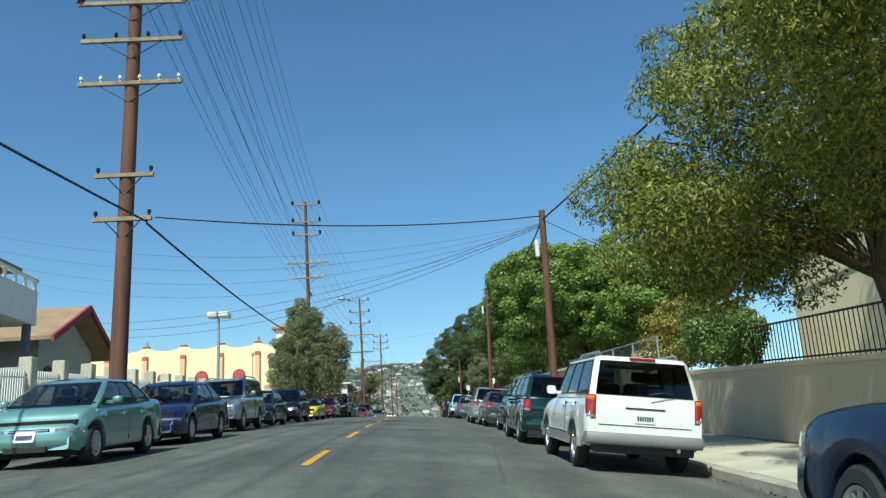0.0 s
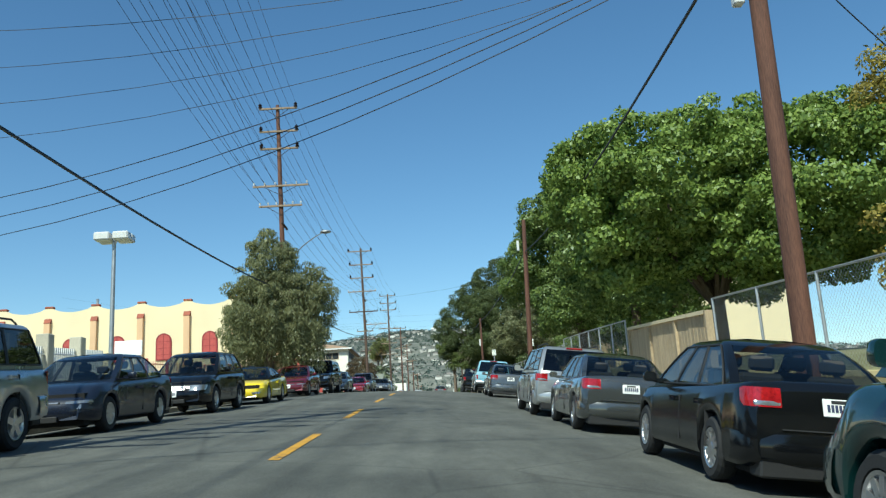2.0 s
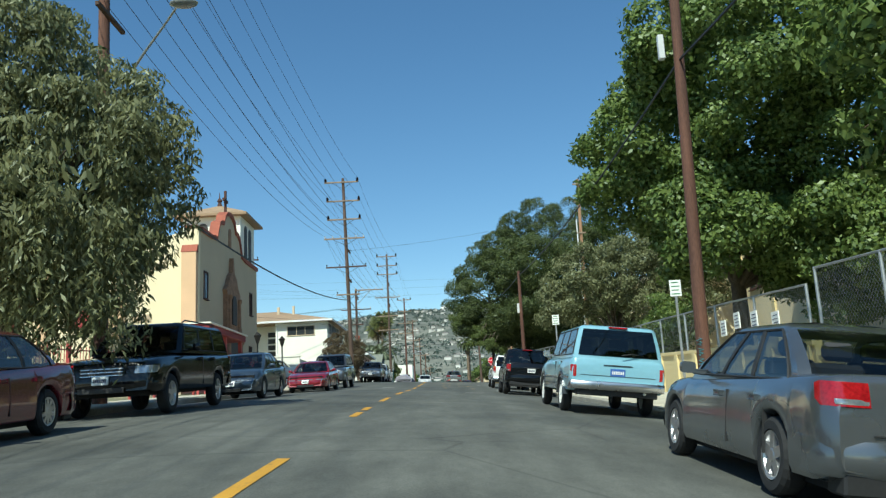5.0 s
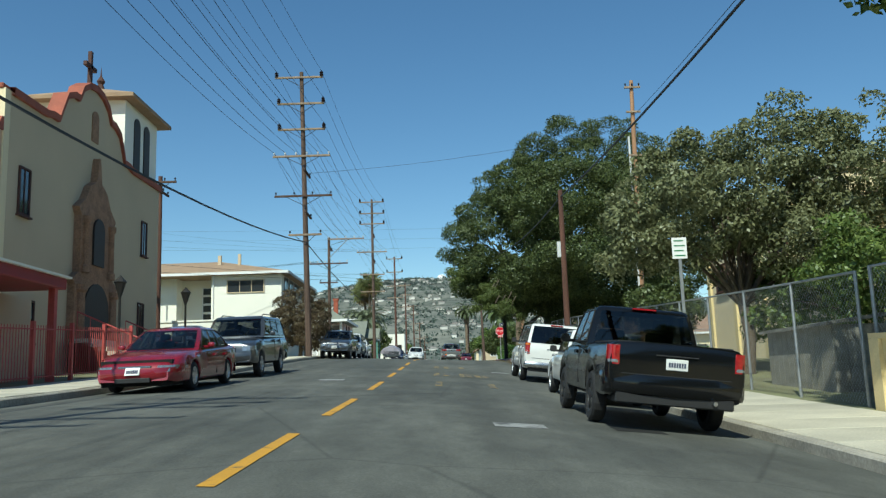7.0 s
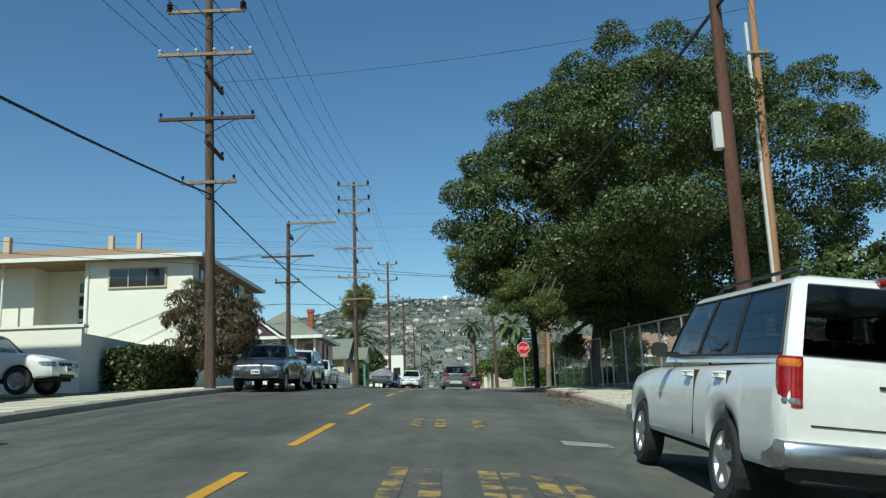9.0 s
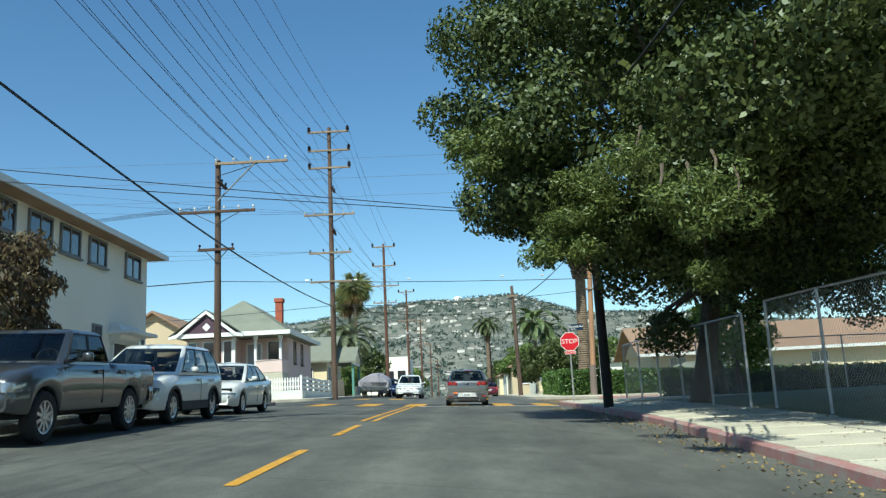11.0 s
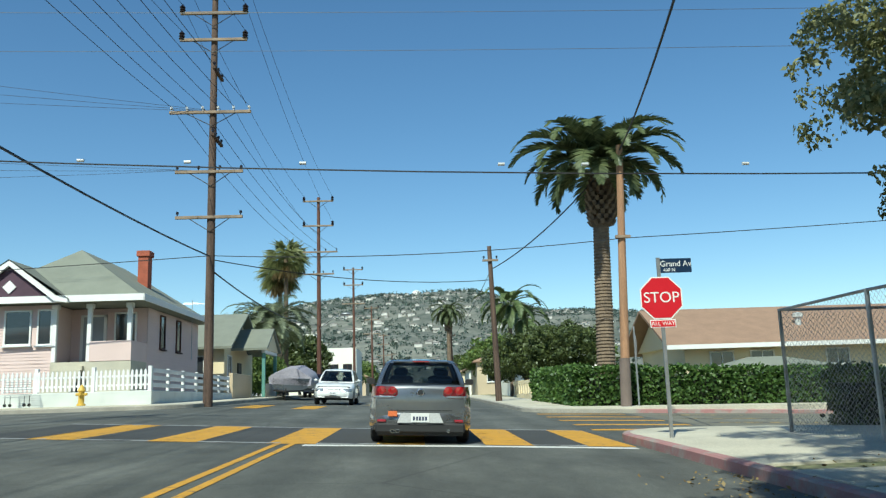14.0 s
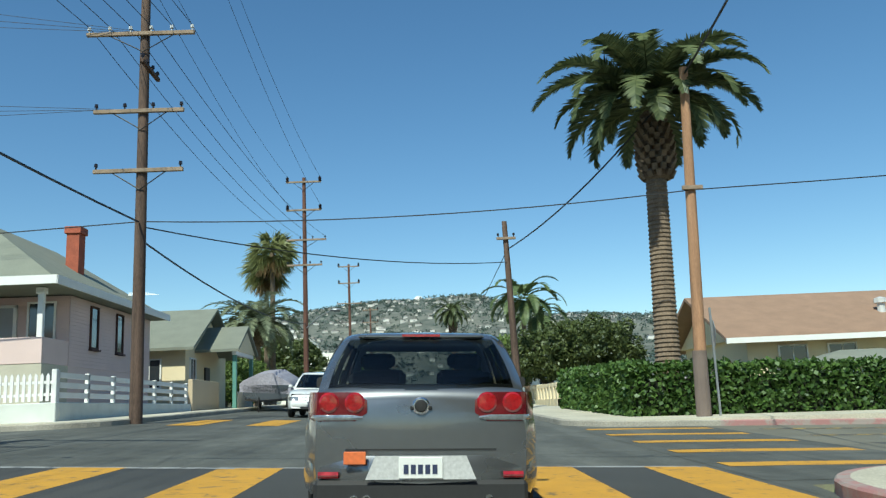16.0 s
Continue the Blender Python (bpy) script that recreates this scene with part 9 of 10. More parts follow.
# white commercial block further on
wb = thing("building", None, "white flat-roofed stucco block with a terracotta trim", "building")
bm = bmesh.new()
box(bm, -16.0, -9.7, 250, 262, 8, 16.6)
box(bm, -21, -16.0, 250.5, 262, 8, 18.8)
part("wall", bm, STUCCO_W, wb)
bm = bmesh.new()
box(bm, -20.5, -16.5, 250.2, 252.5, 17.4, 18.2)
part("roof_trim", bm, CAP_TERRA, wb)
for x in (-19.5, -17.5, -15.5):
    window(wb, Matrix.Translation((x + 4.5, 249.97, 13.5)), 1.2, 1.3, WOOD_DARK)
for k, (x0, x1, y0, y1, h, mt, rfm) in enumerate(((6.5, 14, 228, 240, 4.2, STUCCO_TAN, SHINGLE_BROWN), (8, 18, 205, 216, 3.6, STUCCO_W, SHINGLE_GREY), (-36, -26, 242, 254, 4.5, STUCCO_Y, SHINGLE_BROWN), (7, 16, 252, 264, 4.4, STUCCO_W, ROOF_TILE), (-19, -12, 268, 280, 5, STUCCO_W, SHINGLE_GREY), (7, 15, 280, 292, 5, STUCCO_Y, SHINGLE_BROWN), (-18, -11.5, 300, 312, 5, STUCCO_TAN, ROOF_TILE), (7, 15, 315, 330, 5, STUCCO_W, SHINGLE_GREY))):
    ob = thing("house", None, "small distant street house with a hipped roof", "house", "distant houses")
    z = road_z(x0, y0)
    bm = bmesh.new()
    box(bm, x0, x1, y0, y1, z - 0.5, z + h)
    part("wall", bm, mt, ob)
    bm = bmesh.new()
    hip_roof(bm, x0, x1, y0, y1, z + h, 1.7, 0.5)
    part("roof", bm, rfm, ob)
    for x in (x0 + 1.8, x1 - 1.8):
        window(ob, Matrix.Translation((x, y0 - 0.02, z + h * 0.55)), 1.1, 1.2, WOOD_WHITE)
# low fence past the hedge
lf = thing("low_wall", None, "cream concrete wall with slotted openings", "wall")
for k in range(9):
    y = 180.8 + 1.25 * k
    bm = bmesh.new()
    z = walk_z(6.9, y)
    box(bm, 6.7, 6.95, y, y + 0.55, z - 0.2, z + 1.2, 0.02)
    part("pier", bm, STUCCO_Y, lf)
bm = bmesh.new()
z = walk_z(6.9, 186)
box(bm, 6.72, 6.93, 180.8, 192, z - 0.3, z + 0.3)
box(bm, 6.72, 6.93, 180.8, 192, z + 0.98, z + 1.18)
part("rail", bm, STUCCO_Y, lf)

# brown-roofed house behind the hedge
bh = thing("house", None, "cream bungalow with a long brown roof behind the hedge", "house")
bm = bmesh.new()
box(bm, 14.0, 36.0, 172.5, 181.0, 5.6, 11.15)
prism(bm, [(172.5, 11.15), (181.0, 11.15), (176.75, 13.25)], 0.3, Matrix.Translation((13.7, 0, 0)) @ EAST)
part("wall", bm, STUCCO_Y, bh)
bm = bmesh.new()
for s, y in ((-1, 171.7), (1, 181.8)):
    v = [bm.verts.new(q) for q in ((12.8, y, 11.0), (37.0, y, 11.0), (37.0, 176.75, 13.4), (12.8, 176.75, 13.4))]
    w = [bm.verts.new(q.co + Vector((0, 0, 0.16))) for q in v]
    bm.faces.new(v)
    bm.faces.new(w[::-1])
    for i in range(4):
        bm.faces.new((v[i], v[(i + 1) % 4], w[(i + 1) % 4], w[i]))
bmesh.ops.recalc_face_normals(bm, faces=bm.faces)
part("roof", bm, SHINGLE_BROWN, bh)
bm = bmesh.new()
box(bm, 12.8, 37.0, 171.6, 171.72, 10.9, 11.14)
part("gutter", bm, WOOD_WHITE, bh)
for x in (16.05, 18.3, 22.5, 27):
    window(bh, Matrix.Translation((x, 172.47, 10.35)), 1.2, 0.75, WOOD_WHITE, bars=1)
bm = bmesh.new()
lathe(bm, [(0.18, 12.2), (0.18, 12.9), (0.3, 12.95), (0.3, 13.15), (0.001, 13.25)], 8, "z")
for v in bm.verts:
    v.co += Vector((21.2, 174.0, -0.3))
part("roof_vent", bm, PORCELAIN_W, bh)
shd = thing("shed", None, "grey-roofed garden shed behind the hedge", "shed")
bm = bmesh.new()
box(bm, 13.6, 18.2, 165.0, 168.0, 6.4, 9.65)
part("wall", bm, STUCCO_W, shd)
bm = bmesh.new()
hip_roof(bm, 13.6, 18.2, 165.0, 168.0, 9.68, 0.5, 0.25)
part("roof", bm, SHINGLE_GREY, shd)

# houses at the lower end, left
ha = thing("house", None, "slate blue two-storey house with a white balcony", "house")
bm = bmesh.new()
box(bm, -23.0, -14.7, 17.5, 26.0, 1.5, 8.1)
part("wall", bm, BLUE_GREY, ha)
bm = bmesh.new()
hip_roof(bm, -23.0, -14.7, 17.5, 26.0, 8.2, 2.6, 0.8)
part("roof", bm, SHINGLE_GREY, ha)
bm = bmesh.new()
box(bm, -14.7, -12.95, 18.0, 26.0, 6.1, 6.5)
part("balcony_floor", bm, WOOD_WHITE, ha)
for y in span(18.1, 25.9, 0.65):
    bm = bmesh.new()
    box(bm, -13.06, -12.98, y - 0.04, y + 0.04, 7.2, 7.5)
    part("baluster", bm, WOOD_WHITE, ha)
bm = bmesh.new()
box(bm, -13.08, -12.96, 18.0, 26.0, 6.5, 7.2)
part("balcony_panel", bm, WOOD_WHITE, ha)
bm = bmesh.new()
box(bm, -14.7, -13.08, 17.98, 18.08, 6.5, 7.2)
part("balcony_panel", bm, WOOD_WHITE, ha)
bm = bmesh.new()
box(bm, -13.1, -12.94, 18.0, 26.0, 7.5, 7.58)
part("balcony_rail", bm, WOOD_WHITE, ha)
for y in (18.3, 25.7):
    bm = bmesh.new()
    box(bm, -13.2, -13.0, y - 0.1, y + 0.1, 1.6, 6.1)
    part("post", bm, BLUE_GREY, ha)
for y in (20, 23):
    window(ha, Matrix.Translation((-14.68, y, 4.0)) @ pose(0, 0, 0, 0, 0, 90), 1.1, 1.3, WOOD_WHITE)
    window(ha, Matrix.Translation((-14.68, y, 7.2)) @ pose(0, 0, 0, 0, 0, 90), 1.1, 1.3, WOOD_WHITE)

hb2 = thing("house", None, "grey stucco bungalow with tan roof and dark red gable trim", "house")
GREY_ST = surface("grey_stucco", (0.42, 0.40, 0.36), 0.9, vary=0.1, fine=40)
bx0, bx1, by0, by1 = -22.0, -15.0, 30.7, 35.6
bm = bmesh.new()
box(bm, bx0, bx1, by0, by1, 3.0, 6.6)
prism(bm, [(by0, 6.6), (by1, 6.6), ((by0 + by1) / 2, 7.8)], 0.3, Matrix.Translation((bx1 - 0.3, 0, 0)) @ EAST)
bmesh.ops.recalc_face_normals(bm, faces=bm.faces)
part("wall", bm, GREY_ST, hb2)
bm = bmesh.new()
ym = (by0 + by1) / 2
for s in (-1, 1):
    e = by0 - 0.7 if s < 0 else by1 + 0.7
    v = [bm.verts.new(q) for q in ((bx0 - 0.5, e, 6.35), (bx1 + 0.8, e, 6.35), (bx1 + 0.8, ym, 8.0), (bx0 - 0.5, ym, 8.0))]
    w = [bm.verts.new(q.co + Vector((0, 0, 0.15))) for q in v]
    bm.faces.new(v)
    bm.faces.new(w[::-1])
    for i in range(4):
        bm.faces.new((v[i], v[(i + 1) % 4], w[(i + 1) % 4], w[i]))
bmesh.ops.recalc_face_normals(bm, faces=bm.faces)
part("roof", bm, ROOF_TILE, hb2)
bm = bmesh.new()
for s in (-1, 1):
    e = by0 - 0.75 if s < 0 else by1 + 0.75
    pts = [(e, 6.25), (ym, 7.95), (ym, 8.2), (e, 6.5)]
    prism(bm, pts if s < 0 else pts[::-1], 0.12, Matrix.Translation((bx1 + 0.78, 0, 0)) @ EAST)
bmesh.ops.recalc_face_normals(bm, faces=bm.faces)
part("bargeboard", bm, RED_PAINT, hb2, "dark red bargeboard")
# Flat dark arches stand for the shade inside the porch.
for y in (31.6, 33.2, 34.8):
    bm = bmesh.new()
    prism(bm, arched(1.1, 2.0), 0.04, Matrix.Translation((bx1, y, 3.6)) @ EAST)
    bmesh.ops.recalc_face_normals(bm, faces=bm.faces)
    part("porch_arch", bm, DOOR_AND_SHADE_DARK, hb2, "dark arched panel for the porch's shade")
for x in (-20, -17):
    window(hb2, Matrix.Translation((x, by0 - 0.02, 5.1)), 1.1, 1.2, WOOD_WHITE)
# white fence panels and pillars along the left pavement
wf = thing("panel_fence", None, "white slatted fence panels between grey pillars", "fence")
fw = thing("low_wall", None, "grey concrete retaining wall under the white fence", "wall")
for y in span(10.0, 43.6, 2.1):
    x = -11.75 + bend(y)
    z = walk_z(x, y) + 0.72
    bm = bmesh.new()
    tilt = 2.1 * slope(y)
    v = [bm.verts.new(c) for c in ((x - 0.15, y, z - 1.2), (x + 0.15, y, z - 1.2), (x + 0.15, y + 2.1, z - 1.2 + tilt), (x - 0.15, y + 2.1, z - 1.2 + tilt), (x - 0.15, y, z + 0.05), (x + 0.15, y, z + 0.05), (x + 0.15, y + 2.1, z + 0.05 + tilt), (x - 0.15, y + 2.1, z + 0.05 + tilt))]
    for f in ((0, 1, 5, 4), (1, 2, 6, 5), (2, 3, 7, 6), (3, 0, 4, 7), (4, 5, 6, 7)):
        bm.faces.new([v[i] for i in f])
    part("panel", bm, KERB, fw)
    bm = bmesh.new()
    box(bm, x - 0.18, x + 0.18, y - 0.18, y + 0.18, z - 0.2, z + 1.5, 0.02)
    part("pillar", bm, CONCRETE, wf)
    for k in range(13):
        bm = bmesh.new()
        yy = y + 0.28 + 0.13 * k
        z2 = walk_z(x, yy) + 0.72
        box(bm, x - 0.015, x + 0.015, yy - 0.035, yy + 0.035, z2 + 0.1, z2 + 1.15)
        part("slat", bm, WOOD_WHITE, wf)
    bm = bmesh.new()
    z2 = walk_z(x, y + 2.1) + 0.72
    tube(bm, (x + 0.03, y, z + 0.95), (x + 0.03, y + 2.1, z2 + 0.95), 0.03, 0.03, 4)
    tube(bm, (x + 0.03, y, z + 0.3), (x + 0.03, y + 2.1, z2 + 0.3), 0.03, 0.03, 4)
    part("rail", bm, WOOD_WHITE, wf)

# school buildings behind the trees on the right
for x0, x1, y0, y1, z1, lb in ((12.5, 30, -6, 28.5, 7.6, "long tan school building with a parapet"), (13.4, 30, 99, 114, 13.4, "tan apartment building behind the trees"), (16.5, 22.5, 72, 97, 14.0, "cream school building behind the trees")):
    sb2 = thing("school_building", None, lb, "building")
    bm = bmesh.new()
    z = walk_z(6, (y0 + y1) / 2)
    box(bm, x0, x1, y0, y1, z - 4, z1 + (0.0))
    part("wall", bm, STUCCO_Y, sb2)
    bm = bmesh.new()
    box(bm, x0 - 0.1, x1 + 0.1, y0 - 0.1, y1 + 0.1, z1, z1 + 0.35)
    box(bm, x0 - 0.06, x0, y0, y1, z1 - 1.3, z1 - 1.2)
    part("parapet", bm, STUCCO_TAN, sb2)
    for y in span(y0 + 2, y1 - 2, 4.0):
        if y0 < 0 and y > 12:
            continue
        window(sb2, Matrix.Translation((x0 - 0.02, y, z1 - 2.4)) @ pose(0, 0, 0, 0, 0, -90), 1.8, 1.3, WOOD_DARK, bars=1)
        bm = bmesh.new()
        box(bm, x0 - 0.12, x0, y + 1.8, y + 2.2, z - 2, z1)
        part("pilaster", bm, WALL_YEL, sb2)

# grey plank store behind the tall fence
zs = lot_z(8.2, 90)
ss = thing("storage_shed", Matrix.Translation((8.3, 90.0, zs)), "low grey weathered plank storage shed behind the fence", "shed")
GREY_PLANK = surface("grey_weathered_planks", (0.20, 0.19, 0.16), 0.9, vary=0.35, scale=1.2, fine=18, bump=0.4, stretch=(1, 1, 4), island=0.3)
bm = bmesh.new()
box(bm, -0.75, 0.75, -1.85, 1.85, -0.3, 1.4)
part("body", bm, GREY_PLANK, ss)
for k in range(12):
    bm = bmesh.new()
    box(bm, -0.78, -0.75, -1.85 + 0.31 * k, -1.56 + 0.31 * k, -0.2, 1.4)
    part("plank", bm, GREY_PLANK, ss)
for k in range(5):
    bm = bmesh.new()
    box(bm, -0.74 + 0.3 * k, -0.46 + 0.3 * k, -1.88, -1.85, -0.2, 1.4)
    part("plank", bm, GREY_PLANK, ss)
bm = bmesh.new()
prism_v = [bm.verts.new(q) for q in ((-0.95, -2.0, 1.38), (0.95, -2.0, 1.62), (0.95, 2.0, 1.62), (-0.95, 2.0, 1.38), (-0.95, -2.0, 1.46), (0.95, -2.0, 1.70), (0.95, 2.0, 1.70), (-0.95, 2.0, 1.46))]
for q in ((0, 3, 2, 1), (4, 5, 6, 7), (0, 1, 5, 4), (1, 2, 6, 5), (2, 3, 7, 6), (3, 0, 4, 7)):
    bm.faces.new([prism_v[i] for i in q])
part("roof", bm, GREY_PLANK, ss)

# boat under its cover
bt = thing("boat", seat(-8.15, 179.6) @ Matrix.Scale(1.12, 4), "boat on a trailer under a grey cover", "boat")
shell, drape = bmesh.new(), bmesh.new()
rg = np.random.default_rng(83)
for mesh, kind in ((shell, "hull"), (drape, "cover")):
    rings = []
    for k in range(15):
        t = k / 14
        y = -2.9 + 5.8 * t
        w = 1.12 if t < 0.5 else 1.12 * math.cos((t - 0.5) * math.pi * 0.86)
        if kind == "hull":
            ring = ((-w * 0.15, 0.42), (-w * 0.8, 0.62), (-w * 0.92, 1.12), (w * 0.92, 1.12), (w * 0.8, 0.62), (w * 0.15, 0.42))
        else:
            top = 1.45 + 0.38 * math.sin(math.pi * (0.12 + 0.7 * t))
            sag = 0.10 * (k % 2)
            low = 0.86 + rg.uniform(-0.12, 0.12)
            ring = ((-w * 0.97, low), (-w, 1.16), (-w * 0.86, top - 0.28 - sag * 0.5), (-w * 0.3, top - sag), (w * 0.25, top + 0.05 - sag), (w * 0.82, top - 0.32 - sag * 0.4), (w, 1.16), (w * 0.97, low + rg.uniform(-0.08, 0.08)))
        rings.append([mesh.verts.new((x, y, z)) for x, z in ring])
    for p, q in zip(rings, rings[1:]):
        for i in range(len(p) - 1):
            mesh.faces.new((p[i], p[i + 1], q[i + 1], q[i]))
    mesh.faces.new(rings[0])
    mesh.faces.new(rings[-1][::-1])
    bmesh.ops.recalc_face_normals(mesh, faces=mesh.faces)
part("hull", shell, P_SLATE, bt, "dark grey hull below the cover")
bm = drape
part("cover", bm, TARP, bt, smooth=True, angle=60)
bm = bmesh.new()
for x in (-0.75, 0.75):
    tube(bm, (x, -3.2, 0.5), (x, 2.2, 0.5), 0.05, 0.05, 6)
tube(bm, (-0.75, -3.2, 0.5), (0, -4.2, 0.45), 0.05, 0.05, 6)
tube(bm, (0.75, -3.2, 0.5), (0, -4.2, 0.45), 0.05, 0.05, 6)
tube(bm, (0, -4.2, 0.0), (0, -4.2, 0.6), 0.03, 0.03, 6)
part("trailer_frame", bm, DARK_STEEL, bt)
tyre, rim = tyre_meshes(0.3, "five")
for s in (-1, 1):
    w = shared("wheel", tyre, bt, pose(s * 0.95, 0.6, 0.3, 0, 0, 0 if s > 0 else 180))
    shared("rim", rim, w)

# ---- the hill across the end ----
rg = np.random.default_rng(91)
verts, faces, rv, rf_ = [], [], [], []
for k in range(1700):
    x, y = rg.uniform(-620, 780), 560 + 950 * rg.random() ** 0.7
    if y > 1380 and abs(x - 20) > 260:
        continue
    z = far_z(x, y) - 0.5
    w, d, h = rg.uniform(1.4, 4.4), rg.uniform(2, 4), rg.uniform(1.4, 3.0)
    b = len(verts)
    verts += [(x - w, y - d, z - 3), (x + w, y - d, z - 3), (x + w, y + d, z - 3), (x - w, y + d, z - 3), (x - w, y - d, z + h), (x + w, y - d, z + h), (x + w, y + d, z + h), (x - w, y + d, z + h)]
    faces += [(b, b + 1, b + 5, b + 4), (b + 1, b + 2, b + 6, b + 5), (b + 2, b + 3, b + 7, b + 6), (b + 3, b, b + 4, b + 7), (b + 4, b + 5, b + 6, b + 7)]
    c = len(rv)
    rv += [(x - w - 0.6, y - d - 0.6, z + h), (x + w + 0.6, y - d - 0.6, z + h), (x + w + 0.6, y + d + 0.6, z + h), (x - w - 0.6, y + d + 0.6, z + h), (x, y, z + h + 1.0)]
    rf_ += [(c, c + 1, c + 4), (c + 1, c + 2, c + 4), (c + 2, c + 3, c + 4), (c + 3, c, c + 4)]
FAR_WALL = surface("far_house_walls", (0.56, 0.54, 0.50), 0.9, vary=0.1, bump=0, island=0.35)
FAR_ROOF = surface("far_house_roofs", (0.30, 0.26, 0.23), 0.9, vary=0.1, bump=0, island=0.4)
tagged(new("hillside_houses", data("hillside_houses", verts, faces, FAR_WALL)), "pale houses scattered over the far hill", "houses", kind="stuff")
tagged(new("hillside_roofs", data("hillside_roofs", rv, rf_, FAR_ROOF)), "brown and grey roofs on the far hill", "houses", kind="stuff")
pts = []
for k in range(12500):
    x, y = rg.uniform(-800, 900), 470 + 1080 * rg.random() ** 0.85
    z = far_z(x, y)
    s = rg.uniform(1.8, 4.6)
    m = 13
    off = rg.normal(size=(m, 3)) * np.array([s, s, s * 0.6]) * 0.5
    pts.append(np.array((x, y, z + s * 0.5)) + off)
tagged(new("hillside_trees", leaf_mesh("hillside_trees", np.concatenate(pts), 1.9, LEAF_HILL, 0, 93, 1.2)), "trees and scrub over the far hill, greyed by painted haze", "trees", kind="stuff")
dm = thing("dome", Matrix.Translation((0, 1490, far_z(0, 1490))), "white radar dome on the hilltop", "dome")
bm = bmesh.new()
bmesh.ops.create_uvsphere(bm, u_segments=20, v_segments=12, radius=9)
for v in bm.verts:
    v.co.z += 7
part("shell", bm, WOOD_WHITE, dm, smooth=True)

# ---- the grey hatchback at the stop line ----
# painted wheel rims
for owner, mt in ((black_truck, TRIM), (blue_wagon, WOOD_WHITE)):
    for w in owner.children:
        for rim in w.children:
            if rim.name.startswith("rim"):
                rim.data = rim.data.copy()
                rim.data.materials[0] = mt
gf = car("hatch", P_GOLF, up(-0.62, 142.2 + 0.76, 2.58), "grey metallic hatchback waiting at the stop line with twin exhausts", lamps="golf", rims="five", rear_plate=False, mirror=TRIM, tail=1.03, belt=1.0, rw=0.66, cw=0.875, cab=(0.08, 0.50, 2.25, 3.05), panes=3)
SMOKED = surface("smoked_red_lens", (0.12, 0.006, 0.01), 0.12, bump=0, coat=0.8)
PALE_GREY = surface("pale_grey_recess", (0.5, 0.5, 0.5), 0.5)
STICKER = surface("orange_sticker", (0.65, 0.16, 0.05), 0.5)


def corner(y):
    """Half width of the hatchback's tail at this distance from its end."""
    return 0.895 * (1 - (0.13 * (1 - y / 0.45) ** 2 if y < 0.45 else 0))


def tail_patch(name, side, xa, reach, za, zb, material, parent, label="", lift=0.012, round_ends=True, base=0.0):
    line = [(xa + (corner(0) * 0.96 - xa) * k / 4, 0.0) for k in range(5)] + ([(corner(d) * 0.985, d) for d in (0.03, reach * 0.4, reach * 0.75, reach)] if reach else [])
    bm = bmesh.new()
    cols = []
    for i, (x, d) in enumerate(line):
        pa, pb = line[max(0, i - 1)], line[min(len(line) - 1, i + 1)]
        t = Vector((pb[0] - pa[0], pb[1] - pa[1])).normalized()
        nx, ny = t.y, -t.x
        e = 0.28 * (zb - za) if round_ends and i in (0, len(line) - 1) else 0.0
        cols.append([bm.verts.new((side * (x + nx * o), d - base + ny * o, z)) for z, o in ((za + e, -0.03), (za + e, lift * 0.5), ((za + zb) / 2, lift), (zb - e, lift * 0.5), (zb - e, -0.03))])
    for p, q in zip(cols, cols[1:]):
        for i in range(4):
            bm.faces.new((p[i], q[i], q[i + 1], p[i + 1]))
    bmesh.ops.recalc_face_normals(bm, faces=bm.faces)
    return part(name, bm, material, parent, label, smooth=True, angle=50)


def disc(name, x, z, r, y, material, parent, label=""):
    bm = bmesh.new()
    lathe(bm, [(r, 0.02), (r, 0.0), (r * 0.8, -0.012), (0.001, -0.014)], 20, "x")
    bmesh.ops.rotate(bm, verts=bm.verts, cent=(0, 0, 0), matrix=Matrix.Rotation(radians(90), 3, "Z"))
    for v in bm.verts:
        v.co += Vector((x, y, z))
    return part(name, bm, material, parent, label, smooth=True)


for s in (-1, 1):
    tl = tail_patch("tail_lamp", s, 0.40, 0.24, 0.79, 1.0, SMOKED, gf, "smoked red tail lamp")
    for x in (0.49, 0.68):
        disc("lamp_ring", s * x, 0.925, 0.075, -0.014, TAIL_RED, tl, "round red lamp")
    tail_patch("reversing_lamp", s, 0.43, 0.1, 0.795, 0.835, LAMP_CLEAR, tl, "clear reversing lamp", 0.018)
    tail_patch("reflector", s, 0.60, 0.0, 0.385, 0.43, TAIL_RED, gf, "red bumper reflector", 0.03, False, 0.02)
disc("badge", 0, 0.90, 0.066, -0.012, CHROME, gf, "round chrome badge")
disc("badge_field", 0, 0.90, 0.048, -0.022, TRIM, gf)
bm = bmesh.new()
prism(bm, [(-0.40, 0.38), (0.40, 0.38), (0.33, 0.545), (-0.33, 0.545)], 0.02, south(0, -0.075, 0))
bmesh.ops.recalc_face_normals(bm, faces=bm.faces)
part("plate_recess", bm, PALE_GREY, gf)
bm = bmesh.new()
box(bm, -0.16, 0.16, -0.105, -0.094, 0.385, 0.54, 0.006)
pl = part("number_plate", bm, PLATE, gf, "white number plate")
bm = bmesh.new()
for k in range(5):
    box(bm, -0.125 + 0.052 * k, -0.09 + 0.052 * k, -0.109, -0.104, 0.42, 0.485)
part("plate_bar", bm, INK, pl)
bm = bmesh.new()
box(bm, -0.56, -0.40, -0.082, -0.06, 0.485, 0.575, 0.004)
part("sticker", bm, STICKER, gf, "orange and white sticker")
bm = bmesh.new()
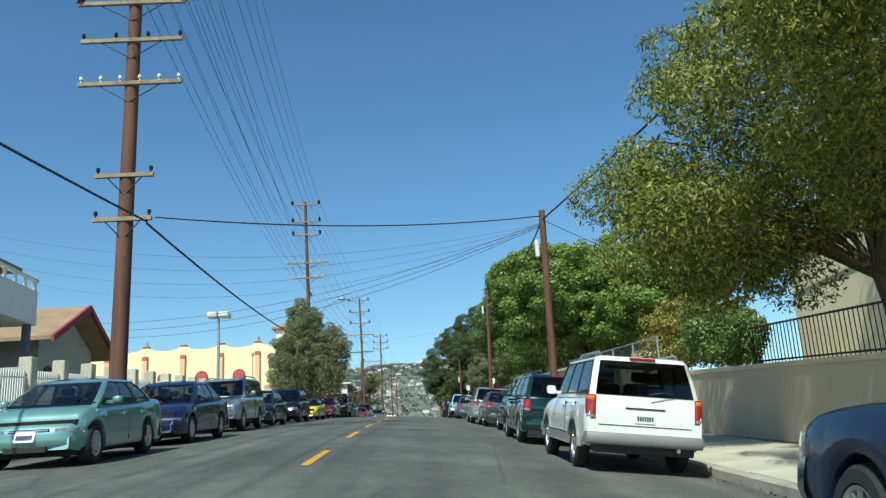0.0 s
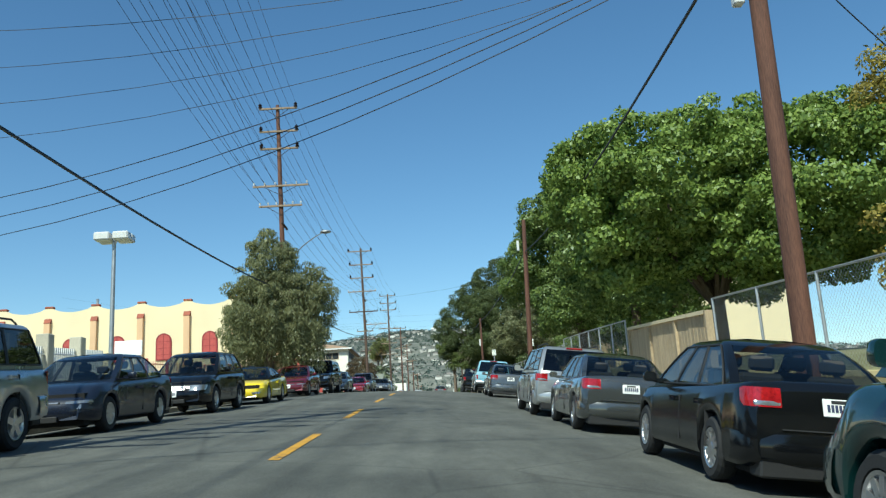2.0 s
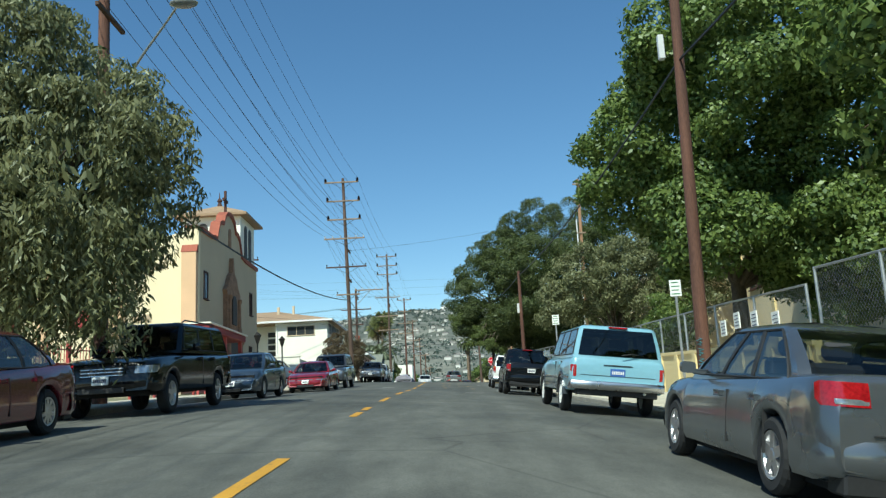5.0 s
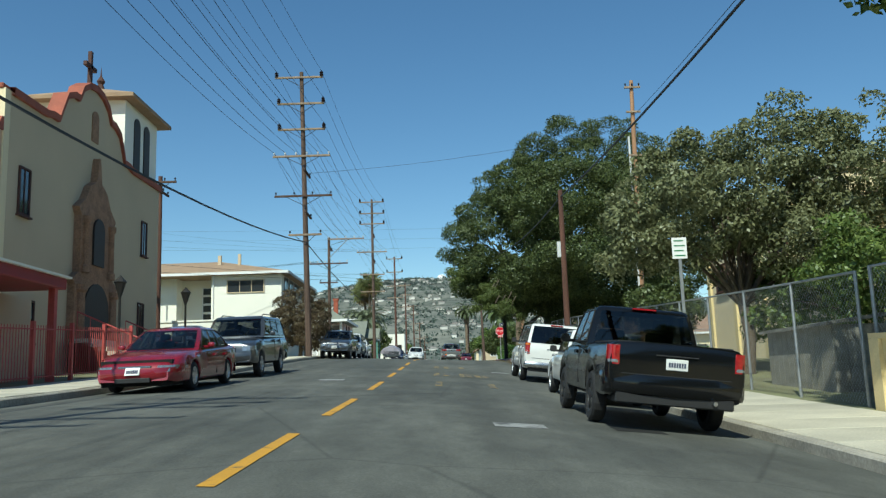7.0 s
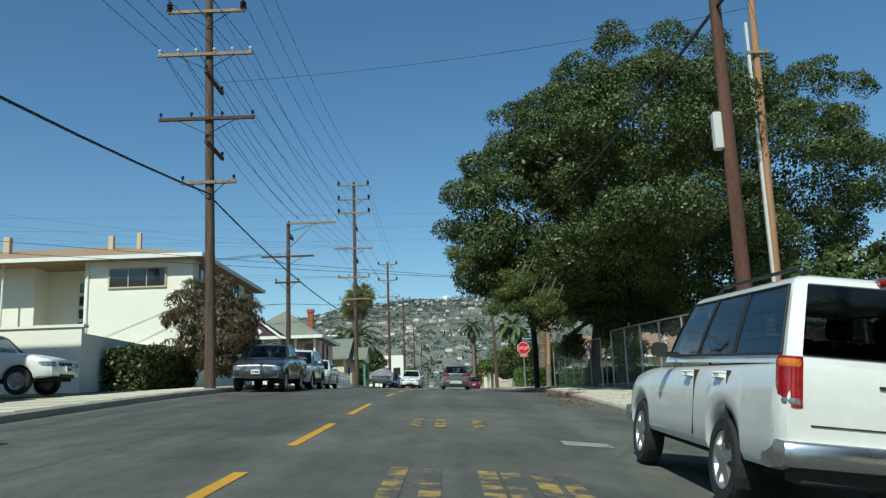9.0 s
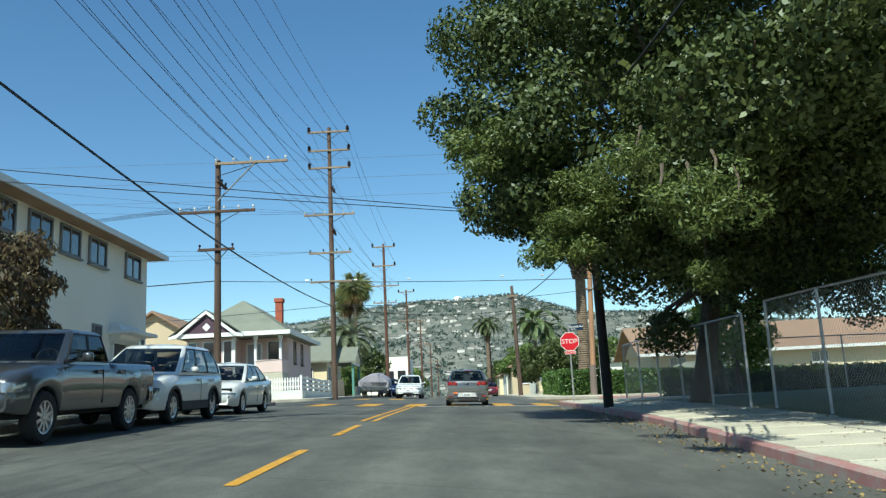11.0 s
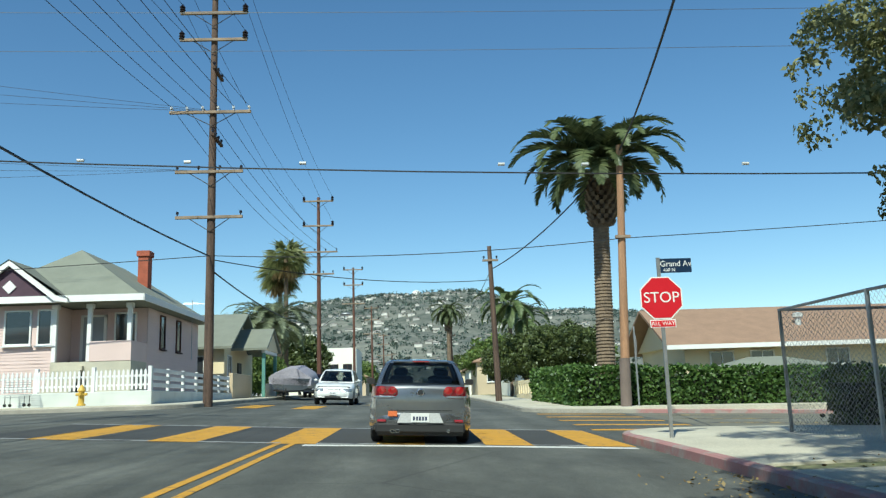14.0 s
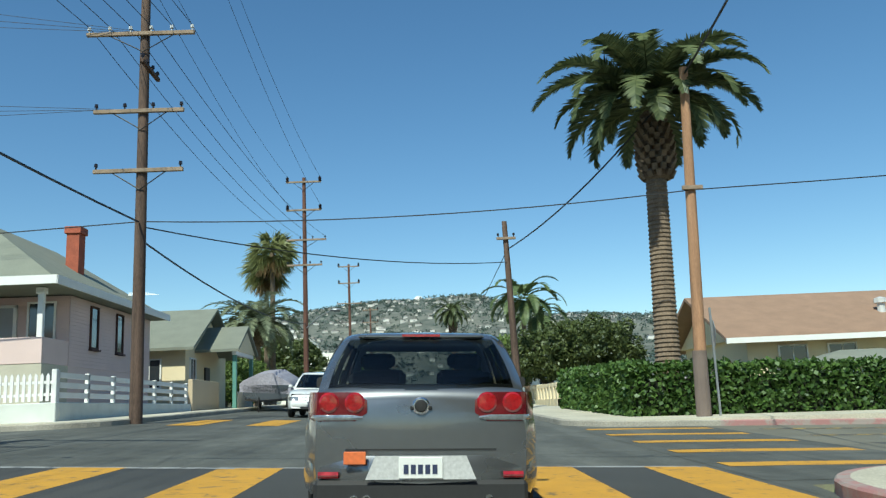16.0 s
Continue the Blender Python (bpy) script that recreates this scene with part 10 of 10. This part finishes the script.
box(bm, -0.78, 0.78, -0.06, 0.12, 0.20, 0.37, 0.03)
part("rear_valance", bm, TRIM, gf, "black lower bumper")
for x in (-0.48, -0.39):
    bm = bmesh.new()
    lathe(bm, [(0.03, 0.2), (0.036, -0.02), (0.036, -0.1), (0.028, -0.1), (0.026, 0.1)], 14, "x")
    bmesh.ops.rotate(bm, verts=bm.verts, cent=(0, 0, 0), matrix=Matrix.Rotation(radians(90), 3, "Z"))
    for v in bm.verts:
        v.co += Vector((x, 0, 0.235))
    part("exhaust_tip", bm, CHROME, gf)
bm = bmesh.new()
box(bm, -0.50, 0.50, 0.36, 0.62, 1.42, 1.45, 0.012)
part("roof_spoiler", bm, P_GOLF, gf)
bm = bmesh.new()
box(bm, -0.15, 0.15, 0.33, 0.36, 1.432, 1.45)
part("brake_lamp", bm, TAIL_RED, gf)

# ---- litter and small things ----
rg = np.random.default_rng(101)
lp = []
for k in range(1500):
    y = rg.uniform(112, 138)
    x = KR - abs(rg.normal()) * 0.55 if rg.random() < 0.8 else KR + rg.uniform(0.1, 2.6)
    z = road_z(x, y) + 0.015 if x < KR else walk_z(x, y) + 0.02
    lp.append((x, y, z))
for k in range(700):
    y = rg.uniform(2, 60)
    x = KR + bend(y) - abs(rg.normal()) * 0.22
    lp.append((x, y, road_z(x, y) + 0.015))
tagged(new("fallen_leaves", leaf_mesh("fallen_leaves", lp, 0.055, LITTER, 0.0, 103, 1.6, [(0, 0, 1)] * len(lp))), "dry brown leaves along the kerb and pavement", "leaves", kind="stuff")
an = thing("roof_antenna", Matrix.Translation((-12.4, 171.0, 12.3)), "thin metal roof antenna", "antenna")
bm = bmesh.new()
polyline(bm, [(0, 0, -1.2), (0, 0, 1.9)], [0.02, 0.015], 6)
part("mast", bm, STEEL, an)
for k in range(4):
    bm = bmesh.new()
    w = 0.35 + 0.1 * k
    polyline(bm, [(-w, 0.25 * k - 0.3, 1.75), (w, 0.25 * k - 0.3, 1.75)], [0.01, 0.01], 5)
    part("element", bm, STEEL, an)
